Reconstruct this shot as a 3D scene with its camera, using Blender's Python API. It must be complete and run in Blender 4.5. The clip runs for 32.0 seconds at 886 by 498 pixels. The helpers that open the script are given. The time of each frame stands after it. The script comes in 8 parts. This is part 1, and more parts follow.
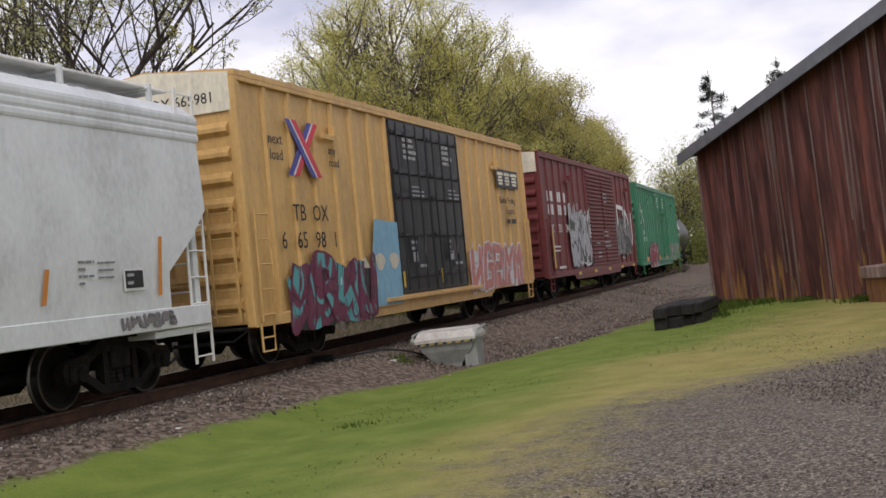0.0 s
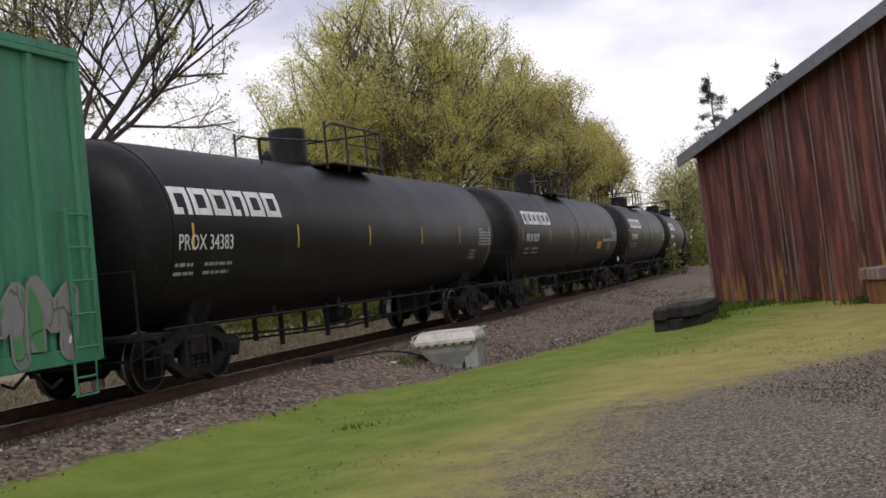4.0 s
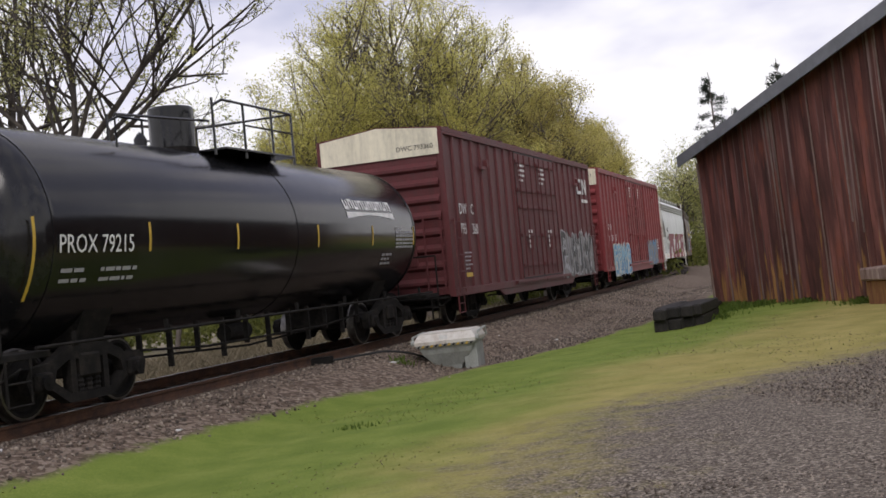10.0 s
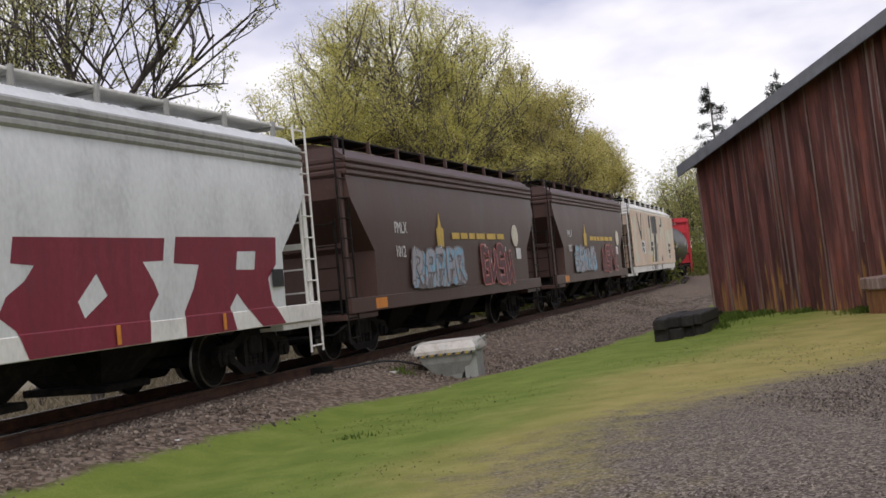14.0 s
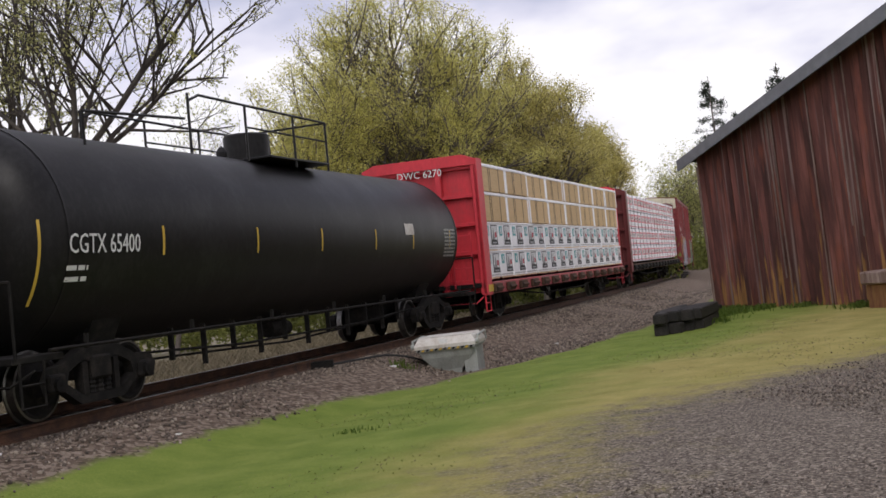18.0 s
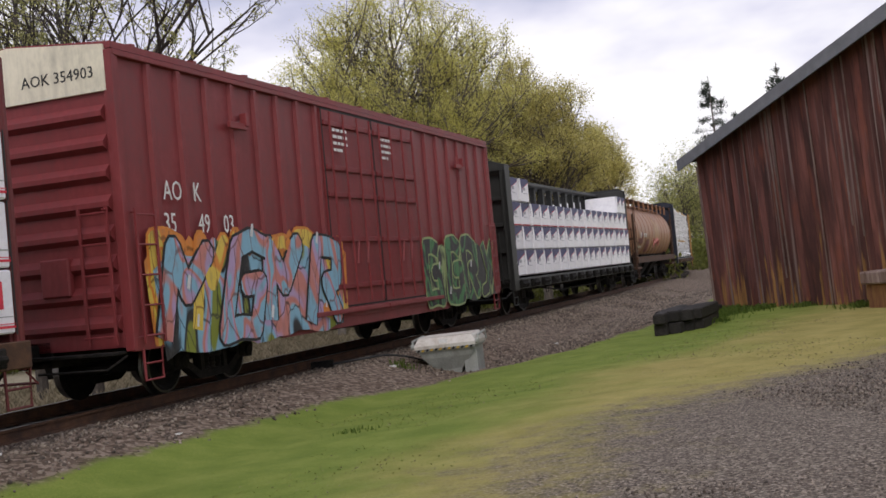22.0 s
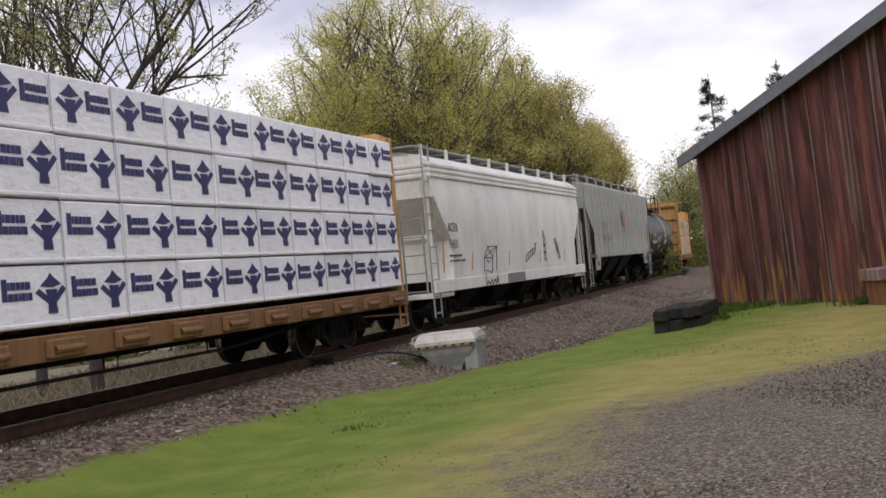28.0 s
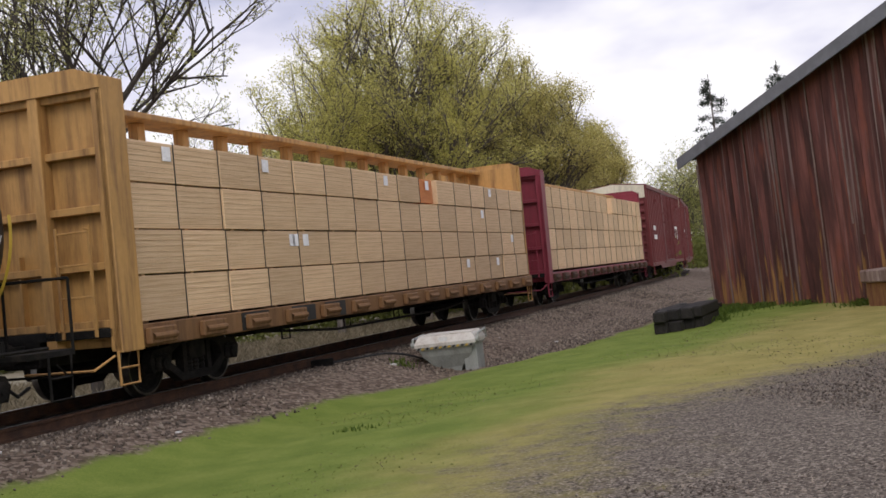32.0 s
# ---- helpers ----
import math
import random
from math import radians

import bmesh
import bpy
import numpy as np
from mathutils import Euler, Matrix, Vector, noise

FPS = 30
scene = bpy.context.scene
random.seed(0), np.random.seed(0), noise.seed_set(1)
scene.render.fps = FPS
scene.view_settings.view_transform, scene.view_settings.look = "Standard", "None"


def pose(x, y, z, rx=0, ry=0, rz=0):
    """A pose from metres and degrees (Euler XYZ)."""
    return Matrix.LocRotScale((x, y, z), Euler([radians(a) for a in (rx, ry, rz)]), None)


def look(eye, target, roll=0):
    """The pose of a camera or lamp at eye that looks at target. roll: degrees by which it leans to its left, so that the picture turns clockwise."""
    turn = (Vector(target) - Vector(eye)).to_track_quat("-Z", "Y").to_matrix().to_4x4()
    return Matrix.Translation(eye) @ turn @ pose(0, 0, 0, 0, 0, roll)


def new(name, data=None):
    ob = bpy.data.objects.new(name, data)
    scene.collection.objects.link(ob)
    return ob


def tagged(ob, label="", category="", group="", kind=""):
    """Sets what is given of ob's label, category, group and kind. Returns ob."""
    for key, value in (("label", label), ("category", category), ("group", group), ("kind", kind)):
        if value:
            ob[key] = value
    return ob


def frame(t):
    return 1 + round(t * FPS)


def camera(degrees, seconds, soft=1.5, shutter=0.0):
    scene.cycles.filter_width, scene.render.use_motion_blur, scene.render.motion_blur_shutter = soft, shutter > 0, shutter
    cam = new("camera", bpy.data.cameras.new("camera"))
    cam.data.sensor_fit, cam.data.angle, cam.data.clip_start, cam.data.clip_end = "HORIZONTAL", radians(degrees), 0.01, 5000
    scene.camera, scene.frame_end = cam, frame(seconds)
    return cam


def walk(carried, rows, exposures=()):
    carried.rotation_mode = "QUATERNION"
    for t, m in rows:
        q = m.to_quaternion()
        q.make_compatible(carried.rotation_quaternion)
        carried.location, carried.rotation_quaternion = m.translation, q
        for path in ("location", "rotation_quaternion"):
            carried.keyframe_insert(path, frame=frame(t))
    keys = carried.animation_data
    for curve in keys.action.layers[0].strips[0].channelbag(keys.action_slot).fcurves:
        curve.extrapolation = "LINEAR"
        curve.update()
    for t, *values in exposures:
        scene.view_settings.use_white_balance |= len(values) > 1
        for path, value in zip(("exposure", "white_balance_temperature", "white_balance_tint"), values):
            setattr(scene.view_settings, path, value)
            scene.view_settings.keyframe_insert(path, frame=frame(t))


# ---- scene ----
# the camera: hand-held but nearly still, with a slow nod
FOCAL = 1950.5
EYE = (0.0, 0.0, 1.6)
LEVEL = look(EYE, (0.0, 10.0, 1.6 + 10.0 * math.tan(0.023309)), -7.1325)
NOD = ((0, 0), (1, 0), (2, 0), (2.5, .4), (3, 1.7), (3.5, 3.6), (4.5, 2), (5.5, .5), (6, .4), (6.5, .5), (7, 1.8), (7.5, 4.3), (8, 3.4),
       (8.5, 1.4), (9, .3), (9.5, 1.7), (10, 3.2), (10.5, 2.2), (11, 2.2), (11.5, 2.2), (12, 1.1), (12.5, .5), (13, 1.7), (13.4, 2.4), (13.6, 5), (14, 20.2),
       (14.5, 25), (15.5, 19), (16.5, 12.5), (17, 11.3), (17.5, 11.4), (18, 10), (18.5, 8.3), (19, 6.8), (19.5, 5.1), (20, 5.1), (20.5, 10.8),
       (21, 11), (21.5, 9.7), (22, 9.8), (22.5, 7.4), (23, 6.3), (24, 6.4), (24.5, 5.2), (25, 5.5), (25.5, 6.1), (26.5, 7), (27.5, 7.4), (28, 5.1),
       (28.5, 5.1), (29, 3.8), (30, 3.5), (31.5, 3.5), (32, 6.8))
cam = camera(2 * math.degrees(math.atan(784 / FOCAL)), 32.0, soft=1.6)
walk(cam, [(t, LEVEL @ pose(0, 0, 0, math.degrees(math.atan(d / FOCAL)))) for t, d in NOD], ((0.0, 0.16), (32.0, 0.16)))

# ---- light: bright broken cloud, a weak high sun behind it ----
SUN_UP, SUN_TURN = 46.0, 178.0


def node(tree, kind, **values):
    n = tree.nodes.new(kind)
    for key, value in values.items():
        if key in n.inputs:
            n.inputs[key].default_value = value
    return n


def link(tree, a, b):
    tree.links.new(a, b)


def sky():
    world = bpy.data.worlds.new("sky")
    scene.world = world
    world.use_nodes = True
    tree = world.node_tree
    back = tree.nodes["Background"]
    air = tree.nodes.new("ShaderNodeTexSky")
    air.sky_type, air.sun_disc = "NISHITA", False
    air.sun_elevation, air.sun_rotation = radians(SUN_UP), radians(SUN_TURN)
    where = tree.nodes.new("ShaderNodeTexCoord")
    flat = tree.nodes.new("ShaderNodeMapping")
    flat.inputs["Scale"].default_value = (1.0, 1.0, 2.3)
    flat.inputs["Location"].default_value = (0.35, 0.1, 0.2)
    link(tree, where.outputs["Generated"], flat.inputs["Vector"])
    puff = node(tree, "ShaderNodeTexNoise", Scale=3.4, Detail=5.0, Roughness=0.48)
    link(tree, flat.outputs[0], puff.inputs["Vector"])
    ramp = tree.nodes.new("ShaderNodeValToRGB")
    e = ramp.color_ramp.elements
    e[0].position, e[0].color = 0.4, (5.1, 5.2, 6.8, 1)
    e[1].position, e[1].color = 0.57, (9.8, 9.5, 9.8, 1)
    e.new(0.49).color = (7.6, 7.4, 8.6, 1)
    high = tree.nodes.new("ShaderNodeSeparateXYZ")
    link(tree, where.outputs["Generated"], high.inputs[0])
    low = tree.nodes.new("ShaderNodeMapRange")
    low.inputs["From Min"].default_value, low.inputs["From Max"].default_value = 0.06, 0.4
    low.inputs["To Min"].default_value, low.inputs["To Max"].default_value = 0.13, -0.05
    link(tree, high.outputs["Z"], low.inputs["Value"])
    both = node(tree, "ShaderNodeMath")
    link(tree, puff.outputs["Fac"], both.inputs[0])
    link(tree, low.outputs[0], both.inputs[1])
    link(tree, both.outputs[0], ramp.inputs["Fac"])
    mix = tree.nodes.new("ShaderNodeMix")
    mix.data_type = "RGBA"
    mix.inputs["Factor"].default_value = 0.93
    link(tree, air.outputs["Color"], mix.inputs["A"])
    link(tree, ramp.outputs["Color"], mix.inputs["B"])
    link(tree, mix.outputs["Result"], back.inputs["Color"])
    back.inputs["Strength"].default_value = 0.1


sky()
sun = new("sun", bpy.data.lights.new("sun", "SUN"))
sun.data.energy, sun.data.angle, sun.data.color = 1.1, radians(25), (1.0, 0.94, 0.9)
sun.matrix_world = look((0, 0, 60), (60 * math.sin(radians(SUN_TURN)) * -1.0 / math.tan(radians(SUN_UP)), 60 * math.cos(radians(SUN_TURN)) * -1.0 / math.tan(radians(SUN_UP)), 0))

# ---- the track: its plan as a curve of changing bend ----
STEP = 0.5
ARC = np.arange(-520, 680, STEP)
BEND = np.where((ARC > -25) & (ARC < 104), 0.0007153 - 7.6359e-5 * ARC, 0.0)
ZERO = int(np.argmin(abs(ARC)))
TURN = np.cumsum(BEND) * STEP
TURN = TURN - TURN[ZERO] + 0.345962
TRACK_X = np.cumsum(np.sin(TURN)) * STEP
TRACK_Y = np.cumsum(np.cos(TURN)) * STEP
TRACK_X = TRACK_X - TRACK_X[ZERO] - 3.4686
TRACK_Y = TRACK_Y - TRACK_Y[ZERO] + 20.0
RAIL_Z = 1.6 - 1.1039 - 0.0059165 * np.clip(ARC, -25, 104)
CANT = 1.79
LOW = 0.28  # the cars' own zero lies this far below the rail's top


def on_track(s):
    """Place and heading (from north, to the east) of the track's middle at rail top, s metres along it."""
    return (float(np.interp(s, ARC, TRACK_X)), float(np.interp(s, ARC, TRACK_Y)), float(np.interp(s, ARC, RAIL_Z)), float(np.interp(s, ARC, TURN)))


def track_pose(s, half=0.0):
    """A pose whose x runs along the track, y to its far side, z up; half: half the distance between the trucks that carry it."""
    if half:
        a, b = on_track(s - half), on_track(s + half)
        x, y, z = ((a[i] + b[i]) / 2 for i in range(3))
        h = math.atan2(b[0] - a[0], b[1] - a[1])
        slope = math.atan2(b[2] - a[2], 2 * half)
    else:
        x, y, z, h = on_track(s)
        slope = 0.0
    return Matrix.Translation((x, y, z)) @ Matrix.Rotation(math.pi / 2 - h, 4, "Z") @ Matrix.Rotation(-slope, 4, "Y") @ Matrix.Rotation(radians(CANT), 4, "X")


# the train's way: metres gone by at each time, and the small unevenness of its pace
PACE = ((0, -0.02), (1, 0.2), (1.5, 0.08), (2, -0.22), (3, -0.03), (3.5, -0.4), (5.5, 0.2), (6, 0.03), (7, -0.18), (8, 0.27), (9, 0.23), (10, 0.23), (11, 0), (12, -0.39), (13, -0.04), (14, 0.07), (14.5, -0.1), (16.5, 0.18), (17, -0.14), (18, 0.18), (19, -0.07), (20, 0.04), (20.5, -0.01), (21, 0.13), (22, -0.48), (23, -0.03), (24, 0.09), (24.5, -0.01), (25, -0.19), (25.5, -0.15), (27.5, 0.16), (28, 0.03), (29, 0.2), (30, -0.08), (31, 0.22), (32, -0.24))


def gone(t):
    return 13.5169 * t + 0.0044119 * t * t - float(np.interp(t, [p[0] for p in PACE], [p[1] for p in PACE]))

# ---- materials ----
def stuff_of(name, colours, scale=6.0, rough=0.8, bump=0.15, metal=0.0, stretch=(1, 1, 1), fine=60.0, grime=0.0, grime_colour=(0.03, 0.026, 0.022), vary=0.0, spec=0.4, deep=0.02):
    """A painted or natural surface: two or three base colours mixed by broad stains and fine grain, with relief.
    grime: how much dark streaking runs down it; vary: how much whole objects differ in tone."""
    m = bpy.data.materials.new(name)
    m.use_nodes = True
    tree = m.node_tree
    skin = tree.nodes["Principled BSDF"]
    where = tree.nodes.new("ShaderNodeTexCoord")
    fit = tree.nodes.new("ShaderNodeMapping")
    fit.inputs["Scale"].default_value = stretch
    link(tree, where.outputs["Object"], fit.inputs["Vector"])
    broad = node(tree, "ShaderNodeTexNoise", Scale=scale, Detail=5.0, Roughness=0.6)
    grain = node(tree, "ShaderNodeTexNoise", Scale=fine, Detail=3.0, Roughness=0.6)
    link(tree, fit.outputs[0], broad.inputs["Vector"])
    link(tree, fit.outputs[0], grain.inputs["Vector"])
    mixed = node(tree, "ShaderNodeMath")
    mixed.operation = "MULTIPLY_ADD"
    mixed.inputs[1].default_value = 0.35
    link(tree, grain.outputs["Fac"], mixed.inputs[0])
    part_of = node(tree, "ShaderNodeMath")
    part_of.operation = "MULTIPLY"
    part_of.inputs[1].default_value = 0.65
    link(tree, broad.outputs["Fac"], part_of.inputs[0])
    link(tree, part_of.outputs[0], mixed.inputs[2])
    ramp = tree.nodes.new("ShaderNodeValToRGB")
    e = ramp.color_ramp.elements
    e[0].position, e[1].position = 0.36, 0.64
    e[0].color, e[1].color = (*colours[0], 1), (*colours[-1], 1)
    if len(colours) == 3:
        e.new(0.5).color = (*colours[1], 1)
    link(tree, mixed.outputs[0], ramp.inputs["Fac"])
    colour = ramp.outputs["Color"]
    if grime:
        run = tree.nodes.new("ShaderNodeMapping")
        run.inputs["Scale"].default_value = (3.2, 3.2, 0.28)
        link(tree, where.outputs["Object"], run.inputs["Vector"])
        streak = node(tree, "ShaderNodeTexNoise", Scale=2.0, Detail=6.0, Roughness=0.65)
        link(tree, run.outputs[0], streak.inputs["Vector"])
        soil = tree.nodes.new("ShaderNodeMapRange")
        soil.inputs["From Min"].default_value, soil.inputs["From Max"].default_value = 0.46, 0.74
        soil.inputs["To Max"].default_value = grime
        link(tree, streak.outputs["Fac"], soil.inputs["Value"])
        mix = tree.nodes.new("ShaderNodeMix")
        mix.data_type = "RGBA"
        link(tree, soil.outputs[0], mix.inputs["Factor"])
        link(tree, colour, mix.inputs["A"])
        mix.inputs["B"].default_value = (*grime_colour, 1)
        colour = mix.outputs["Result"]
    if vary:
        info = tree.nodes.new("ShaderNodeObjectInfo")
        tone = tree.nodes.new("ShaderNodeMapRange")
        tone.inputs["To Min"].default_value, tone.inputs["To Max"].default_value = 1 - vary, 1 + vary
        link(tree, info.outputs["Random"], tone.inputs["Value"])
        shade = tree.nodes.new("ShaderNodeVectorMath")
        shade.operation = "SCALE"
        link(tree, colour, shade.inputs[0])
        link(tree, tone.outputs[0], shade.inputs["Scale"])
        colour = shade.outputs[0]
    link(tree, colour, skin.inputs["Base Color"])
    gloss = tree.nodes.new("ShaderNodeMapRange")
    gloss.inputs["To Min"].default_value, gloss.inputs["To Max"].default_value = max(0.05, rough - 0.1), min(1.0, rough + 0.12)
    link(tree, broad.outputs["Fac"], gloss.inputs["Value"])
    link(tree, gloss.outputs[0], skin.inputs["Roughness"])
    skin.inputs["Metallic"].default_value = metal
    skin.inputs["Specular IOR Level"].default_value = spec
    if bump:
        relief = node(tree, "ShaderNodeBump", Strength=bump, Distance=deep)
        link(tree, mixed.outputs[0], relief.inputs["Height"])
        link(tree, relief.outputs[0], skin.inputs["Normal"])
    return m


def paint(name, colour, rough=0.55, grime=0.35, rust=0.25, spec=0.4, grime_colour=(0.035, 0.03, 0.026)):
    """Weathered paint on steel."""
    dull = tuple(c * 0.78 + 0.012 for c in colour)
    fade = tuple(min(1.0, c * 1.12 + 0.008) for c in colour)
    return stuff_of(name, (dull, colour, fade), 0.9, rough, 0.06, 0.0, (1, 1, 0.6), 14.0, grime, grime_colour, 0.0, spec)


MAT = {
    "rust": stuff_of("rusty_steel", ((0.035, 0.02, 0.014), (0.07, 0.035, 0.02), (0.11, 0.055, 0.03)), 5, 0.85, 0.2),
    "iron": stuff_of("grimy_iron", ((0.007, 0.0065, 0.006), (0.013, 0.012, 0.011), (0.03, 0.026, 0.022)), 6, 0.85, 0.2, spec=0.15),
    "tread": stuff_of("worn_steel", ((0.09, 0.085, 0.08), (0.2, 0.19, 0.18)), 9, 0.42, 0.05, 1.0),
    "wood": stuff_of("creosoted_wood", ((0.02, 0.016, 0.013), (0.04, 0.032, 0.026), (0.07, 0.056, 0.045)), 4, 0.9, 0.4, 0.0, (1, 1, 6), 30, vary=0.3),
    "white": paint("white_lettering", (0.72, 0.72, 0.7), 0.6, 0.25),
    "black_ink": paint("black_lettering", (0.02, 0.02, 0.02), 0.6, 0.1),
    "yellow": paint("yellow_reflective_tape", (0.6, 0.4, 0.05), 0.5, 0.2),
    "orange": paint("orange_reflective_tape", (0.6, 0.22, 0.03), 0.5, 0.3),
    "red_ink": paint("red_print", (0.62, 0.03, 0.06), 0.5, 0.05),
    "navy_ink": paint("navy_print", (0.03, 0.03, 0.11), 0.5, 0.03),
    "blue_ink": paint("blue_print", (0.05, 0.05, 0.28), 0.5, 0.05),
    "tank": paint("black_tank_paint", (0.0095, 0.009, 0.009), 0.42, 0.18, 0.1, 0.17, (0.02, 0.016, 0.014)),
    "tank_gloss": paint("fresh_black_tank_paint", (0.006, 0.006, 0.007), 0.16, 0.06, 0.1, 0.4, (0.024, 0.021, 0.018)),
    "tar_wood": stuff_of("tarred_old_wood", ((0.008, 0.007, 0.006), (0.017, 0.015, 0.013), (0.035, 0.03, 0.026)), 5, 0.85, 0.4, 0.0, (1, 4, 4), 30, vary=0.3),
    "tbox": paint("golden_yellow_paint", (0.59, 0.37, 0.135), 0.55, 0.3, 0.2, 0.4, (0.2, 0.1, 0.03)),
    "cream": paint("cream_paint", (0.72, 0.67, 0.52), 0.55, 0.25),
    "door_black": paint("black_door_paint", (0.022, 0.023, 0.026), 0.5, 0.3, 0.2, 0.4, (0.09, 0.08, 0.07)),
    "maroon": paint("maroon_paint", (0.145, 0.026, 0.027), 0.6, 0.3, 0.2, 0.4, (0.06, 0.022, 0.02)),
    "maroon_b": paint("faded_maroon_paint", (0.1, 0.021, 0.023), 0.6, 0.32),
    "brick_red": paint("oxide_red_paint", (0.2, 0.03, 0.033), 0.55, 0.24, 0.2, 0.4, (0.07, 0.02, 0.018)),
    "green": paint("green_paint", (0.042, 0.195, 0.105), 0.55, 0.4),
    "hopper_grey": paint("pale_grey_paint", (0.62, 0.64, 0.63), 0.5, 0.12, 0.2, 0.4, (0.36, 0.36, 0.34)),
    "hopper_white": paint("off_white_paint", (0.74, 0.73, 0.68), 0.5, 0.14, 0.2, 0.4, (0.3, 0.26, 0.2)),
    "hopper_brown": paint("dark_brown_paint", (0.07, 0.036, 0.027), 0.5, 0.35),
    "hopper_tan": paint("tan_sprayed_paint", (0.62, 0.48, 0.36), 0.6, 0.35, 0.2, 0.4, (0.6, 0.53, 0.46)),
    "hopper_up": paint("blue_grey_paint", (0.33, 0.335, 0.31), 0.6, 0.4, 0.2, 0.4, (0.1, 0.08, 0.065)),
    "faded_tan": paint("faded_tan_paint", (0.42, 0.28, 0.17), 0.6, 0.5, 0.2, 0.4, (0.22, 0.11, 0.06)),
    "cyl": paint("rusty_brown_paint", (0.3, 0.15, 0.085), 0.5, 0.35, 0.5, 0.4, (0.13, 0.06, 0.035)),
    "beam_red": paint("bright_red_paint", (0.56, 0.035, 0.05), 0.5, 0.22),
    "faded_red": paint("faded_pinkish_red_paint", (0.36, 0.06, 0.065), 0.6, 0.6, 0.2, 0.4, (0.06, 0.035, 0.03)),
    "beam_maroon": paint("dark_maroon_paint", (0.13, 0.022, 0.022), 0.55, 0.35),
    "beam_green": paint("dark_green_black_paint", (0.02, 0.021, 0.019), 0.55, 0.3),
    "beam_navy": paint("navy_paint", (0.018, 0.022, 0.04), 0.5, 0.25),
    "beam_yellow": paint("ochre_yellow_paint", (0.46, 0.26, 0.085), 0.6, 0.85, 0.5, 0.4, (0.13, 0.062, 0.03)),
    "beam_rusty": paint("rust_eaten_yellow_paint", (0.2, 0.105, 0.045), 0.7, 0.75, 0.4, 0.3, (0.055, 0.03, 0.018)),
    "beam_crimson": paint("crimson_paint", (0.2, 0.022, 0.04), 0.55, 0.3),
    "wrap": stuff_of("white_plastic_wrap", ((0.74, 0.73, 0.76), (0.84, 0.83, 0.85), (0.9, 0.89, 0.9)), 2.4, 0.36, 0.65, 0, (1, 1, 1.6), 9, vary=0.05, deep=0.07),
    "wrap_lilac": stuff_of("lilac_white_wrap", ((0.75, 0.73, 0.79), (0.85, 0.83, 0.88), (0.9, 0.89, 0.92)), 2.4, 0.38, 0.65, 0, (1, 1, 1.6), 9, vary=0.05, deep=0.06),
    "lumber": stuff_of("fresh_sawn_lumber", ((0.54, 0.36, 0.2), (0.68, 0.48, 0.29), (0.77, 0.58, 0.37)), 3, 0.75, 0.35, 0, (0.4, 8, 26), 9, vary=0.14),
    "lumber_gap": stuff_of("shaded_board_joint", ((0.4, 0.27, 0.15), (0.5, 0.34, 0.2)), 6, 0.9, 0.1),
    "lumber_end": stuff_of("orange_lumber_ends", ((0.5, 0.16, 0.05), (0.66, 0.27, 0.1)), 12, 0.8, 0.3),
    "kraft": stuff_of("tan_paper_wrap", ((0.46, 0.31, 0.16), (0.56, 0.39, 0.2), (0.64, 0.46, 0.25)), 2.5, 0.7, 0.4, 0, (0.4, 8, 20), 9, vary=0.06),
    "strap": stuff_of("black_strap", ((0.015, 0.015, 0.015), (0.03, 0.03, 0.03)), 9, 0.6, 0.0),
    "barn_bare": stuff_of("bare_grey_red_wood", ((0.12, 0.075, 0.06), (0.22, 0.15, 0.125), (0.36, 0.28, 0.245)), 0.8, 0.92, 0.5, 0, (9, 9, 0.7), 6.0, 0.5, (0.03, 0.022, 0.018), 0.3),
    "barn_ochre": stuff_of("ochre_stained_wood", ((0.12, 0.05, 0.03), (0.23, 0.11, 0.045), (0.38, 0.21, 0.07)), 0.7, 0.92, 0.5, 0, (9, 9, 0.7), 6.0, 0.5, (0.03, 0.022, 0.018), 0.25),
    "roofing": stuff_of("grey_metal_roofing", ((0.15, 0.155, 0.165), (0.24, 0.245, 0.26)), 2, 0.6, 0.1, 0.3),
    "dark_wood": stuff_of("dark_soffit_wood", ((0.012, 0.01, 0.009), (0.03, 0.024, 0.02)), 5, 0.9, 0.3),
    "box_grey": stuff_of("grey_painted_steel", ((0.22, 0.235, 0.21), (0.28, 0.295, 0.27), (0.34, 0.35, 0.32)), 5, 0.6, 0.1, 0, (1, 1, 1), 30, 0.35, (0.12, 0.1, 0.08)),
    "lid_white": stuff_of("weathered_white_lid", ((0.42, 0.37, 0.32), (0.56, 0.53, 0.48), (0.63, 0.61, 0.57)), 5, 0.6, 0.1, 0, (1, 1, 1), 30),
    # Bark of the farther trees, lightened so that its colour carries the haze
    "bark": stuff_of("grey_brown_bark", ((0.07, 0.06, 0.052), (0.12, 0.102, 0.088), (0.19, 0.165, 0.14)), 6, 0.9, 0.5, 0, (1, 1, 0.3), 30),
    "dark_bark": stuff_of("dark_wet_bark", ((0.03, 0.025, 0.021), (0.055, 0.046, 0.038), (0.1, 0.085, 0.07)), 6, 0.9, 0.5, 0, (1, 1, 0.3), 30),
    "rubber": stuff_of("black_rubber", ((0.012, 0.012, 0.012), (0.025, 0.025, 0.025)), 8, 0.7, 0.1),
    "stone": stuff_of("ballast_stone", ((0.1, 0.085, 0.08), (0.16, 0.135, 0.125), (0.25, 0.215, 0.2)), 9, 0.9, 0.3, fine=40),
    "concrete": stuff_of("pale_concrete", ((0.3, 0.28, 0.24), (0.38, 0.355, 0.31), (0.45, 0.42, 0.37)), 2, 0.9, 0.3, fine=25),
}


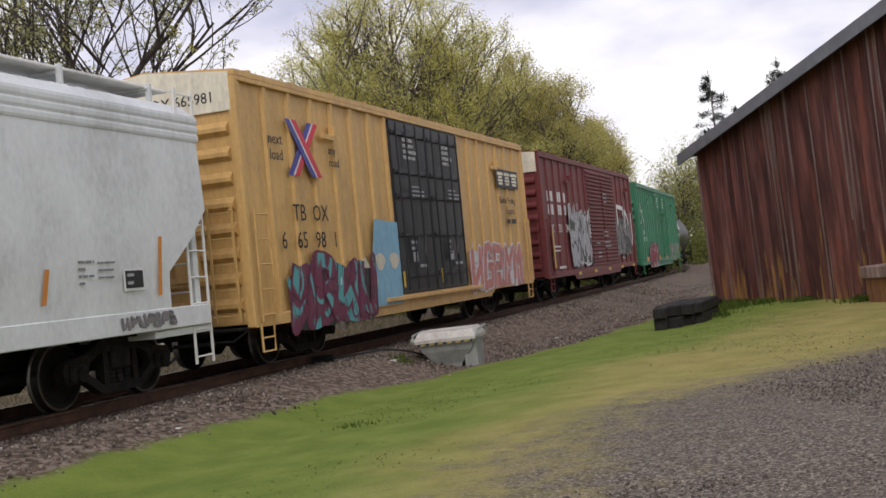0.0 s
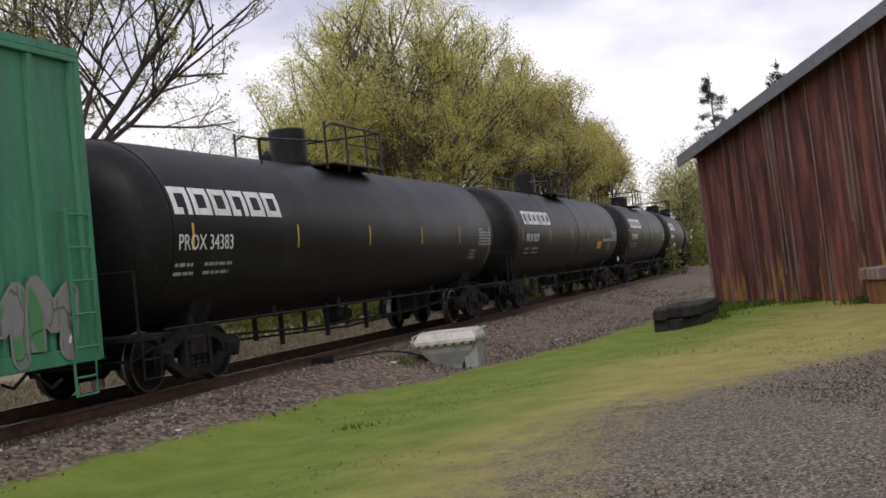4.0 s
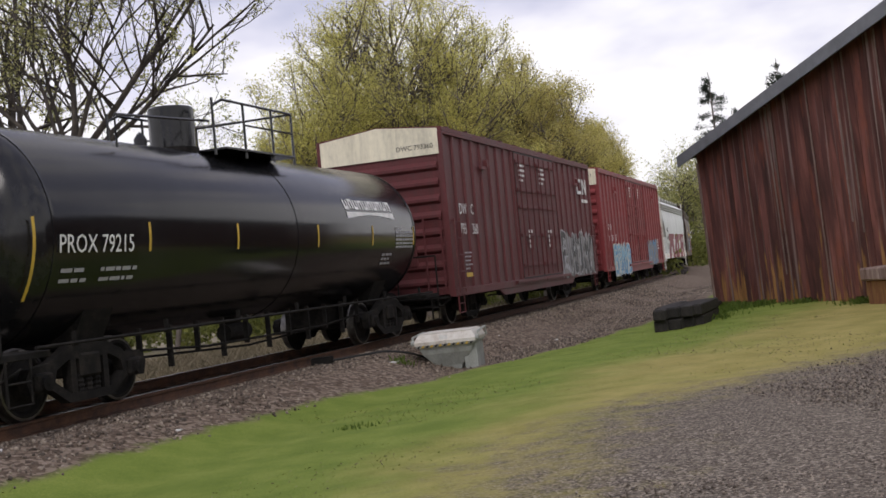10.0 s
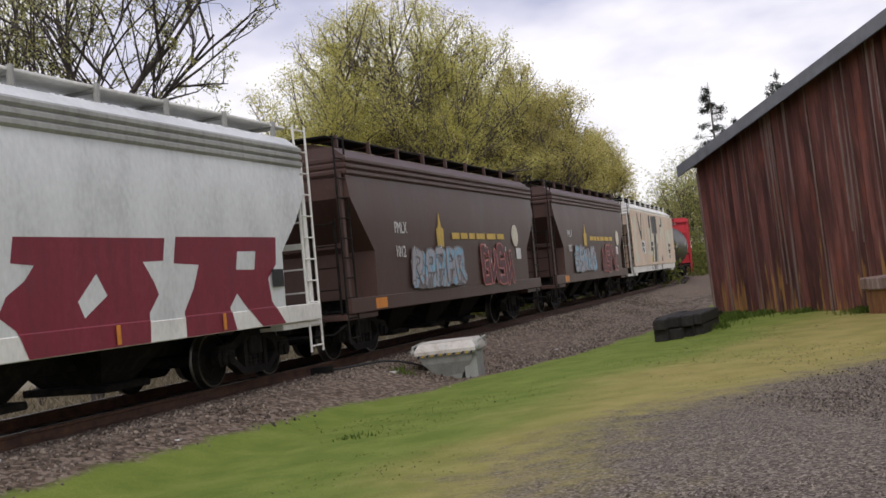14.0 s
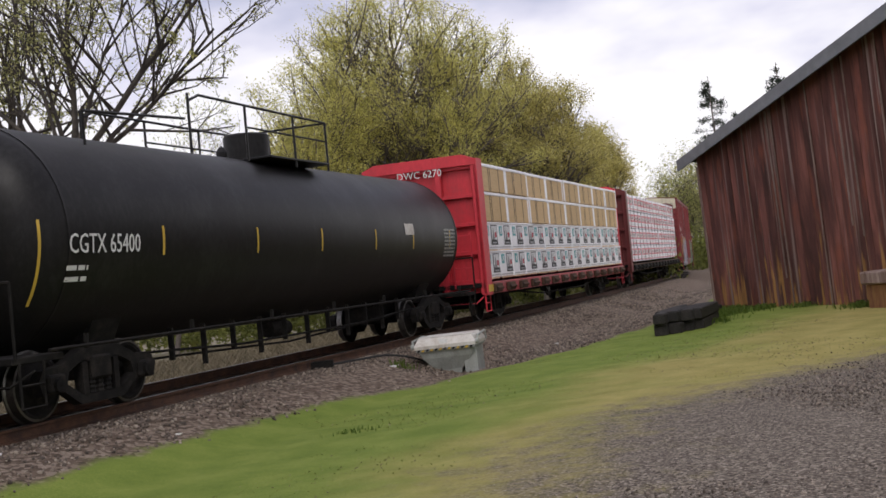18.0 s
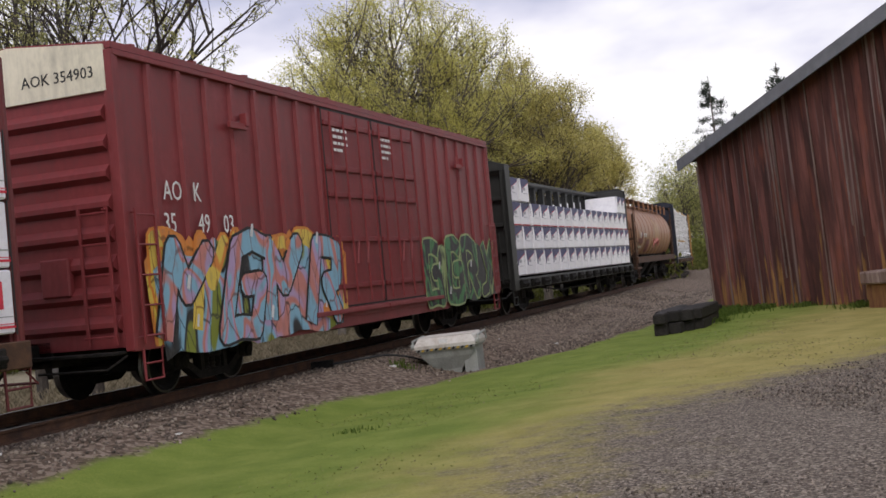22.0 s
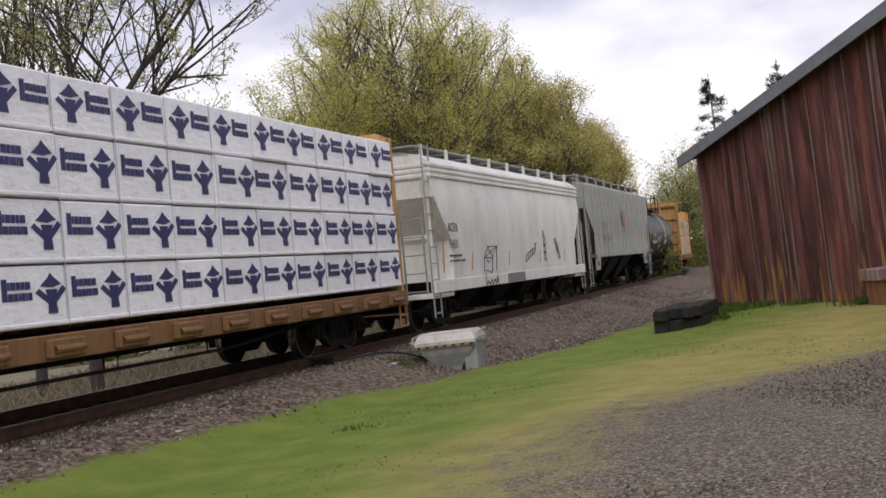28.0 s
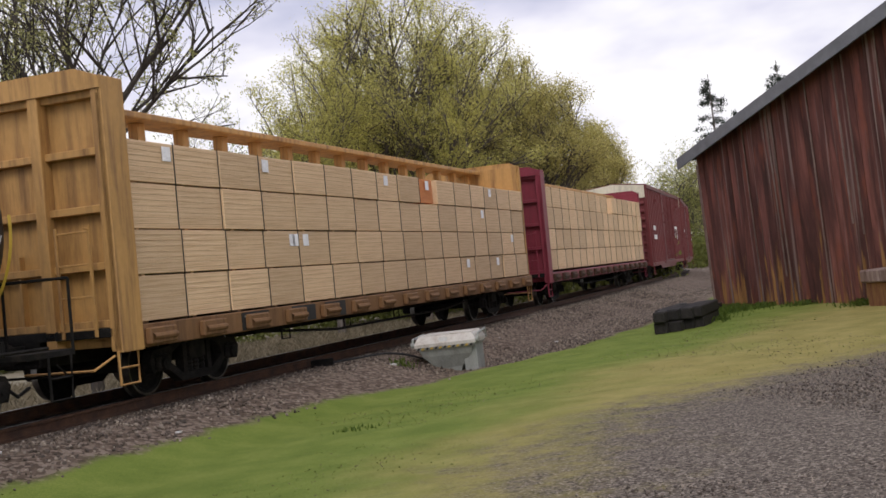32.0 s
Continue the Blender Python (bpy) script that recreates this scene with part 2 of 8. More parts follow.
def barn_wood():
    """Old red-stained boards: long streaks of bare grey and dark grain, ochre lichen in tongues near the foot."""
    m = bpy.data.materials.new("weathered_red_barn_wood")
    m.use_nodes = True
    tree = m.node_tree
    skin = tree.nodes["Principled BSDF"]
    where = tree.nodes.new("ShaderNodeTexCoord")
    info = tree.nodes.new("ShaderNodeObjectInfo")
    shift = tree.nodes.new("ShaderNodeVectorMath")
    shift.operation = "SCALE"
    shift.inputs[0].default_value = (3.0, 7.0, 40.0)
    link(tree, info.outputs["Random"], shift.inputs["Scale"])
    moved = tree.nodes.new("ShaderNodeVectorMath")
    link(tree, where.outputs["Object"], moved.inputs[0])
    link(tree, shift.outputs[0], moved.inputs[1])

    def streak(scale, stretch, detail, rough=0.6, bend=0.0):
        fit = tree.nodes.new("ShaderNodeMapping")
        fit.inputs["Scale"].default_value = stretch
        link(tree, moved.outputs[0], fit.inputs["Vector"])
        n = node(tree, "ShaderNodeTexNoise", Scale=scale, Detail=detail, Roughness=rough, Distortion=bend)
        link(tree, fit.outputs[0], n.inputs["Vector"])
        return n.outputs["Fac"]

    def between(value, lo, hi, top=1.0):
        r = tree.nodes.new("ShaderNodeMapRange")
        r.interpolation_type = "SMOOTHSTEP"
        r.inputs["From Min"].default_value, r.inputs["From Max"].default_value, r.inputs["To Max"].default_value = lo, hi, top
        link(tree, value, r.inputs["Value"])
        return r.outputs[0]

    def mixed(fac, a, b):
        x = tree.nodes.new("ShaderNodeMix")
        x.data_type = "RGBA"
        link(tree, fac, x.inputs["Factor"])
        link(tree, a, x.inputs["A"])
        x.inputs["B"].default_value = (*b, 1)
        return x.outputs["Result"]

    broad = streak(1.0, (2.2, 2.2, 0.4), 5.0, 0.6, 0.3)
    ramp = tree.nodes.new("ShaderNodeValToRGB")
    e = ramp.color_ramp.elements
    e[0].position, e[0].color = 0.32, (0.05, 0.026, 0.022, 1)
    e[1].position, e[1].color = 0.72, (0.25, 0.1, 0.078, 1)
    e.new(0.52).color = (0.12, 0.05, 0.042, 1)
    link(tree, broad, ramp.inputs["Fac"])
    fine = streak(1.0, (30, 30, 0.7), 4.0)
    colour = mixed(between(fine, 0.5, 0.75, 0.35), ramp.outputs["Color"], (0.028, 0.018, 0.016))
    bare = streak(1.0, (7, 7, 0.2), 3.0, 0.5, 0.5)
    colour = mixed(between(bare, 0.55, 0.7, 0.6), colour, (0.3, 0.23, 0.205))
    high = tree.nodes.new("ShaderNodeSeparateXYZ")
    link(tree, where.outputs["Object"], high.inputs[0])
    tongue = streak(1.0, (4.5, 4.5, 0.5), 4.0)
    reach = node(tree, "ShaderNodeMath")
    reach.operation = "MULTIPLY_ADD"
    reach.inputs[1].default_value = -0.1
    link(tree, high.outputs["Z"], reach.inputs[0])
    link(tree, tongue, reach.inputs[2])
    colour = mixed(between(reach.outputs[0], 0.44, 0.56, 0.75), colour, (0.38, 0.2, 0.06))
    rust = streak(1.0, (2.2, 2.2, 0.6), 3.0)
    colour = mixed(between(rust, 0.56, 0.7, 0.55), colour, (0.24, 0.075, 0.045))
    tone = tree.nodes.new("ShaderNodeMapRange")
    tone.inputs["To Min"].default_value, tone.inputs["To Max"].default_value = 0.85, 1.32
    link(tree, info.outputs["Random"], tone.inputs["Value"])
    shade = tree.nodes.new("ShaderNodeVectorMath")
    shade.operation = "SCALE"
    link(tree, colour, shade.inputs[0])
    link(tree, tone.outputs[0], shade.inputs["Scale"])
    link(tree, shade.outputs[0], skin.inputs["Base Color"])
    skin.inputs["Roughness"].default_value = 0.92
    skin.inputs["Specular IOR Level"].default_value = 0.2
    relief = node(tree, "ShaderNodeBump", Strength=0.5, Distance=0.02)
    link(tree, fine, relief.inputs["Height"])
    link(tree, relief.outputs[0], skin.inputs["Normal"])
    return m


MAT["barn"] = barn_wood()


def leafage(name, dark, light, shine=0.5):
    """Leaves: each leaf its own tone, a little light passing through."""
    m = bpy.data.materials.new(name)
    m.use_nodes = True
    tree = m.node_tree
    skin = tree.nodes["Principled BSDF"]
    out = tree.nodes["Material Output"]
    geo = tree.nodes.new("ShaderNodeNewGeometry")
    ramp = tree.nodes.new("ShaderNodeValToRGB")
    e = ramp.color_ramp.elements
    e[0].color, e[1].color = (*dark, 1), (*light, 1)
    link(tree, geo.outputs["Random Per Island"], ramp.inputs["Fac"])
    link(tree, ramp.outputs["Color"], skin.inputs["Base Color"])
    skin.inputs["Roughness"].default_value = shine
    skin.inputs["Specular IOR Level"].default_value = 0.25
    glow = tree.nodes.new("ShaderNodeBsdfTranslucent")
    link(tree, ramp.outputs["Color"], glow.inputs["Color"])
    mix = tree.nodes.new("ShaderNodeMixShader")
    mix.inputs[0].default_value = 0.55
    link(tree, skin.outputs[0], mix.inputs[1])
    link(tree, glow.outputs[0], mix.inputs[2])
    link(tree, mix.outputs[0], out.inputs["Surface"])
    return m


LEAF = {
    "spring": leafage("spring_maple_leaf", (0.43, 0.42, 0.115), (0.83, 0.77, 0.28)),
    "olive": leafage("olive_spring_leaf", (0.39, 0.36, 0.115), (0.73, 0.65, 0.26)),
    "bud": leafage("pale_spring_bud", (0.22, 0.24, 0.07), (0.62, 0.6, 0.26)),
    "fir": leafage("fir_needle", (0.03, 0.04, 0.032), (0.075, 0.095, 0.07), 0.7),
    "bush": leafage("bush_leaf", (0.1, 0.12, 0.03), (0.28, 0.29, 0.08)),
    "grass": leafage("grass_blade", (0.13, 0.165, 0.035), (0.25, 0.275, 0.075), 0.6),
    "straw": leafage("dry_grass_blade", (0.12, 0.1, 0.06), (0.33, 0.28, 0.19), 0.8),
    "weed": leafage("weed_leaf", (0.07, 0.12, 0.02), (0.17, 0.24, 0.045), 0.6),
}


# ---- mesh helpers ----
class Solid:
    """Collects faces of boxes, tubes and sheets for one mesh."""

    def __init__(self):
        self.v, self.f = [], []

    def add(self, verts, faces):
        n = len(self.v)
        self.v += [tuple(p) for p in verts]
        self.f += [tuple(i + n for i in f) for f in faces]
        return self

    def box(self, x0, x1, y0, y1, z0, z1, m=None):
        p = [(x, y, z) for z in (z0, z1) for y in (y0, y1) for x in (x0, x1)]
        if m is not None:
            p = [m @ Vector(q) for q in p]
        return self.add(p, ((0, 2, 3, 1), (4, 5, 7, 6), (0, 1, 5, 4), (2, 6, 7, 3), (0, 4, 6, 2), (1, 3, 7, 5)))

    def slab(self, x0, x1, y0, y1, z0, z1, e=0.02):
        """A box with chamfered upright and level edges."""
        for_x, for_y, for_z = (x0, x1), (y0, y1), (z0, z1)
        v, f, index = [], [], {}
        for i in (0, 1):
            for j in (0, 1):
                for k in (0, 1):
                    sx, sy, sz = (1 if i == 0 else -1), (1 if j == 0 else -1), (1 if k == 0 else -1)
                    for a, (ex, ey, ez) in enumerate(((0, e, e), (e, 0, e), (e, e, 0))):
                        index[i, j, k, a] = len(v)
                        v.append((for_x[i] + sx * ex, for_y[j] + sy * ey, for_z[k] + sz * ez))
        for i in (0, 1):
            f.append([index[i, j, k, 0] for j, k in ((0, 0), (1, 0), (1, 1), (0, 1))][::1 if i else -1])
            f.append([index[j, i, k, 1] for j, k in ((0, 0), (1, 0), (1, 1), (0, 1))][::-1 if i else 1])
            f.append([index[j, k, i, 2] for j, k in ((0, 0), (1, 0), (1, 1), (0, 1))][::1 if i else -1])
        for j in (0, 1):
            for k in (0, 1):
                f.append((index[0, j, k, 1], index[1, j, k, 1], index[1, j, k, 2], index[0, j, k, 2]))
                f.append((index[j, 0, k, 0], index[j, 1, k, 0], index[j, 1, k, 2], index[j, 0, k, 2]))
                f.append((index[j, k, 0, 0], index[j, k, 1, 0], index[j, k, 1, 1], index[j, k, 0, 1]))
        for i in (0, 1):
            for j in (0, 1):
                for k in (0, 1):
                    f.append(tuple(index[i, j, k, a] for a in range(3)))
        return self.add(v, f)

    def tube(self, path, r, sides=6, r2=None):
        """A round bar through the points of path, closed at both ends."""
        path = [Vector(p) for p in path]
        v, f = [], []
        for i, p in enumerate(path):
            d = (path[min(i + 1, len(path) - 1)] - path[max(i - 1, 0)]).normalized()
            side = d.cross(Vector((0, 0, 1)) if abs(d.z) < 0.9 else Vector((1, 0, 0))).normalized()
            up = side.cross(d)
            q = r if r2 is None else r + (r2 - r) * i / (len(path) - 1)
            v += [p + q * (math.cos(a) * side + math.sin(a) * up) for a in (2 * math.pi * k / sides for k in range(sides))]
            if i:
                b = (i - 1) * sides
                f += [(b + k, b + (k + 1) % sides, b + sides + (k + 1) % sides, b + sides + k) for k in range(sides)]
        f.append(tuple(range(sides))[::-1])
        f.append(tuple(range(len(v) - sides, len(v))))
        return self.add(v, f)

    def lathe(self, profile, axis="x", sides=28, at=(0, 0, 0), a0=0.0, a1=2 * math.pi):
        """Turns (along, radius) pairs round an axis through at."""
        v, f = [], []
        whole = abs(a1 - a0 - 2 * math.pi) < 1e-6
        n = sides if whole else sides + 1
        for t, r in profile:
            for k in range(n):
                a = a0 + (a1 - a0) * k / sides
                c, s = r * math.cos(a), r * math.sin(a)
                q = {"x": (t, c, s), "y": (c, t, s), "z": (c, s, t)}[axis]
                v.append((q[0] + at[0], q[1] + at[1], q[2] + at[2]))
        for i in range(len(profile) - 1):
            for k in range(sides):
                b, c = i * n + k, i * n + (k + 1) % n
                f.append((b, c, c + n, b + n))
        return self.add(v, f)

    def prism(self, outline, x0, x1, axis="x"):
        """An outline of (y, z) pairs drawn out along x, or of (x, z) pairs along y."""
        n = len(outline)
        if axis == "x":
            v = [(x, p, q) for x in (x0, x1) for p, q in outline]
        elif axis == "y":
            v = [(p, y, q) for y in (x0, x1) for p, q in outline]
        else:
            v = [(p, q, z) for z in (x0, x1) for p, q in outline]
        f = [(k, (k + 1) % n, n + (k + 1) % n, n + k) for k in range(n)]
        return self.add(v, f + [tuple(range(n))[::-1], tuple(range(n, 2 * n))])


def put(name, solid, material, parent=None, label="", m=None, smooth=False):
    """Links a Solid as one mesh object, under parent if there is one."""
    me = bpy.data.meshes.new(name)
    me.from_pydata(solid.v, [], solid.f)
    bm = bmesh.new()
    bm.from_mesh(me)
    if len(bm.faces) < 60000:
        bmesh.ops.recalc_face_normals(bm, faces=bm.faces)
    if smooth:
        for face in bm.faces:
            face.smooth = True
        for edge in bm.edges:
            if len(edge.link_faces) == 2 and edge.calc_face_angle() > 0.6:
                edge.smooth = False
    bm.to_mesh(me)
    bm.free()
    me.materials.append(material)
    ob = new(name, me)
    if parent is not None:
        ob.parent = parent
    if m is not None:
        ob.matrix_basis = m
    if label:
        tagged(ob, label)
    return ob


def again(ob, parent, m):
    """The same mesh once more as a part under parent, with the parts below it."""
    c = new(ob.name.split(".")[0], ob.data)
    c.parent, c.matrix_basis = parent, m
    if "label" in ob:
        c["label"] = ob["label"]
    for child in ob.children:
        again(child, c, child.matrix_basis.copy())
    return c


LETTERS = {}


def lettering(parent, text, size, x, y, z, material, align="LEFT", turn=(90, 0, 0), width=1.0, name="lettering"):
    """Painted characters as a thin mesh; x, y, z is the baseline's start."""
    key = (text, size, align, material.name, width)
    if key not in LETTERS:
        curve = bpy.data.curves.new("lettering", "FONT")
        curve.body, curve.size, curve.align_x, curve.extrude, curve.resolution_u = text, size, align, 0.002, 2
        ob = bpy.data.objects.new("lettering", curve)
        scene.collection.objects.link(ob)
        bpy.context.view_layer.update()
        me = bpy.data.meshes.new_from_object(ob.evaluated_get(bpy.context.evaluated_depsgraph_get()))
        bpy.data.objects.remove(ob)
        me.transform(Matrix.Diagonal((width, 1, 1, 1)))
        me.materials.clear()
        me.materials.append(material)
        LETTERS[key] = me
    ob = new(name, LETTERS[key])
    ob.parent = parent
    ob.matrix_basis = pose(x, y, z, *turn)
    return ob


# ---- ground ----
def beside(x, y):
    """Metres along the track and to its near (right) side, for arrays of places."""
    i = np.zeros(x.shape, int)
    best = np.full(x.shape, 1e9)
    pick = np.arange(0, len(ARC), 4)
    for k in pick:
        if -140 < ARC[k] < 260:
            d = (x - TRACK_X[k]) ** 2 + (y - TRACK_Y[k]) ** 2
            near = d < best
            best[near], i[near] = d[near], k
    dx, dy = x - TRACK_X[i], y - TRACK_Y[i]
    side = dx * np.cos(TURN[i]) - dy * np.sin(TURN[i])
    along = ARC[i] + dx * np.sin(TURN[i]) + dy * np.cos(TURN[i])
    return along, side


def ground_height(x, y):
    x, y = np.asarray(x, float), np.asarray(y, float)
    along, side = beside(x, y)
    rail = np.interp(along, ARC, RAIL_Z)
    bed = rail - 0.19
    near = np.interp(side, [0, 1.5, 1.9, 3.2, 5.0, 9.0], [0, 0, -0.03, -0.44, -0.41, -0.3])
    far = np.interp(-side, [0, 1.5, 1.9, 3.4, 5.0, 9, 40], [0, 0, -0.03, -0.5, -0.72, -0.7, -0.58])
    yard = np.interp(side, [3, 9], [1, 0])
    z = np.where(side > 0, yard * (bed + near) + (1 - yard) * (0.0 - 0.004 * np.clip(y - 12, -30, 80)), bed + far)
    return z


def floor_z(x, y):
    return float(ground_height(np.array([x]), np.array([y]))[0])


def ground_material():
    m = bpy.data.materials.new("yard_ground")
    m.use_nodes = True
    tree = m.node_tree
    skin = tree.nodes["Principled BSDF"]
    where = tree.nodes.new("ShaderNodeTexCoord")
    zone = tree.nodes.new("ShaderNodeAttribute")
    zone.attribute_name = "cover"
    split = tree.nodes.new("ShaderNodeSeparateColor")
    link(tree, zone.outputs["Color"], split.inputs[0])

    def noise_of(scale, detail=5.0, rough=0.6):
        n = node(tree, "ShaderNodeTexNoise", Scale=scale, Detail=detail, Roughness=rough)
        link(tree, where.outputs["Object"], n.inputs["Vector"])
        return n.outputs["Fac"]

    def ramp_of(fac, stops):
        r = tree.nodes.new("ShaderNodeValToRGB")
        e = r.color_ramp.elements
        e[0].position, e[0].color = stops[0][0], (*stops[0][1], 1)
        e[1].position, e[1].color = stops[-1][0], (*stops[-1][1], 1)
        for at, c in stops[1:-1]:
            e.new(at).color = (*c, 1)
        link(tree, fac, r.inputs["Fac"])
        return r.outputs["Color"]

    def edge(mask, noise_fac, spread, lo=0.44, hi=0.56):
        add = node(tree, "ShaderNodeMath")
        add.operation = "MULTIPLY_ADD"
        add.inputs[1].default_value = spread
        link(tree, noise_fac, add.inputs[0])
        off = node(tree, "ShaderNodeMath")
        off.operation = "SUBTRACT"
        off.inputs[1].default_value = spread * 0.5
        link(tree, mask, off.inputs[0])
        link(tree, off.outputs[0], add.inputs[2])
        r = tree.nodes.new("ShaderNodeMapRange")
        r.interpolation_type = "SMOOTHSTEP"
        r.inputs["From Min"].default_value, r.inputs["From Max"].default_value = lo, hi
        link(tree, add.outputs[0], r.inputs["Value"])
        return r.outputs[0]

    def mixed(fac, a, b):
        x = tree.nodes.new("ShaderNodeMix")
        x.data_type = "RGBA"
        link(tree, fac, x.inputs["Factor"])
        link(tree, a, x.inputs["A"])
        link(tree, b, x.inputs["B"])
        return x.outputs["Result"]

    big, mid, small, tiny = noise_of(0.35), noise_of(1.6), noise_of(9.0), noise_of(45.0, 3.0, 0.7)
    blend = node(tree, "ShaderNodeMath")
    blend.operation = "MULTIPLY_ADD"
    blend.inputs[1].default_value = 0.45
    link(tree, tiny, blend.inputs[0])
    coarse_part = node(tree, "ShaderNodeMath")
    coarse_part.operation = "MULTIPLY"
    coarse_part.inputs[1].default_value = 0.55
    link(tree, mid, coarse_part.inputs[0])
    link(tree, coarse_part.outputs[0], blend.inputs[2])
    small = blend.outputs[0]
    turf = mixed(edge(split.outputs[2], big, 0.7, 0.3, 0.7),
                 ramp_of(small, ((0.3, (0.095, 0.14, 0.022)), (0.5, (0.155, 0.205, 0.038)), (0.7, (0.235, 0.27, 0.065)))),
                 ramp_of(small, ((0.3, (0.19, 0.175, 0.048)), (0.5, (0.3, 0.258, 0.085)), (0.7, (0.4, 0.335, 0.13)))))
    stones = tree.nodes.new("ShaderNodeTexVoronoi")
    stones.inputs["Scale"].default_value = 55.0
    link(tree, where.outputs["Object"], stones.inputs["Vector"])
    tone = tree.nodes.new("ShaderNodeSeparateColor")
    link(tree, stones.outputs["Color"], tone.inputs[0])
    gravel = ramp_of(tone.outputs[0], ((0.0, (0.045, 0.036, 0.029)), (0.35, (0.112, 0.092, 0.073)), (0.75, (0.18, 0.15, 0.12)), (1.0, (0.33, 0.285, 0.23))))
    coarse = tree.nodes.new("ShaderNodeTexVoronoi")
    coarse.inputs["Scale"].default_value = 17.0
    link(tree, where.outputs["Object"], coarse.inputs["Vector"])
    tone2 = tree.nodes.new("ShaderNodeSeparateColor")
    link(tree, coarse.outputs["Color"], tone2.inputs[0])
    ballast = ramp_of(tone2.outputs[0], ((0.0, (0.065, 0.047, 0.035)), (0.5, (0.135, 0.1, 0.075)), (1.0, (0.25, 0.2, 0.16))))
    moss = mixed(edge(split.outputs[0], noise_of(1.7, 10.0, 0.8), 1.6, 0.2, 0.8), turf, gravel)
    all_of = mixed(edge(split.outputs[1], mid, 0.5, 0.4, 0.6), moss, ballast)
    field = tree.nodes.new("ShaderNodeAttribute")
    field.attribute_name = "field"
    dry = ramp_of(small, ((0.3, (0.13, 0.115, 0.07)), (0.5, (0.22, 0.19, 0.13)), (0.7, (0.3, 0.27, 0.19))))
    all_of = mixed(edge(field.outputs["Fac"], mid, 0.4), all_of, dry)
    link(tree, all_of, skin.inputs["Base Color"])
    skin.inputs["Roughness"].default_value = 0.95
    skin.inputs["Specular IOR Level"].default_value = 0.15
    height = node(tree, "ShaderNodeMath")
    height.operation = "MULTIPLY_ADD"
    height.inputs[1].default_value = -0.5
    link(tree, coarse.outputs["Distance"], height.inputs[0])
    link(tree, tiny, height.inputs[2])
    bumps = node(tree, "ShaderNodeBump", Strength=0.5, Distance=0.015)
    link(tree, height.outputs[0], bumps.inputs["Height"])
    link(tree, bumps.outputs[0], skin.inputs["Normal"])
    return m


def covers(x, y):
    """How much drive gravel, ballast, yellowed turf and dry field there is at places of the yard."""
    along, side = beside(x, y)
    toe = np.interp(along, [-30, -9, -3, 1, 4, 8, 14, 30], [2.4, 2.4, 2.75, 3.6, 4.6, 5.3, 5.6, 5.8])
    ballast = np.clip(0.5 + (toe - side) / 1.2, 0, 1)
    # the drive's edge runs from beside the camera away to the right
    edge_x = np.interp(y, [-5, 5, 7.6, 10.1, 11.2, 12.4, 14.0, 16.5, 19, 60], [-0.9, -0.1, 0.15, 0.75, 1.4, 2.7, 4.9, 8.4, 13, 60])
    drive = np.clip(0.5 + (x - edge_x) / 4.2, 0, 1)
    yellow = np.clip(np.interp(side - toe, [0.0, 1.8, 4.5, 7.0], [0.02, 0.15, 0.6, 0.75]), 0, 1)
    field = np.clip(0.5 + (-side - 3.2) / 1.0, 0, 1)
    return drive, ballast, yellow, field


def ground():
    near_x = np.concatenate([-np.geomspace(3000, 22, 14), np.arange(-20, 24.1, 0.4), np.geomspace(26, 3000, 14)])
    near_y = np.concatenate([-np.geomspace(600, 8, 8), np.arange(-6, 62.1, 0.4), np.geomspace(64, 4000, 20)])
    x, y = np.meshgrid(near_x, near_y)
    z = ground_height(x, y)
    rough = np.where((abs(x) < 25) & (y > -8) & (y < 64), 1, 0)
    bump = np.array([[noise.noise((a * 0.9, b * 0.9, 0)) * 0.03 + noise.noise((a * 0.3, b * 0.3, 5)) * 0.04 for a, b in zip(ra, rb)] for ra, rb in zip(x, y)])
    along, side = beside(x, y)
    z = z + rough * bump * np.where(abs(side) < 2.0, 0.1, 1)
    n = len(near_x)
    verts = np.stack([x.ravel(), y.ravel(), z.ravel()], -1).tolist()
    faces = [(r * n + c, r * n + c + 1, (r + 1) * n + c + 1, (r + 1) * n + c) for r in range(len(near_y) - 1) for c in range(n - 1)]
    me = bpy.data.meshes.new("ground")
    me.from_pydata(verts, [], faces)
    me.polygons.foreach_set("use_smooth", [True] * len(faces))
    drive, ballast, yellow, field = covers(x.ravel(), y.ravel())
    a = me.attributes.new("cover", "FLOAT_COLOR", "POINT")
    a.data.foreach_set("color", np.stack([drive, ballast, yellow, np.ones(len(drive))], -1).astype(np.float32).ravel())
    b = me.attributes.new("field", "FLOAT", "POINT")
    b.data.foreach_set("value", field.astype(np.float32))
    me.materials.append(ground_material())
    return tagged(new("ground", me), "mown yellow-green grass, grey gravel drive and track ballast", "ground", kind="structure")


ground()


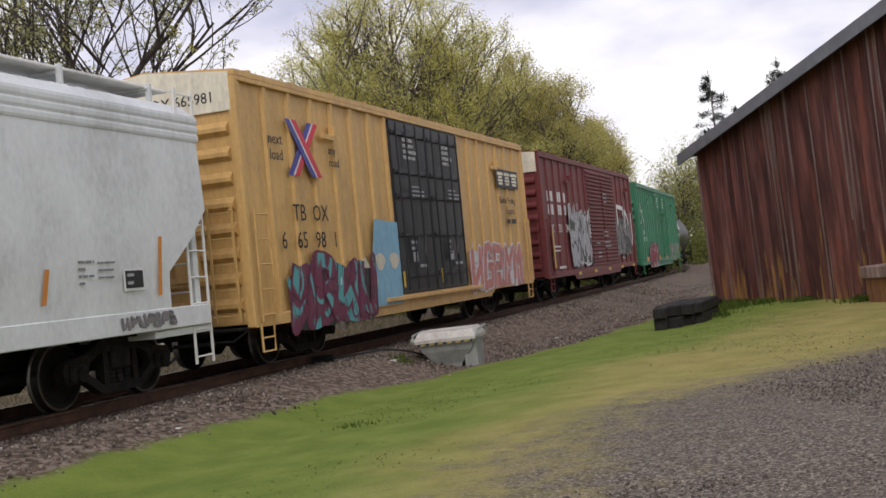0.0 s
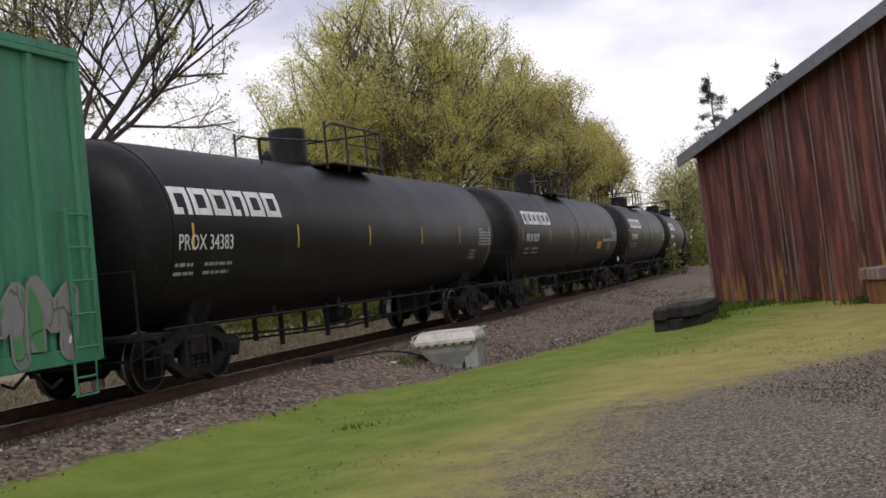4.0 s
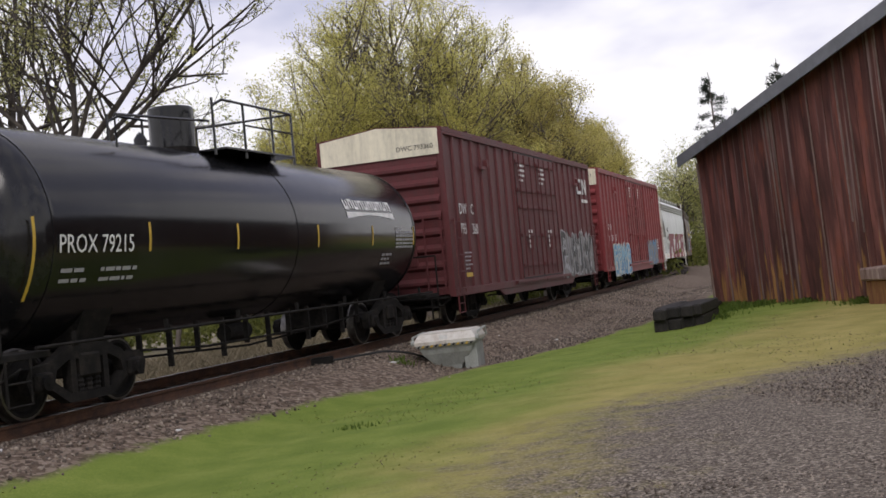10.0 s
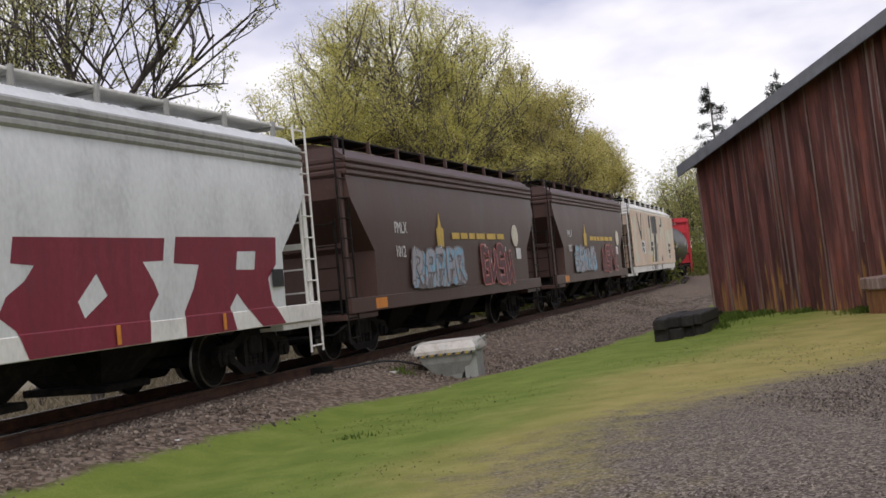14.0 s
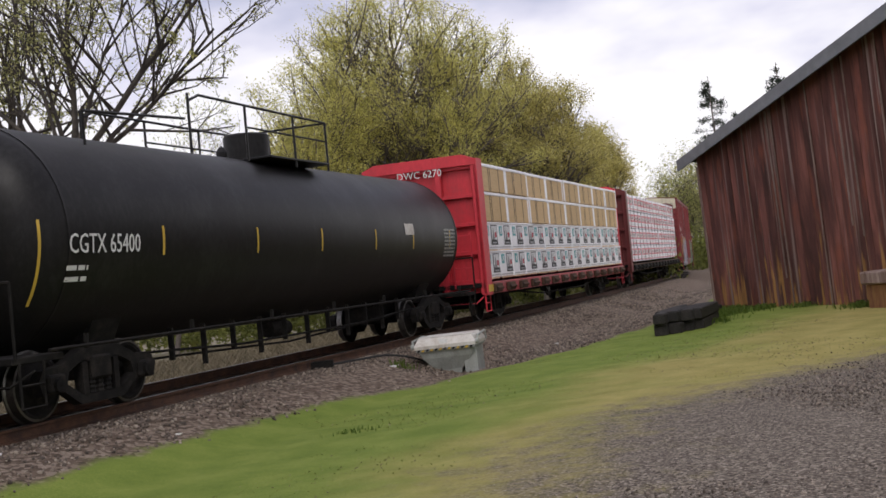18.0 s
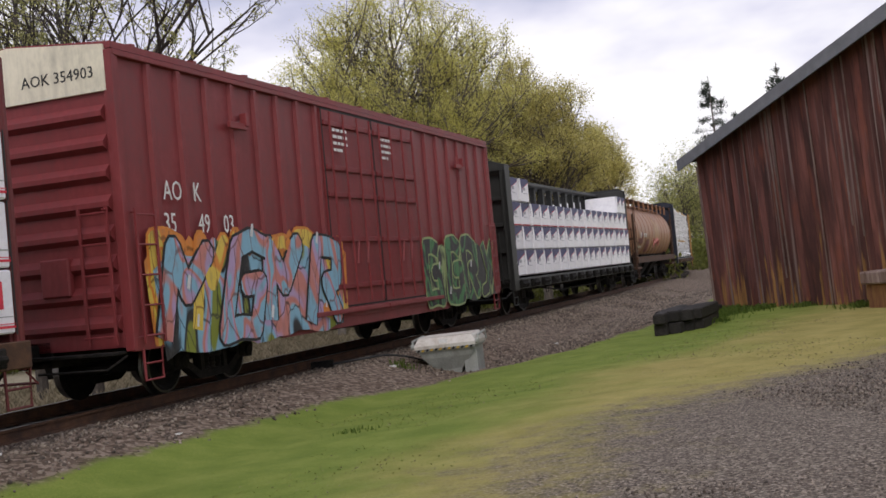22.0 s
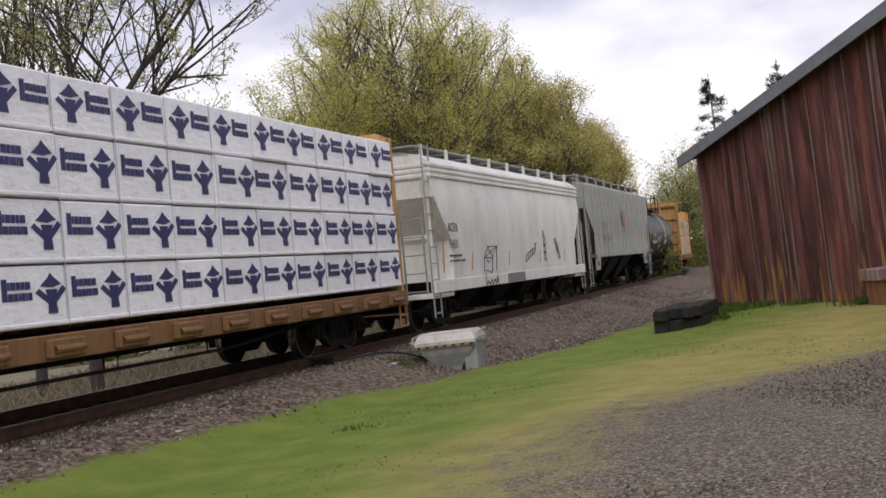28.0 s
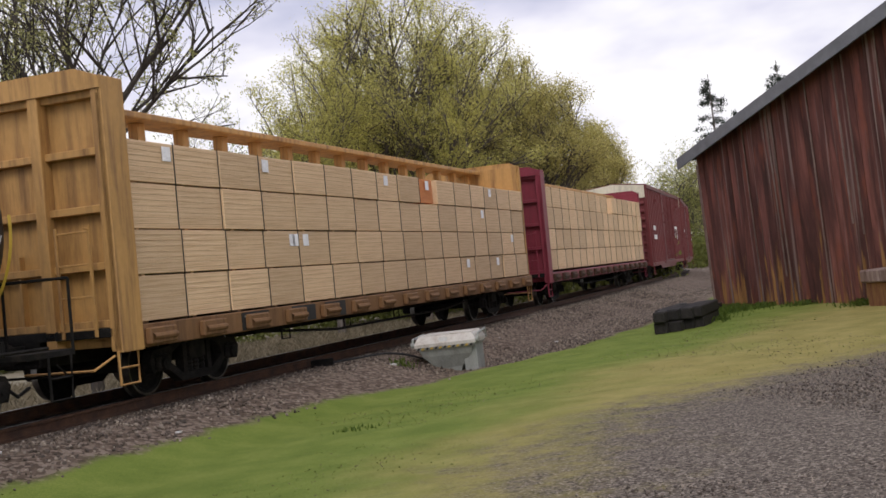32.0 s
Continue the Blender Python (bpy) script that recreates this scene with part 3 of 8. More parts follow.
def track():
    """Rails on sleepers: each rail of rail section lengths, sleepers one by one where the camera is near."""
    bed = tagged(new("railway_track"), "worn steel rails on dark wooden sleepers in grey ballast", "railway track", kind="structure")
    shape = ((-0.07, -0.17), (0.07, -0.17), (0.07, -0.155), (0.012, -0.135), (0.012, -0.045), (0.036, -0.035), (0.036, -0.004), (0.025, 0), (-0.025, 0), (-0.036, -0.004),
             (-0.036, -0.035), (-0.012, -0.045), (-0.012, -0.135), (-0.07, -0.155))
    for off, lab in ((-0.753, "rusty near rail with a bright worn head"), (0.753, "rusty far rail with a bright worn head")):
        side, top = Solid(), Solid()
        stations = list(np.arange(-120, 130, 2.0))
        n = len(shape)
        v, f, tv, tf = [], [], [], []
        for i, s in enumerate(stations):
            m = track_pose(s)
            v += [m @ Vector((0, off + a, b - 0.001)) for a, b in shape]
            tv += [m @ Vector((0, off + a, 0.002)) for a in (-0.03, 0.03)]
            if i:
                f += [((i - 1) * n + k, (i - 1) * n + (k + 1) % n, i * n + (k + 1) % n, i * n + k) for k in range(n)]
                tf.append((2 * i - 2, 2 * i - 1, 2 * i + 1, 2 * i))
        rail = put("rail", side.add(v, f), MAT["rust"], bed, lab)
        put("rail_head", top.add(tv, tf), MAT["tread"], rail, "bright worn running surface")
    tie = None
    far = Solid()
    rng = random.Random(4)
    for k, s in enumerate(np.arange(-60, 120, 0.5)):
        m = track_pose(s) @ pose(rng.uniform(-0.02, 0.02), rng.uniform(-0.04, 0.04), -0.172 - 0.19 + rng.uniform(-0.006, 0.002), 0, 0, rng.uniform(-1, 1))
        if -14 < s < 42:
            if tie is None:
                tie = put("sleeper", Solid().slab(-0.115, 0.115, -1.3, 1.3, 0, 0.19, 0.012), MAT["wood"], bed, "", m)
            else:
                again(tie, bed, m)
        else:
            far.box(-0.115, 0.115, -1.3, 1.3, 0, 0.19, m)
    tagged(put("far_sleepers", far, MAT["wood"], bed), "dark sleepers further along the line", kind="stuff")


track()


# ---- the barn ----
BARN = Vector((7.15, 29.8, 0))
ALONG = Vector((1.77, -6.24, 0)).normalized()
BARN_POSE = Matrix.Translation(BARN + Vector((0, 0, -0.12))) @ Matrix.Rotation(math.atan2(ALONG.y, ALONG.x), 4, "Z")


def barn():
    """Local x runs along the boarded gable towards the camera, y into the barn, z up."""
    top = tagged(new("barn"), "old barn of weathered red vertical boards under a grey metal roof", "barn")
    top.matrix_basis = BARN_POSE
    span, deep, eave, ridge_x = 19.0, 11.0, 3.91, 9.5
    ridge = eave + ridge_x * 0.2015

    def roof_line(x):
        return eave + (x if x < ridge_x else span - x) * (ridge - eave) / ridge_x

    rng = random.Random(11)
    # Near-black sheet close behind the boards, which makes their gaps read dark
    wall = put("gable_wall", Solid().prism(((0, 0), (span, 0), (span, eave + 0.2), (ridge_x, ridge + 0.2), (0, eave + 0.2)), 0.05, 0.12, "y"), MAT["dark_wood"], top, "near-black sheet behind the board gaps")
    x = 0.0
    while x < span - 0.02:
        w = min(rng.choice((0.2, 0.24, 0.28, 0.3, 0.33)), span - x)
        a, b = roof_line(x + 0.01) + 0.215, roof_line(x + w - 0.01) + 0.215
        low = rng.uniform(-0.03, 0.05) + (rng.uniform(0.08, 0.2) if rng.random() < 0.12 else 0)
        d, bow = rng.uniform(0.0, 0.022), rng.uniform(-0.012, 0.012)
        gap = rng.uniform(0.003, 0.009)
        z1, z2 = low + (a - low) * 0.34, low + (a - low) * 0.68
        s = Solid().prism(((x + gap, low), (x + w * rng.uniform(0.4, 0.6), low + rng.uniform(-0.03, 0.03)), (x + w - gap, low + rng.uniform(-0.03, 0.04)), (x + w - gap + bow, z1), (x + w - gap + bow * 0.6, z2), (x + w - gap, b),
                           (x + gap, a), (x + gap + bow * 0.6, z2), (x + gap + bow, z1)), -0.008 - d, 0.03 - d * 0.5, "y")
        put("board", s, MAT["barn"], wall)
        if rng.random() < 0.16:
            u, v = x + rng.uniform(-0.015, 0.015), rng.uniform(-0.02, 0.02)
            foot = low + (rng.uniform(0.3, 2.0) if rng.random() < 0.3 else 0)
            put("batten", Solid().prism(((u - 0.018, foot), (u + 0.026, foot), (u + 0.026 + v, (foot + a) / 2), (u + 0.026, a - 0.05), (u - 0.018, a - 0.05), (u - 0.018 + v, (foot + a) / 2)), -0.05, -0.032, "y"), MAT["barn_bare"], wall)
        x += w
    put("side_wall", Solid().box(-0.04, 0.06, 0.12, deep, 0, eave), MAT["barn"], top, "weathered red side wall facing the track")
    put("side_wall", Solid().box(span - 0.06, span + 0.04, 0.12, deep, 0, eave), MAT["barn"], top)
    put("rear_wall", Solid().prism(((0, 0), (span, 0), (span, eave), (ridge_x, ridge), (0, eave)), deep, deep + 0.08, "y"), MAT["barn"], top)
    put("corner_post", Solid().box(-0.06, 0.05, -0.04, 0.1, -0.02, eave), MAT["barn_bare"], top, "grey weathered corner board")
    k = (ridge - eave) / ridge_x
    for side in (0, 1):
        def q(u):
            return u if side == 0 else span - u
        over, front = -0.34, -0.4
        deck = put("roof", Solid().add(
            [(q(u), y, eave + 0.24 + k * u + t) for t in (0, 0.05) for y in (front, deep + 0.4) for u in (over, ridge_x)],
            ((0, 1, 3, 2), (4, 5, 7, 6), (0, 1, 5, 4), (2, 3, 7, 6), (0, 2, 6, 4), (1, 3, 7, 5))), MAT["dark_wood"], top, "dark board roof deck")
        put("roofing", Solid().add(
            [(q(u), y, eave + 0.296 + k * u + t) for t in (0, 0.03) for y in (front - 0.04, deep + 0.44) for u in (over - 0.04, ridge_x)],
            ((0, 1, 3, 2), (4, 5, 7, 6), (0, 1, 5, 4), (2, 3, 7, 6), (0, 2, 6, 4), (1, 3, 7, 5))), MAT["roofing"], deck, "grey sheet metal roofing")
        put("rake_board", Solid().add(
            [(q(u), y, eave + k * u + t) for t in (0.03, 0.292) for y in (front - 0.045, front - 0.004) for u in (over, ridge_x)],
            ((0, 1, 3, 2), (4, 5, 7, 6), (0, 1, 5, 4), (2, 3, 7, 6), (0, 2, 6, 4), (1, 3, 7, 5))), MAT["roofing"], deck, "grey weathered rake board")
    return top


barn()


# ---- trees and growth ----
def leaves_at(points, count, spread, size, rng):
    """Small leaf quads scattered about points: vertices and faces."""
    pts = np.asarray(points, float)
    c = pts[rng.integers(0, len(pts), count)] + rng.normal(0, 1, (count, 3)) * spread
    a = rng.normal(0, 1, (count, 3))
    a /= np.linalg.norm(a, axis=1)[:, None]
    b = np.cross(a, rng.normal(0, 1, (count, 3)))
    b /= np.linalg.norm(b, axis=1)[:, None]
    s = size * rng.uniform(0.6, 1.35, (count, 1))
    a, b = a * s, b * s * 0.62
    v = np.stack([c - a, c - b * 0.9 + a * 0.1, c + a, c + b * 0.9 + a * 0.1], 1).reshape(-1, 3)
    return v


def leaf_mesh(name, verts, material):
    me = bpy.data.meshes.new(name)
    n = len(verts) // 4
    me.vertices.add(4 * n)
    me.vertices.foreach_set("co", np.asarray(verts, np.float32).ravel())
    me.loops.add(4 * n)
    me.loops.foreach_set("vertex_index", np.arange(4 * n, dtype=np.int32))
    me.polygons.add(n)
    me.polygons.foreach_set("loop_start", np.arange(0, 4 * n, 4, dtype=np.int32))
    me.update(calc_edges=True)
    me.materials.append(material)
    return me


def branch(solid, tips, start, way, length, r, level, rng, droop=0.0, kids=(6, 6, 5)):
    """One limb with its side branches; the ends of the last ones are gathered in tips."""
    steps = 4 if level < 2 else 3
    path, d = [Vector(start)], Vector(way).normalized()
    for i in range(steps):
        d = (d + Vector((rng.gauss(0, 0.13), rng.gauss(0, 0.13), rng.gauss(0.04 - droop, 0.1)))).normalized()
        path.append(path[-1] + d * length / steps)
    solid.tube(path, r, 6 if level == 0 else 4 if level == 1 else 3, r * 0.35)
    if level >= len(kids):
        tips += [path[-1], path[-2], (path[-1] + path[-2]) / 2]
        return
    for k in range(kids[level]):
        u = 0.3 + 0.7 * (k + rng.random()) / kids[level]
        i = min(int(u * steps), steps - 1)
        p = path[i].lerp(path[i + 1], u * steps - i)
        turn = Vector((rng.gauss(0, 1), rng.gauss(0, 1), rng.gauss(0.1, 0.5)))
        w = (d * 0.75 + turn.normalized() * 0.85).normalized()
        branch(solid, tips, p, w, length * rng.uniform(0.42, 0.62), max(0.008, r * 0.45), level + 1, rng, droop, kids)


def broadleaf(label, x, y, height, limbs, reach, leaf_count, leaf, seed, material, spread=0.3, kids=(6, 6, 5), fork=0.12, r=0.2, lean=(0, 0)):
    rng = random.Random(seed)
    nrng = np.random.default_rng(seed)
    z = float(ground_height(np.array([x]), np.array([y]))[0])
    top = tagged(new("tree"), label, "tree", "trees along the line")
    top.matrix_basis = pose(x, y, z)
    wood, tips = Solid(), []
    base = Vector((lean[0] * 0.2, lean[1] * 0.2, height * fork))
    wood.tube([(0, 0, -0.3), (0, 0, 0.3), base], r * 1.25, 9, r)
    put("trunk", wood, MAT["bark"], top)
    for k in range(limbs):
        wood = Solid()
        a = 2 * math.pi * (k + rng.uniform(-0.3, 0.3)) / limbs
        out = rng.uniform(0.15, 1.0)
        way = Vector((math.cos(a) * reach * out + lean[0], math.sin(a) * reach * out + lean[1], height * rng.uniform(0.62, 0.9) * (1.15 - 0.42 * out)))
        branch(wood, tips, base, way, way.length * 0.72, r * 0.55, 0, rng, 0.0, kids)
        put("limb", wood, MAT["bark"], top)
    crown = new("crown", leaf_mesh("crown", leaves_at([tuple(t) for t in tips], leaf_count, spread, leaf, nrng), material))
    crown.parent = top
    tagged(crown, kind="stuff")
    return top


def crown_tree(label, x, y, fork, targets, centre, radii, leaf_count, leaf, seed, material, spread=0.16, kids=(6, 6, 5), r=0.2, rough=0.16, bark="bark"):
    """A tree whose limbs fan from the fork into a crown that keeps to an uneven oval. targets: how many limbs, or the limbs' ends from the fork."""
    rng = random.Random(seed)
    nrng = np.random.default_rng(seed)
    z = floor_z(x, y)
    top = tagged(new("tree"), label, "tree", "trees along the line")
    top.matrix_basis = pose(x, y, z)
    mid = Vector((centre[0] - x, centre[1] - y, centre[2] - z))
    base = Vector((0, 0, fork - z))

    def inside(p, slack=1.0):
        q = Vector(((p.x - mid.x) / radii[0], (p.y - mid.y) / radii[1], (p.z - mid.z) / radii[2]))
        n = q.length
        return n < slack * (1 + rough * 2 * noise.noise(q.normalized() * 2.6 + Vector((seed, 0, 0))))

    tips = []

    def grow(solid, start, way, length, thick, level):
        steps = 5 if level == 0 else 3
        path, d = [Vector(start)], Vector(way).normalized()
        for i in range(steps):
            d = (d + Vector((rng.gauss(0, 0.11), rng.gauss(0, 0.11), rng.gauss(0.05, 0.09)))).normalized()
            path.append(path[-1] + d * length / steps)
        solid.tube(path, thick, 6 if level == 0 else 4 if level == 1 else 3, max(0.006, thick * 0.35))
        if level >= len(kids):
            tips.extend((path[-1], path[-2], (path[-1] + path[-2]) / 2))
            return
        for k in range(kids[level]):
            u = 0.26 + 0.74 * (k + rng.random()) / kids[level]
            i = min(int(u * steps), steps - 1)
            p = path[i].lerp(path[i + 1], u * steps - i)
            w = (d * 0.8 + Vector((rng.gauss(0, 1), rng.gauss(0, 1), rng.gauss(0.25, 0.5))).normalized() * 0.8).normalized()
            reach = length * rng.uniform(0.4, 0.6)
            if not inside(p + w * reach):
                reach *= 0.55
                if not inside(p + w * reach):
                    continue
            grow(solid, p, w, reach, max(0.0085, thick * 0.48), level + 1)

    put("trunk", Solid().tube([(0, 0, -0.3), (0.05, 0, base.z * 0.4), base], r * 1.3, 9, r), MAT[bark], top)
    if isinstance(targets, int):
        ends = []
        while len(ends) < targets:
            q = Vector((rng.gauss(0, 1), rng.gauss(0, 1), rng.gauss(0.25, 0.8))).normalized() * rng.uniform(0.6, 0.84)
            ends.append(mid + Vector((q.x * radii[0], q.y * radii[1], q.z * radii[2])) - base)
    else:
        ends = [Vector(q) for q in targets]
    for q in ends:
        wood = Solid()
        start = base + Vector((0, 0, rng.uniform(-0.25, 0.1) * min(1.0, base.z * 0.3)))
        grow(wood, start, q + Vector((0, 0, 0.12 * q.length)), q.length * 0.95, r * rng.uniform(0.45, 0.7), 0)
        put("limb", wood, MAT[bark], top)
    crown = new("crown", leaf_mesh("crown", leaves_at([tuple(t) for t in tips], leaf_count, spread, leaf, nrng), material))
    crown.parent = top
    tagged(crown, kind="stuff")
    return top


def conifer(label, x, y, height, reach, seed):
    rng = random.Random(seed)
    z = float(ground_height(np.array([x]), np.array([y]))[0])
    top = tagged(new("fir_tree"), label, "fir tree", "firs beyond the barn")
    top.matrix_basis = pose(x, y, z)
    put("trunk", Solid().tube([(0, 0, -0.3), (0, 0, height * 0.5), (0, 0, height)], height * 0.016, 7, 0.03), MAT["bark"], top)
    tips = []
    h = height * 0.3
    while h < height * 0.97:
        u = 1 - (h - height * 0.3) / (height * 0.7)
        for _ in range(3):
            if rng.random() < 0.34:
                continue
            a, l = rng.uniform(0, 6.28), reach * (0.12 + 0.88 * u ** 0.8) * rng.uniform(0.45, 1.1)
            end = Vector((math.cos(a) * l, math.sin(a) * l, h - 0.12 * l + rng.uniform(-0.1, 0.5)))
            put("limb", Solid().tube([(0, 0, h), end], 0.035, 3, 0.01), MAT["bark"], top)
            tips += [Vector((0, 0, h)).lerp(end, f) for f in (0.3, 0.5, 0.65, 0.8, 0.9, 1.0, 1.0)]
        h += height * 0.022 * rng.uniform(0.7, 1.4)
    v = leaves_at([tuple(t) for t in tips], 6500, 0.17, 0.1, np.random.default_rng(seed))
    crown = new("crown", leaf_mesh("crown", v, LEAF["fir"]))
    crown.parent = top
    tagged(crown, kind="stuff")


def thicket(name, label, places, count, size, spread, material, seed, category):
    """Bushes as many leaves about a few twigs each, one object of stuff."""
    rng = np.random.default_rng(seed)
    pts = []
    for x, y, r, h in places:
        z = float(ground_height(np.array([x]), np.array([y]))[0])
        n = 60
        a, q = rng.uniform(0, 6.28, n), rng.uniform(0, 1, n) ** 0.5
        hh = rng.uniform(0.05, 1, n) * h * (1 - 0.6 * q ** 2)
        pts += list(np.stack([x + np.cos(a) * q * r, y + np.sin(a) * q * r, z + hh], -1))
    v = leaves_at(pts, count, spread, size, rng)
    return tagged(new(name, leaf_mesh(name, v, material)), label, category, kind="stuff")


def blades(name, label, x, y, height, lean, width, material, seed):
    """Grass blades rooted at places, as thin triangles folded to quads."""
    rng = np.random.default_rng(seed)
    z = ground_height(x, y)
    n = len(x)
    a = rng.uniform(0, 6.28, n)
    h = height * rng.uniform(0.5, 1.3, n)
    out = lean * h * rng.uniform(0.2, 1, n)
    b = a + rng.uniform(-1, 1, n)
    w = width * rng.uniform(0.7, 1.3, n)
    root = np.stack([x, y, z - 0.01], -1)
    across = np.stack([-np.sin(a), np.cos(a), 0 * a], -1) * w[:, None]
    tip = root + np.stack([np.cos(b) * out, np.sin(b) * out, h], -1)
    mid = root * 0.45 + tip * 0.55 + np.stack([-np.cos(b) * out * 0.15, -np.sin(b) * out * 0.15, h * 0.1], -1)
    v = np.stack([root - across, root + across, mid + across * 0.7, tip], 1).reshape(-1, 3)
    return tagged(new(name, leaf_mesh(name, v, material)), label, "grass", kind="stuff")


def growth():
    crown_tree("tall maple in yellow-green spring leaf behind the track", -1.2, 54.0, 2.6, 30, (-0.8, 54, 9.9), (7.4, 5.5, 6.1), 165000, 0.047, 3, LEAF["spring"], 0.19, (7, 5, 4), 0.26, 0.16)
    crown_tree("smaller maple in yellow-green leaf beside the tall one", -5.0, 50.0, 2.2, 16, (-5.4, 50, 8.4), (3.1, 2.8, 3.7), 46000, 0.045, 4, LEAF["spring"], 0.18, (6, 5, 4), 0.16, 0.18)
    crown_tree("rounded tree in olive spring leaf by the line", 5.4, 60.0, 2.0, 22, (4.7, 60, 8.2), (5.0, 4.4, 4.4), 125000, 0.05, 5, LEAF["olive"], 0.2, (7, 5, 4), 0.22, 0.16)
    crown_tree("low tree in olive leaf further along the line", 9.6, 68.0, 1.6, 16, (9.4, 68, 6.4), (3.0, 2.9, 3.9), 62000, 0.054, 9, LEAF["olive"], 0.2, (6, 5, 4), 0.16, 0.16)
    crown_tree("big-leaf maple with bare dark limbs and first leaves", -8.6, 26.4, 5.2, ((4.6, 0.6, 2.6), (4.2, -1.2, 3.6), (3.3, 0.8, 4.7), (2.0, -0.8, 5.2), (1.1, 1.0, 5.6), (0.3, -0.9, 5.8), (-0.6, 0.7, 5.6), (-1.5, -0.8, 5.0), (-2.6, 0.5, 4.0), (2.9, 1.8, 2.2), (-2.2, 1.6, 2.4)),
               (-7.8, 26.4, 9.2), (5.8, 4.2, 5.0), 15000, 0.04, 21, LEAF["bud"], 0.075, (7, 4, 3), 0.13, 0.12, "dark_bark")
    crown_tree("big-leaf maple with thick dark limbs and pale leaf clusters", -11.4, 30.4, 5.6, ((2.6, 0.5, 3.9), (1.6, -0.9, 5.0), (0.7, 0.8, 5.6), (-0.3, -0.6, 5.8), (-1.3, 0.6, 5.2), (-2.3, -0.5, 4.0), (1.9, 1.0, 2.4), (-2.0, 0.9, 2.0), (0.2, 0.2, 6.0)),
               (-11.4, 30.4, 9.6), (4.4, 3.6, 5.2), 8500, 0.046, 22, LEAF["bud"], 0.095, (5, 3, 3), 0.13, 0.14, "dark_bark")
    broadleaf("slender bare tree with a few new leaves", -13.0, 52, 11.0, 8, 3.4, 9000, 0.06, 23, LEAF["bud"], 0.16, (6, 5, 5), 0.15, 0.12, (1.5, 0))
    conifer("tall dark fir with a ragged crown", 31.1, 120, 20.5, 3.7, 31)
    conifer("tall dark fir with a full crown", 39.3, 122, 21.4, 3.9, 32)
    conifer("small dark fir beyond the barn", 35.0, 125, 17.0, 2.0, 33)
    broadleaf("far bare tree with pale yellow buds", 27.0, 122, 12.5, 10, 5.0, 14000, 0.1, 41, LEAF["bud"], 0.3, (6, 5, 5), 0.1, 0.2)
    broadleaf("far tree in yellow-green leaf", 31.5, 132, 11.5, 10, 5.0, 9000, 0.14, 42, LEAF["spring"], 0.4, (6, 5, 5), 0.1, 0.2)
    rng = np.random.default_rng(7)
    far = [(28 + 7 * math.sin(k * 1.7), 112 + 3.1 * k, 3.6, 4.2 + (k % 3)) for k in range(9)]
    thicket("bushes", "yellow-green bushes where the line bends away", far, 22000, 0.16, 0.35, LEAF["bush"], 51, "bushes")
    hedge = [(-60 + 3.4 * k + rng.uniform(-1, 1), 52 + 0.62 * k + rng.uniform(-2, 2), 2.9, 2.6 + rng.uniform(0, 1.4)) for k in range(22)]
    thicket("hedge", "dull green brush beyond the dry field", hedge, 52000, 0.14, 0.3, LEAF["bush"], 52, "hedge")
    wood = [(-120 + 5.2 * k + rng.uniform(-2, 2), 98 + rng.uniform(-6, 6), 4.5, 5.5 + rng.uniform(0, 3.0)) for k in range(26)]
    thicket("far_wood", "hazy olive wood beyond the dry field", wood, 45000, 0.3, 0.6, LEAF["bush"], 53, "far wood")
    # short turf over the mown strip, tall straw on the far bank
    x, y = rng.uniform(-7, 12, 40000), 6 + 28 * rng.uniform(0, 1, 40000) ** 1.3
    drive, ballast, yellow, field = covers(x, y)
    keep = (ballast < 0.42) & (field < 0.3) & (rng.uniform(0, 1, len(x)) > drive * 1.5) & (x < 6.4 + (30 - y) * 0.3)
    green = rng.uniform(0, 1, len(x)) > yellow * 0.9
    k = keep & green
    blades("grass", "short yellow-green mown grass", x[k], y[k], 0.016, 2.6, 0.009, LEAF["grass"], 1)
    k = keep & ~green
    blades("dry_grass", "short straw-coloured grass among the green", x[k], y[k], 0.016, 2.6, 0.008, LEAF["straw"], 2)
    s, n = rng.uniform(-16, 70, 60000), -3.4 - 13 * rng.uniform(0, 1, 60000) ** 1.4
    px, py, ph = np.interp(s, ARC, TRACK_X), np.interp(s, ARC, TRACK_Y), np.interp(s, ARC, TURN)
    blades("straw_bank", "tall dry straw grass on the far bank", px + np.cos(ph) * n, py - np.sin(ph) * n, 0.4, 0.9, 0.012, LEAF["straw"], 3)
    tufts_x, tufts_y = [], []
    for cx, cy, r, count in ((7.1, 28.6, 0.35, 500), (6.9, 27.3, 0.25, 400), (7.6, 27.0, 0.2, 300), (8.2, 25.6, 0.25, 300), (8.9, 23.2, 0.35, 600), (5.6, 24.3, 0.3, 300), (-1.0, 20.0, 0.12, 60), (6.4, 26.6, 0.5, 600)):
        tufts_x += list(rng.normal(cx, r, count))
        tufts_y += list(rng.normal(cy, r, count))
    blades("weed_tuft", "small dark weed tuft in the mown grass", rng.normal(-1.3, 0.14, 60), rng.normal(13.2, 0.12, 60), 0.06, 0.9, 0.014, LEAF["weed"], 6)
    blades("weeds", "rank green weeds at the barn's foot", np.array(tufts_x), np.array(tufts_y), 0.13, 0.8, 0.012, LEAF["weed"], 4)


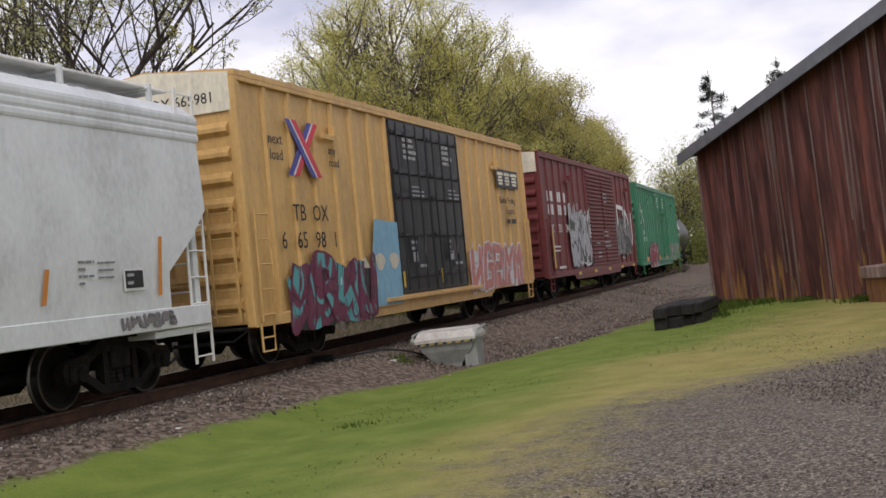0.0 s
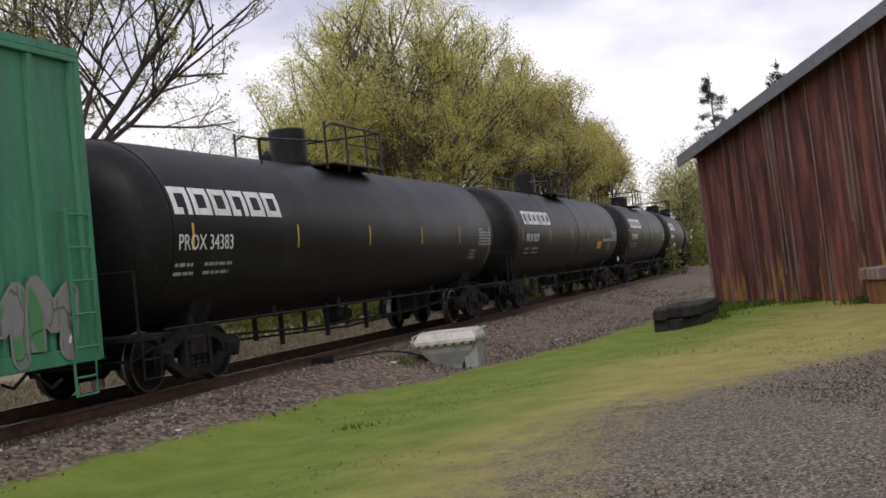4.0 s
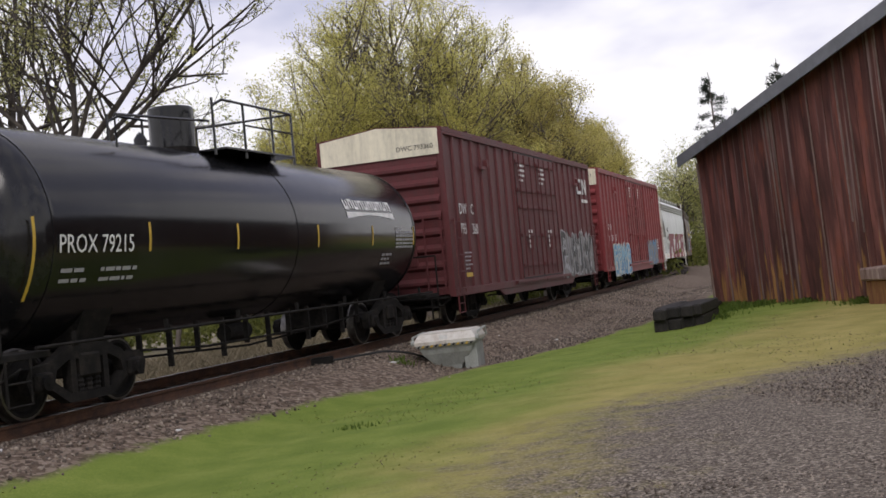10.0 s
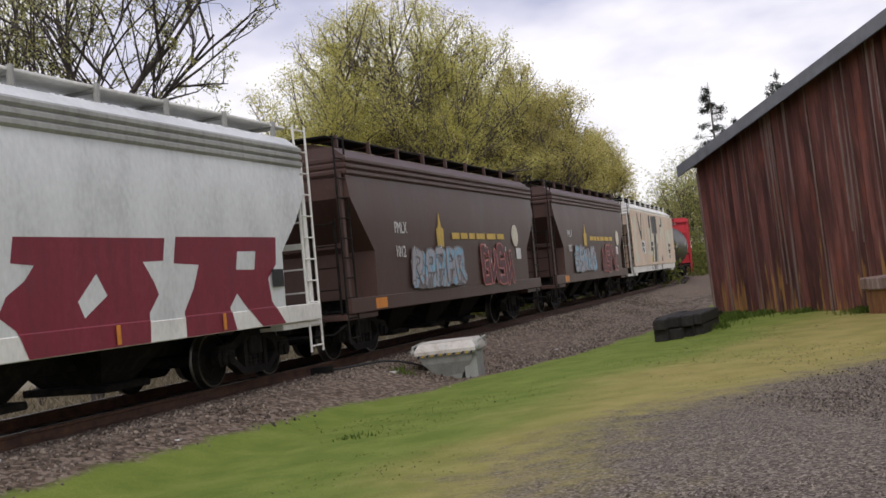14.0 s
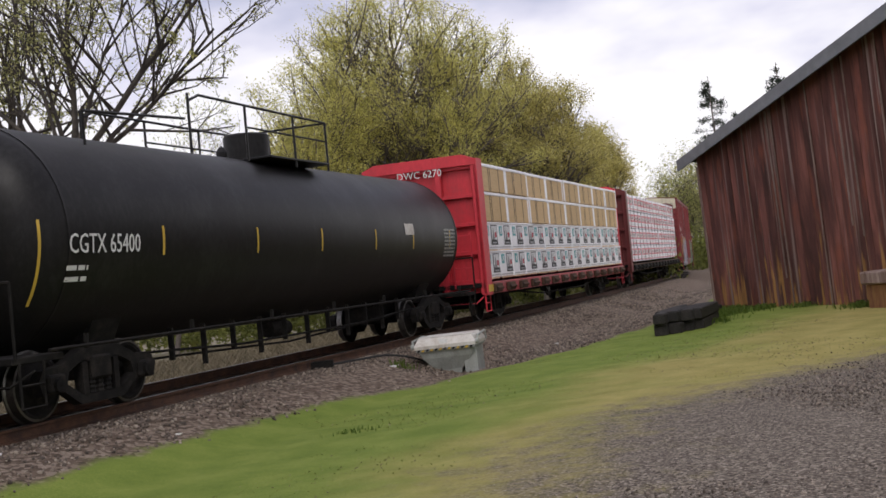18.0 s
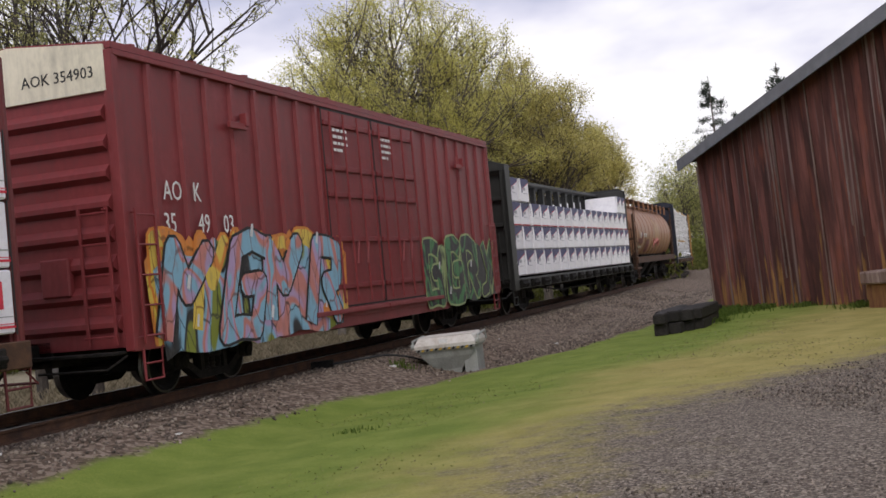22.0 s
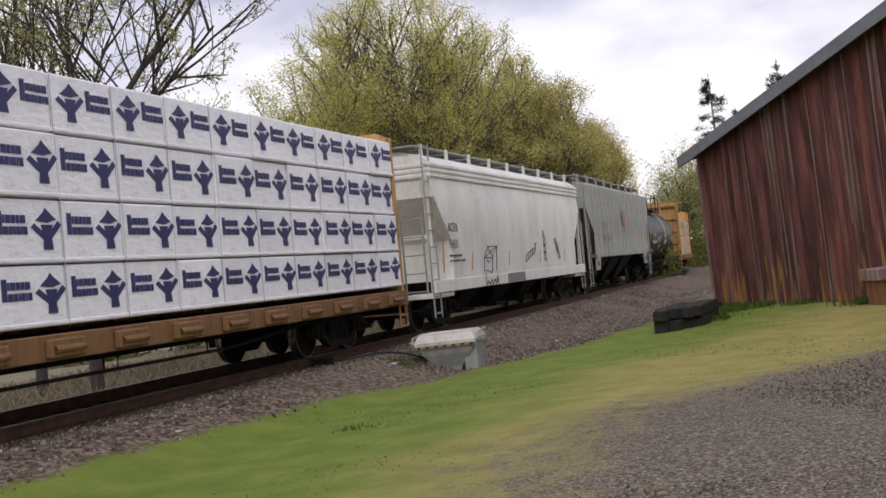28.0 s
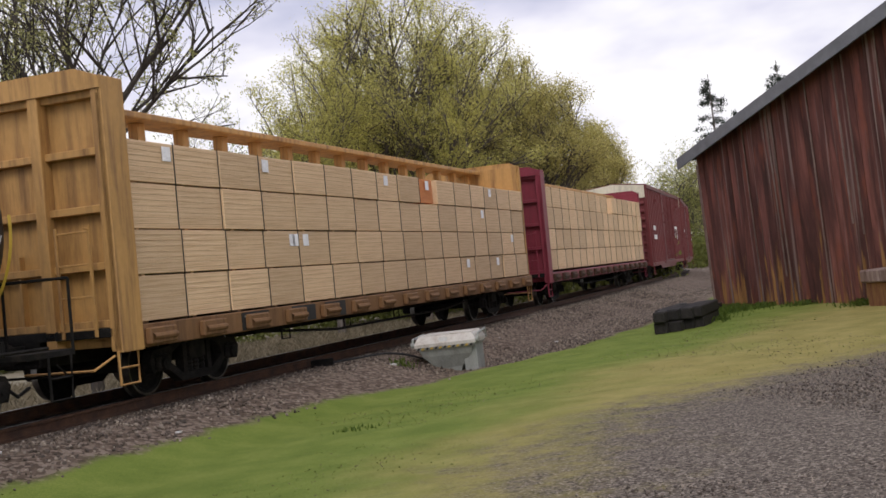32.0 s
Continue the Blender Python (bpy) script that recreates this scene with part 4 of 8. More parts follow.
def stones():
    """Ballast and drive stones as real pieces where the camera sees them near."""
    rng = np.random.default_rng(12)
    base = np.array([(1, 0, 0), (-1, 0, 0), (0, 1, 0), (0, -1, 0), (0, 0, 1), (0, 0, -1)], float)
    tri = np.array([(0, 2, 4), (2, 1, 4), (1, 3, 4), (3, 0, 4), (2, 0, 5), (1, 2, 5), (3, 1, 5), (0, 3, 5)])

    def scatter(name, label, x, y, size):
        n = len(x)
        z = ground_height(x, y)
        turn = rng.normal(0, 1, (n, 3, 3))
        q, _ = np.linalg.qr(turn)
        sc = size * rng.uniform(0.5, 1.4, (n, 1, 1)) * rng.uniform(0.6, 1.2, (n, 1, 3))
        v = (base[None] * sc * rng.uniform(0.75, 1.2, (n, 6, 1))) @ q
        v += np.stack([x, y, z + size * 0.25], -1)[:, None]
        f = (tri[None] + 6 * np.arange(n)[:, None, None]).reshape(-1, 3)
        me = bpy.data.meshes.new(name)
        me.vertices.add(6 * n)
        me.vertices.foreach_set("co", v.astype(np.float32).ravel())
        me.loops.add(24 * n)
        me.loops.foreach_set("vertex_index", f.astype(np.int32).ravel())
        me.polygons.add(8 * n)
        me.polygons.foreach_set("loop_start", np.arange(0, 24 * n, 3, dtype=np.int32))
        me.update(calc_edges=True)
        me.materials.append(STONE)
        tagged(new(name, me), label, "stones", kind="stuff")

    s, n = rng.uniform(-13, 34, 26000), rng.uniform(0.95, 5.2, 26000)
    px, py, ph = np.interp(s, ARC, TRACK_X), np.interp(s, ARC, TRACK_Y), np.interp(s, ARC, TURN)
    x, y = px + np.cos(ph) * n, py - np.sin(ph) * n
    _, ballast, _, _ = covers(x, y)
    k = rng.uniform(0, 1, len(x)) < (ballast - 0.35) * 2.5
    scatter("ballast", "crushed grey-brown ballast stones", x[k], y[k], 0.025)
    x, y = rng.uniform(-1, 11, 70000), 5.5 + 14 * rng.uniform(0, 1, 70000) ** 1.4
    drive, ballast, _, _ = covers(x, y)
    k = rng.uniform(0, 1, len(x)) < (drive - 0.52) * 2.2
    scatter("gravel", "loose grey drive gravel", x[k], y[k], 0.013)


def stone_material():
    m = bpy.data.materials.new("loose_stone")
    m.use_nodes = True
    tree = m.node_tree
    geo = tree.nodes.new("ShaderNodeNewGeometry")
    ramp = tree.nodes.new("ShaderNodeValToRGB")
    e = ramp.color_ramp.elements
    e[0].color, e[1].color = (0.05, 0.039, 0.03, 1), (0.34, 0.285, 0.225, 1)
    e.new(0.6).color = (0.15, 0.118, 0.094, 1)
    link(tree, geo.outputs["Random Per Island"], ramp.inputs["Fac"])
    link(tree, ramp.outputs["Color"], tree.nodes["Principled BSDF"].inputs["Base Color"])
    tree.nodes["Principled BSDF"].inputs["Roughness"].default_value = 0.9
    return m


STONE = stone_material()
growth()
stones()


# ---- loose things in the yard ----
def lubricator():
    """The rail greaser: a tapered steel tank with a hinged lid, striped edge and a hose to the rail."""
    x, y = -0.07, 20.75
    top = tagged(new("rail_lubricator"), "grey steel rail greaser box with a white lid and striped edge", "rail greaser")
    top.matrix_basis = pose(x, y, floor_z(x, y), 0, 0, -13)
    body = Solid()
    rings = [(z, w, d) for z, w, d in ((-0.1, 0.2, 0.25), (0.02, 0.24, 0.27), (0.12, 0.34, 0.32), (0.26, 0.46, 0.39), (0.4, 0.52, 0.43))]
    v = [(sx * w, sy * d, z) for z, w, d in rings for sx, sy in ((-1, -1), (1, -1), (1, 1), (-1, 1))]
    f = [(4 * i + k, 4 * i + (k + 1) % 4, 4 * i + 4 + (k + 1) % 4, 4 * i + 4 + k) for i in range(4) for k in range(4)]
    put("hopper", body.add(v, f + [(3, 2, 1, 0), (16, 17, 18, 19)]), MAT["box_grey"], top)
    put("leg", Solid().slab(0.3, 0.55, -0.34, 0.3, -0.12, 0.4, 0.01), MAT["box_grey"], top, "grey steel pump housing at one end")
    band = Solid().slab(-0.56, 0.56, -0.47, 0.47, 0.4, 0.44, 0.006)
    put("rim", band, MAT["box_grey"], top)
    for k in range(13):
        u = -0.54 + k * 0.083
        put("stripe", Solid().prism(((u, 0.398), (u + 0.045, 0.398), (u + 0.075, 0.442), (u + 0.03, 0.442)), -0.474, -0.466, "y"), MAT["yellow"] if k % 2 else MAT["black_ink"], top)
    lid = Solid()
    ring = [(0.44, 0.58, 0.49), (0.5, 0.585, 0.495), (0.62, 0.52, 0.42), (0.635, 0.5, 0.4)]
    v = [(sx * w, sy * d, z) for z, w, d in ring for sx, sy in ((-1, -1), (1, -1), (1, 1), (-1, 1))]
    hood = put("lid", lid.add(v, f[:12] + [(3, 2, 1, 0), (12, 13, 14, 15)]), MAT["lid_white"], top, "pale hinged lid with sloping sides")
    put("lid_top", Solid().slab(-0.5, 0.5, -0.4, 0.4, 0.637, 0.652, 0.005), MAT["lid_white"], hood, "weathered pinkish white lid plate")
    put("notice", Solid().box(-0.1, 0.06, -0.482, -0.476, 0.52, 0.6, pose(0, 0, 0)), MAT["white"], hood, "small white notice with faded print")
    for sx in (-1, 1):
        arm = Solid()
        arm.tube([(sx * 0.6, -0.47, 0.46), (sx * 0.62, -0.4, 0.6), (sx * 0.6, 0.4, 0.64), (sx * 0.6, 0.47, 0.48)], 0.022, 6)
        put("handle_bar", arm, MAT["box_grey"], hood, "grey lifting bar along the lid")
        put("hinge", Solid().lathe(((-0.03, 0), (-0.03, 0.05), (0.03, 0.05), (0.03, 0)), "x", 12, (sx * 0.61, -0.46, 0.5)), MAT["box_grey"], hood)
    hose = Solid()
    path = []
    for k in range(15):
        u = k / 14
        wx, wy = -0.55 - 1.75 * u, 20.75 - 0.95 * u + 0.1 * math.sin(7 * u)
        path.append(Vector((wx, wy, floor_z(wx, wy) + 0.05 + 0.1 * math.sin(3.1 * u) * (1 - u))))
    line = tagged(put("grease_hose", hose.tube(path, 0.022, 6), MAT["rubber"]), "black rubber grease hose lying on the ballast", "hose")
    end = path[-1]
    put("grease_bar", Solid().slab(end.x - 0.3, end.x + 0.1, end.y - 0.08, end.y + 0.08, end.z - 0.06, end.z + 0.08, 0.01), MAT["iron"], line, "dark steel applicator at the rail")


def tie_stack():
    """Old sleepers stacked two high beside the barn's corner, their ends uneven, and single ones lying behind."""
    rng = random.Random(3)
    m = Matrix.Translation((4.05, 22.52, 0)) @ Matrix.Rotation(radians(67), 4, "Z")
    ground_z = floor_z(4.65, 22.52) - 0.02
    for layer in (0, 1):
        for col, across in enumerate((0.0, 0.37, 0.65, 0.92)):
            along = 1.05 + 0.24 * col + rng.uniform(-0.09, 0.09) + (0.12 if layer == 0 else 0)
            p = m @ pose(along, -0.14 - across * 0.68 + rng.uniform(-0.015, 0.015), 0, rng.uniform(-1.5, 1.5), rng.uniform(-0.5, 0.5), rng.uniform(-1.2, 1.2))
            p.translation.z = ground_z + layer * 0.232
            t = put("old_sleeper", Solid().slab(-1.05, 1.05, -0.13, 0.13, 0, 0.228, rng.uniform(0.012, 0.03)), MAT["tar_wood"], None, "", p)
            tagged(t, "old black creosoted sleeper on the stack by the barn", "railway sleeper", "stacked old sleepers")
    for x, y, turn in ((5.95, 27.6, 69), (6.35, 27.4, 66), (6.1, 30.6, 64)):
        t = put("old_sleeper", Solid().slab(-1.3, 1.3, -0.125, 0.125, 0, 0.2, 0.02), MAT["tar_wood"], None, "", pose(x, y, floor_z(x, y) - 0.01, 0, 0, turn))
        tagged(t, "old black sleeper lying alone on the dirt", "railway sleeper", "stacked old sleepers")


def bench():
    m = BARN_POSE @ pose(7.7, -0.55, 0)
    top = tagged(new("wooden_bin"), "low wooden bin with a weathered plank lid against the barn", "bin")
    top.matrix_basis = m
    top.location.z = floor_z(8.9, 22.4) - 0.02
    put("body", Solid().slab(-0.2, 1.5, -0.25, 0.42, 0, 0.52, 0.02), MAT["barn_ochre"], top)
    put("lid", Solid().slab(-0.28, 1.58, -0.33, 0.46, 0.52, 0.78, 0.03), MAT["barn_bare"], top, "grey weathered plank lid")


def scraps():
    rng = random.Random(9)
    for x, y, s in ((-1.13, 19.9, 0.07), (1.02, 25.4, 0.05), (2.32, 25.2, 0.05), (-4.9, 11.6, 0.05), (-3.4, 13.2, 0.04)):
        t = Solid()
        v = [(s * math.cos(a) * rng.uniform(0.8, 1.5), s * 0.6 * math.sin(a) * rng.uniform(0.7, 1.3), h) for h in (0.0, s * 0.5) for a in (k * 1.047 for k in range(6))]
        t.add(v, [(k, (k + 1) % 6, 6 + (k + 1) % 6, 6 + k) for k in range(6)] + [tuple(range(6))[::-1], tuple(range(6, 12))])
        ob = put("pale_stone", t, MAT["white"], None, "", pose(x, y, floor_z(x, y) - 0.005, 0, 0, rng.uniform(0, 90)))
        tagged(ob, "pale stone lying on the ballast", "stone", "pale stones")


lubricator()
tie_stack()
bench()
scraps()


# ---- the train ----
COAT = {
    "white": (0.62, 0.62, 0.62), "silver": (0.36, 0.36, 0.38), "black": (0.02, 0.02, 0.022), "plum": (0.14, 0.025, 0.06), "teal": (0.08, 0.33, 0.34),
    "sky": (0.22, 0.42, 0.55), "pink": (0.52, 0.2, 0.17), "blue": (0.05, 0.2, 0.38), "lilac": (0.42, 0.3, 0.48), "green": (0.06, 0.2, 0.07), "lime": (0.3, 0.38, 0.16),
    "orange": (0.62, 0.22, 0.04), "red": (0.42, 0.03, 0.05), "grey": (0.2, 0.19, 0.19), "moss": (0.2, 0.23, 0.03), "maroon": (0.1, 0.02, 0.03), "cream": (0.6, 0.56, 0.44), "tan": (0.6, 0.42, 0.28), "yellow": (0.66, 0.48, 0.08)}
SPRAY = {n: paint("spray_" + n, c, 0.6, 0.12) for n, c in COAT.items()}
SPRAY["worn"] = paint("worn_dark_spray", (0.03, 0.03, 0.032), 0.6, 0.9, 0.2, 0.3, (0.3, 0.29, 0.27))
WHEELSETS = []
TRUCK = []
TRAIN = []


def two(name, pairs, parent, label="", m=None, smooth=False):
    """One mesh of several Solids, each with its own material."""
    whole = Solid()
    spans = []
    for solid, material in pairs:
        whole.add(solid.v, solid.f)
        spans.append((len(solid.f), material))
    ob = put(name, whole, spans[0][1], parent, label, m, smooth)
    index = []
    for k, (n, material) in enumerate(spans):
        if k:
            ob.data.materials.append(material)
        index += [k] * n
    ob.data.polygons.foreach_set("material_index", index)
    return ob


def truck(parent, x):
    """A freight truck: bolster and springs with two side frames and two wheelsets."""
    if TRUCK:
        t = again(TRUCK[0], parent, pose(x, 0, LOW))
        WHEELSETS.append([c for c in t.children if c.name.startswith(("wheel", "axle"))])
        return t
    core = Solid().slab(-0.2, 0.2, -1.1, 1.1, 0.42, 0.72, 0.03)
    for sy in (-1, 1):
        for dx in (-0.16, 0.0, 0.16):
            core.lathe([(0.26 + 0.03 * k, 0.062 if k % 2 else 0.078) for k in range(9)], "z", 8, (dx, sy * 1.0, 0))
    t = put("truck", core, MAT["iron"], parent, "grimy cast freight truck", pose(x, 0, LOW))
    frame_of = Solid()
    outer = [(-1.16, 0.5), (-1.08, 0.62), (-0.72, 0.66), (-0.36, 0.83), (0.36, 0.83), (0.72, 0.66), (1.08, 0.62), (1.16, 0.5), (1.1, 0.32), (0.72, 0.33), (0.42, 0.14), (-0.42, 0.14), (-0.72, 0.33), (-1.1, 0.32)]
    for lo, hi in ((-0.07, 0.07),):
        frame_of.prism([(-1.16, 0.5), (-1.08, 0.62), (-0.72, 0.66), (-0.62, 0.56), (-0.66, 0.42), (-0.72, 0.33), (-1.1, 0.32)], lo, hi, "y")
        frame_of.prism([(1.16, 0.5), (1.08, 0.62), (0.72, 0.66), (0.62, 0.56), (0.66, 0.42), (0.72, 0.33), (1.1, 0.32)], lo, hi, "y")
        frame_of.prism([(-0.72, 0.66), (-0.36, 0.83), (0.36, 0.83), (0.72, 0.66), (0.62, 0.56), (0.4, 0.66), (-0.4, 0.66), (-0.62, 0.56)], lo, hi, "y")
        frame_of.prism([(-0.72, 0.33), (-0.42, 0.14), (0.42, 0.14), (0.72, 0.33), (0.66, 0.42), (0.38, 0.25), (-0.38, 0.25), (-0.66, 0.42)], lo, hi, "y")
        frame_of.box(-0.36, -0.26, lo, hi, 0.24, 0.68).box(0.26, 0.36, lo, hi, 0.24, 0.68)
    for dx in (-0.89, 0.89):
        frame_of.slab(dx - 0.16, dx + 0.16, -0.13, 0.1, 0.34, 0.56, 0.03)
        frame_of.lathe(((-0.17, 0.02), (-0.165, 0.085), (-0.1, 0.1)), "y", 12, (dx, 0, 0.43))
    a = put("side_frame", frame_of, MAT["iron"], t, "", pose(0, -1.0, 0))
    again(a, t, pose(0, 1.0, 0, 0, 0, 180))
    def wheel_of(sy):
        wheel, rim = Solid(), Solid()
        y = sy * 0.75
        wheel.lathe(((y + sy * 0.07, 0.05), (y + sy * 0.075, 0.12), (y + sy * 0.03, 0.17), (y + sy * 0.02, 0.31), (y + sy * 0.06, 0.345), (y + sy * 0.065, 0.385)), "y", 28)
        rim.lathe(((y + sy * 0.065, 0.385), (y + sy * 0.062, 0.415), (y - sy * 0.04, 0.425), (y - sy * 0.055, 0.45), (y - sy * 0.075, 0.45)), "y", 28)
        wheel.lathe(((y - sy * 0.075, 0.45), (y - sy * 0.07, 0.36), (y - sy * 0.02, 0.3), (y - sy * 0.01, 0.15), (y - sy * 0.09, 0.09)), "y", 28)
        return wheel, rim
    first = []
    for dx in (-0.89, 0.89):
        if not first:
            for sy in (-1, 1):
                wheel, rim = wheel_of(sy)
                first.append(two("wheel", ((wheel, MAT["iron"]), (rim, MAT["tread"])), t, "steel wheel with a bright worn tread", pose(dx, 0, 0.425), True))
            first.append(put("axle", Solid().lathe(((-1.05, 0.06), (-0.7, 0.08), (0.7, 0.08), (1.05, 0.06)), "y", 12), MAT["iron"], t, "", pose(dx, 0, 0.425)))
        else:
            for ob in list(first):
                again(ob, t, pose(dx, 0, 0.425))
    TRUCK.append(t)
    WHEELSETS.append([c for c in t.children if c.name.startswith(("wheel", "axle"))])
    return t


KEEP = {}


def shared(key, make, parent, m=None):
    """A part built once and used again with the same mesh."""
    m = m if m is not None else Matrix()
    if key in KEEP:
        return again(KEEP[key], parent, m)
    KEEP[key] = make()
    KEEP[key].parent, KEEP[key].matrix_basis = parent, m
    return KEEP[key]


def running_gear(top, L, sill=1.0, inset=2.6, body=None):
    """Trucks, couplers, hoses and the centre sill below a car body of length L."""
    body = body or MAT["iron"]
    for sx in (-1, 1):
        truck(top, sx * (L / 2 - inset))

        def coupler():
            s = Solid().slab(-0.1, 0.62, -0.09, 0.09, 0.72, 0.94, 0.02).slab(0.5, 0.86, -0.16, 0.14, 0.68, 0.98, 0.04).slab(-0.3, 0.0, -0.3, 0.3, 0.66, 1.0, 0.03)
            return put("coupler", s, MAT["iron"], None, "grimy knuckle coupler")
        shared("coupler", coupler, top, pose(sx * (L / 2), 0, 0.22, 0, 0, 0 if sx > 0 else 180))

        def hose():
            return put("brake_hose", Solid().tube([(0, 0, 0.85), (0.25, -0.05, 0.6), (0.5, -0.08, 0.42), (0.75, -0.05, 0.5)], 0.025, 5), MAT["rubber"])
        shared("hose", hose, top, pose(sx * L / 2, -0.35 * sx, 0.15, 0, 0, 0 if sx > 0 else 180))
        put("lift_bar", Solid().tube([(sx * L / 2, -1.45, 0.95), (sx * (L / 2 + 0.3), -1.35, 0.8), (sx * (L / 2 + 0.3), -0.3, 0.8)], 0.016, 4), body, top)
    if sill:
        put("centre_sill", Solid().slab(-L / 2, L / 2, -0.3, 0.3, 0.85, sill + 0.1, 0.02), MAT["iron"], top)


def ladder(top, x, z0, z1, y, material, rungs=None, width=0.42, side=True):
    """Two stiles and rungs, standing off the car's side (or end)."""
    n = rungs or max(2, int(round((z1 - z0) / 0.36)))

    def make():
        s = Solid()
        w = width / 2
        for a in (-w, w):
            s.box(a - 0.02, a + 0.02, -0.012, 0.012, 0, z1 - z0)
        for k in range(n):
            z = 0.1 + (z1 - z0 - 0.18) * k / max(1, n - 1)
            s.tube([(-w, 0, z), (w, 0, z)], 0.014, 5)
        s.tube([(-w, 0, z1 - z0 - 0.05), (-w, 0.09, z1 - z0 - 0.05)], 0.012, 4).tube([(w, 0, 0.1), (w, 0.09, 0.1)], 0.012, 4)
        return put("ladder", s, material)
    return shared(("ladder", round(z1 - z0, 2), n, width, material.name), make, top, pose(x, y, z0, 0, 0, 0 if side else 90))


def stirrup(top, x, y, z, material, deep=0.42):
    def make():
        s = Solid()
        s.tube([(-0.2, 0, 0), (-0.19, 0, -deep), (0.19, 0, -deep), (0.2, 0, 0)], 0.02, 5).tube([(-0.19, 0, -deep * 0.5), (0.19, 0, -deep * 0.5)], 0.014, 4)
        return put("step", s, material, None, "stirrup step")
    return shared(("step", material.name, deep), make, top, pose(x, y, z))


def flat_print(parent, outline, y, material, name="painted_mark", label=""):
    """A thin painted shape on a car's side: outline of (x, z) pairs."""
    return put(name, Solid().prism(outline, y, y - 0.004, "y"), material, parent, label)


def words(width, high, rng):
    """Stretches of a line of print: (start, length) of each word in it."""
    out, x = [], 0.0
    while x < width - 0.4 * high:
        w = min(width - x, high * rng.uniform(1.2, 4.2))
        out.append((x, w))
        x += w + high * rng.uniform(0.45, 0.8)
    return out


def bars(parent, x, z, y, widths, high, gap, material):
    """Lines of small unreadable print as plain bars, word by word: widths gives the length of each line."""
    s = Solid()
    rng = random.Random(int(1000 * (x + 30) + 10 * z))
    for k, w in enumerate(widths):
        low = z - k * (high + gap) - high
        for a, b in words(w, high, rng) if high < 0.2 else ((0.0, w),):
            s.box(x + a, x + a + b, y - 0.004, y, low + 0.12 * high, low + 0.88 * high)
    return put("small_print", s, material, parent, "unreadable small print")


MURALS = {}


def mural(colours, seed):
    """Sprayed paint: flowing patches of several colours with soft edges and thin dark lines."""
    key = (tuple(colours), seed % 3)
    if key in MURALS:
        return MURALS[key]
    m = bpy.data.materials.new("sprayed_" + "_".join(colours))
    m.use_nodes = True
    tree = m.node_tree
    where = tree.nodes.new("ShaderNodeTexCoord")
    fit = tree.nodes.new("ShaderNodeMapping")
    fit.inputs["Scale"].default_value = (1.5, 1.0, 0.75)
    fit.inputs["Location"].default_value = (seed * 3.7, 0, seed * 1.3)
    link(tree, where.outputs["Object"], fit.inputs["Vector"])
    flow = node(tree, "ShaderNodeTexNoise", Scale=0.75, Detail=1.5, Roughness=0.45, Distortion=0.8)
    link(tree, fit.outputs[0], flow.inputs["Vector"])
    ramp = tree.nodes.new("ShaderNodeValToRGB")
    ramp.color_ramp.interpolation = "EASE"
    e = ramp.color_ramp.elements
    tones = [COAT[c] for c in colours]
    n = len(tones)
    stops = []
    for k, c in enumerate(tones):
        a, b = 0.34 + 0.32 * k / n, 0.34 + 0.32 * (k + 1) / n
        stops += [(a + 0.012, c), (b - 0.012, c)]
    e[0].position, e[0].color = stops[0][0], (*stops[0][1], 1)
    e[1].position, e[1].color = stops[-1][0], (*stops[-1][1], 1)
    for at, c in stops[1:-1]:
        e.new(at).color = (*c, 1)
    link(tree, flow.outputs["Fac"], ramp.inputs["Fac"])
    skin = tree.nodes["Principled BSDF"]
    bent = node(tree, "ShaderNodeTexNoise", Scale=1.4, Detail=2.0)
    link(tree, fit.outputs[0], bent.inputs["Vector"])
    push = tree.nodes.new("ShaderNodeMix")
    push.data_type = "RGBA"
    push.blend_type = "ADD"
    push.inputs["Factor"].default_value = 0.55
    link(tree, fit.outputs[0], push.inputs["A"])
    link(tree, bent.outputs["Color"], push.inputs["B"])
    cell = tree.nodes.new("ShaderNodeTexVoronoi")
    cell.feature = "DISTANCE_TO_EDGE"
    cell.inputs["Scale"].default_value = 1.9
    link(tree, push.outputs["Result"], cell.inputs["Vector"])
    near = tree.nodes.new("ShaderNodeMapRange")
    near.inputs["From Min"].default_value, near.inputs["From Max"].default_value = 0.012, 0.035
    near.inputs["To Min"].default_value, near.inputs["To Max"].default_value = 0.75, 0.0
    link(tree, cell.outputs["Distance"], near.inputs["Value"])
    lined = tree.nodes.new("ShaderNodeMix")
    lined.data_type = "RGBA"
    link(tree, near.outputs[0], lined.inputs["Factor"])
    link(tree, ramp.outputs["Color"], lined.inputs["A"])
    dark = min(tones, key=sum)
    lined.inputs["B"].default_value = (*(0.3 * c for c in dark), 1)
    mist = node(tree, "ShaderNodeTexNoise", Scale=5.0, Detail=6.0, Roughness=0.7)
    link(tree, fit.outputs[0], mist.inputs["Vector"])
    worn = tree.nodes.new("ShaderNodeMapRange")
    worn.inputs["From Min"].default_value, worn.inputs["From Max"].default_value = 0.5, 0.75
    worn.inputs["To Max"].default_value = 0.5
    link(tree, mist.outputs["Fac"], worn.inputs["Value"])
    faded = tree.nodes.new("ShaderNodeMix")
    faded.data_type = "RGBA"
    link(tree, worn.outputs[0], faded.inputs["Factor"])
    link(tree, lined.outputs["Result"], faded.inputs["A"])
    faded.inputs["B"].default_value = (0.16, 0.13, 0.12, 1)
    link(tree, faded.outputs["Result"], skin.inputs["Base Color"])
    skin.inputs["Roughness"].default_value = 0.6
    MURALS[key] = m
    return m


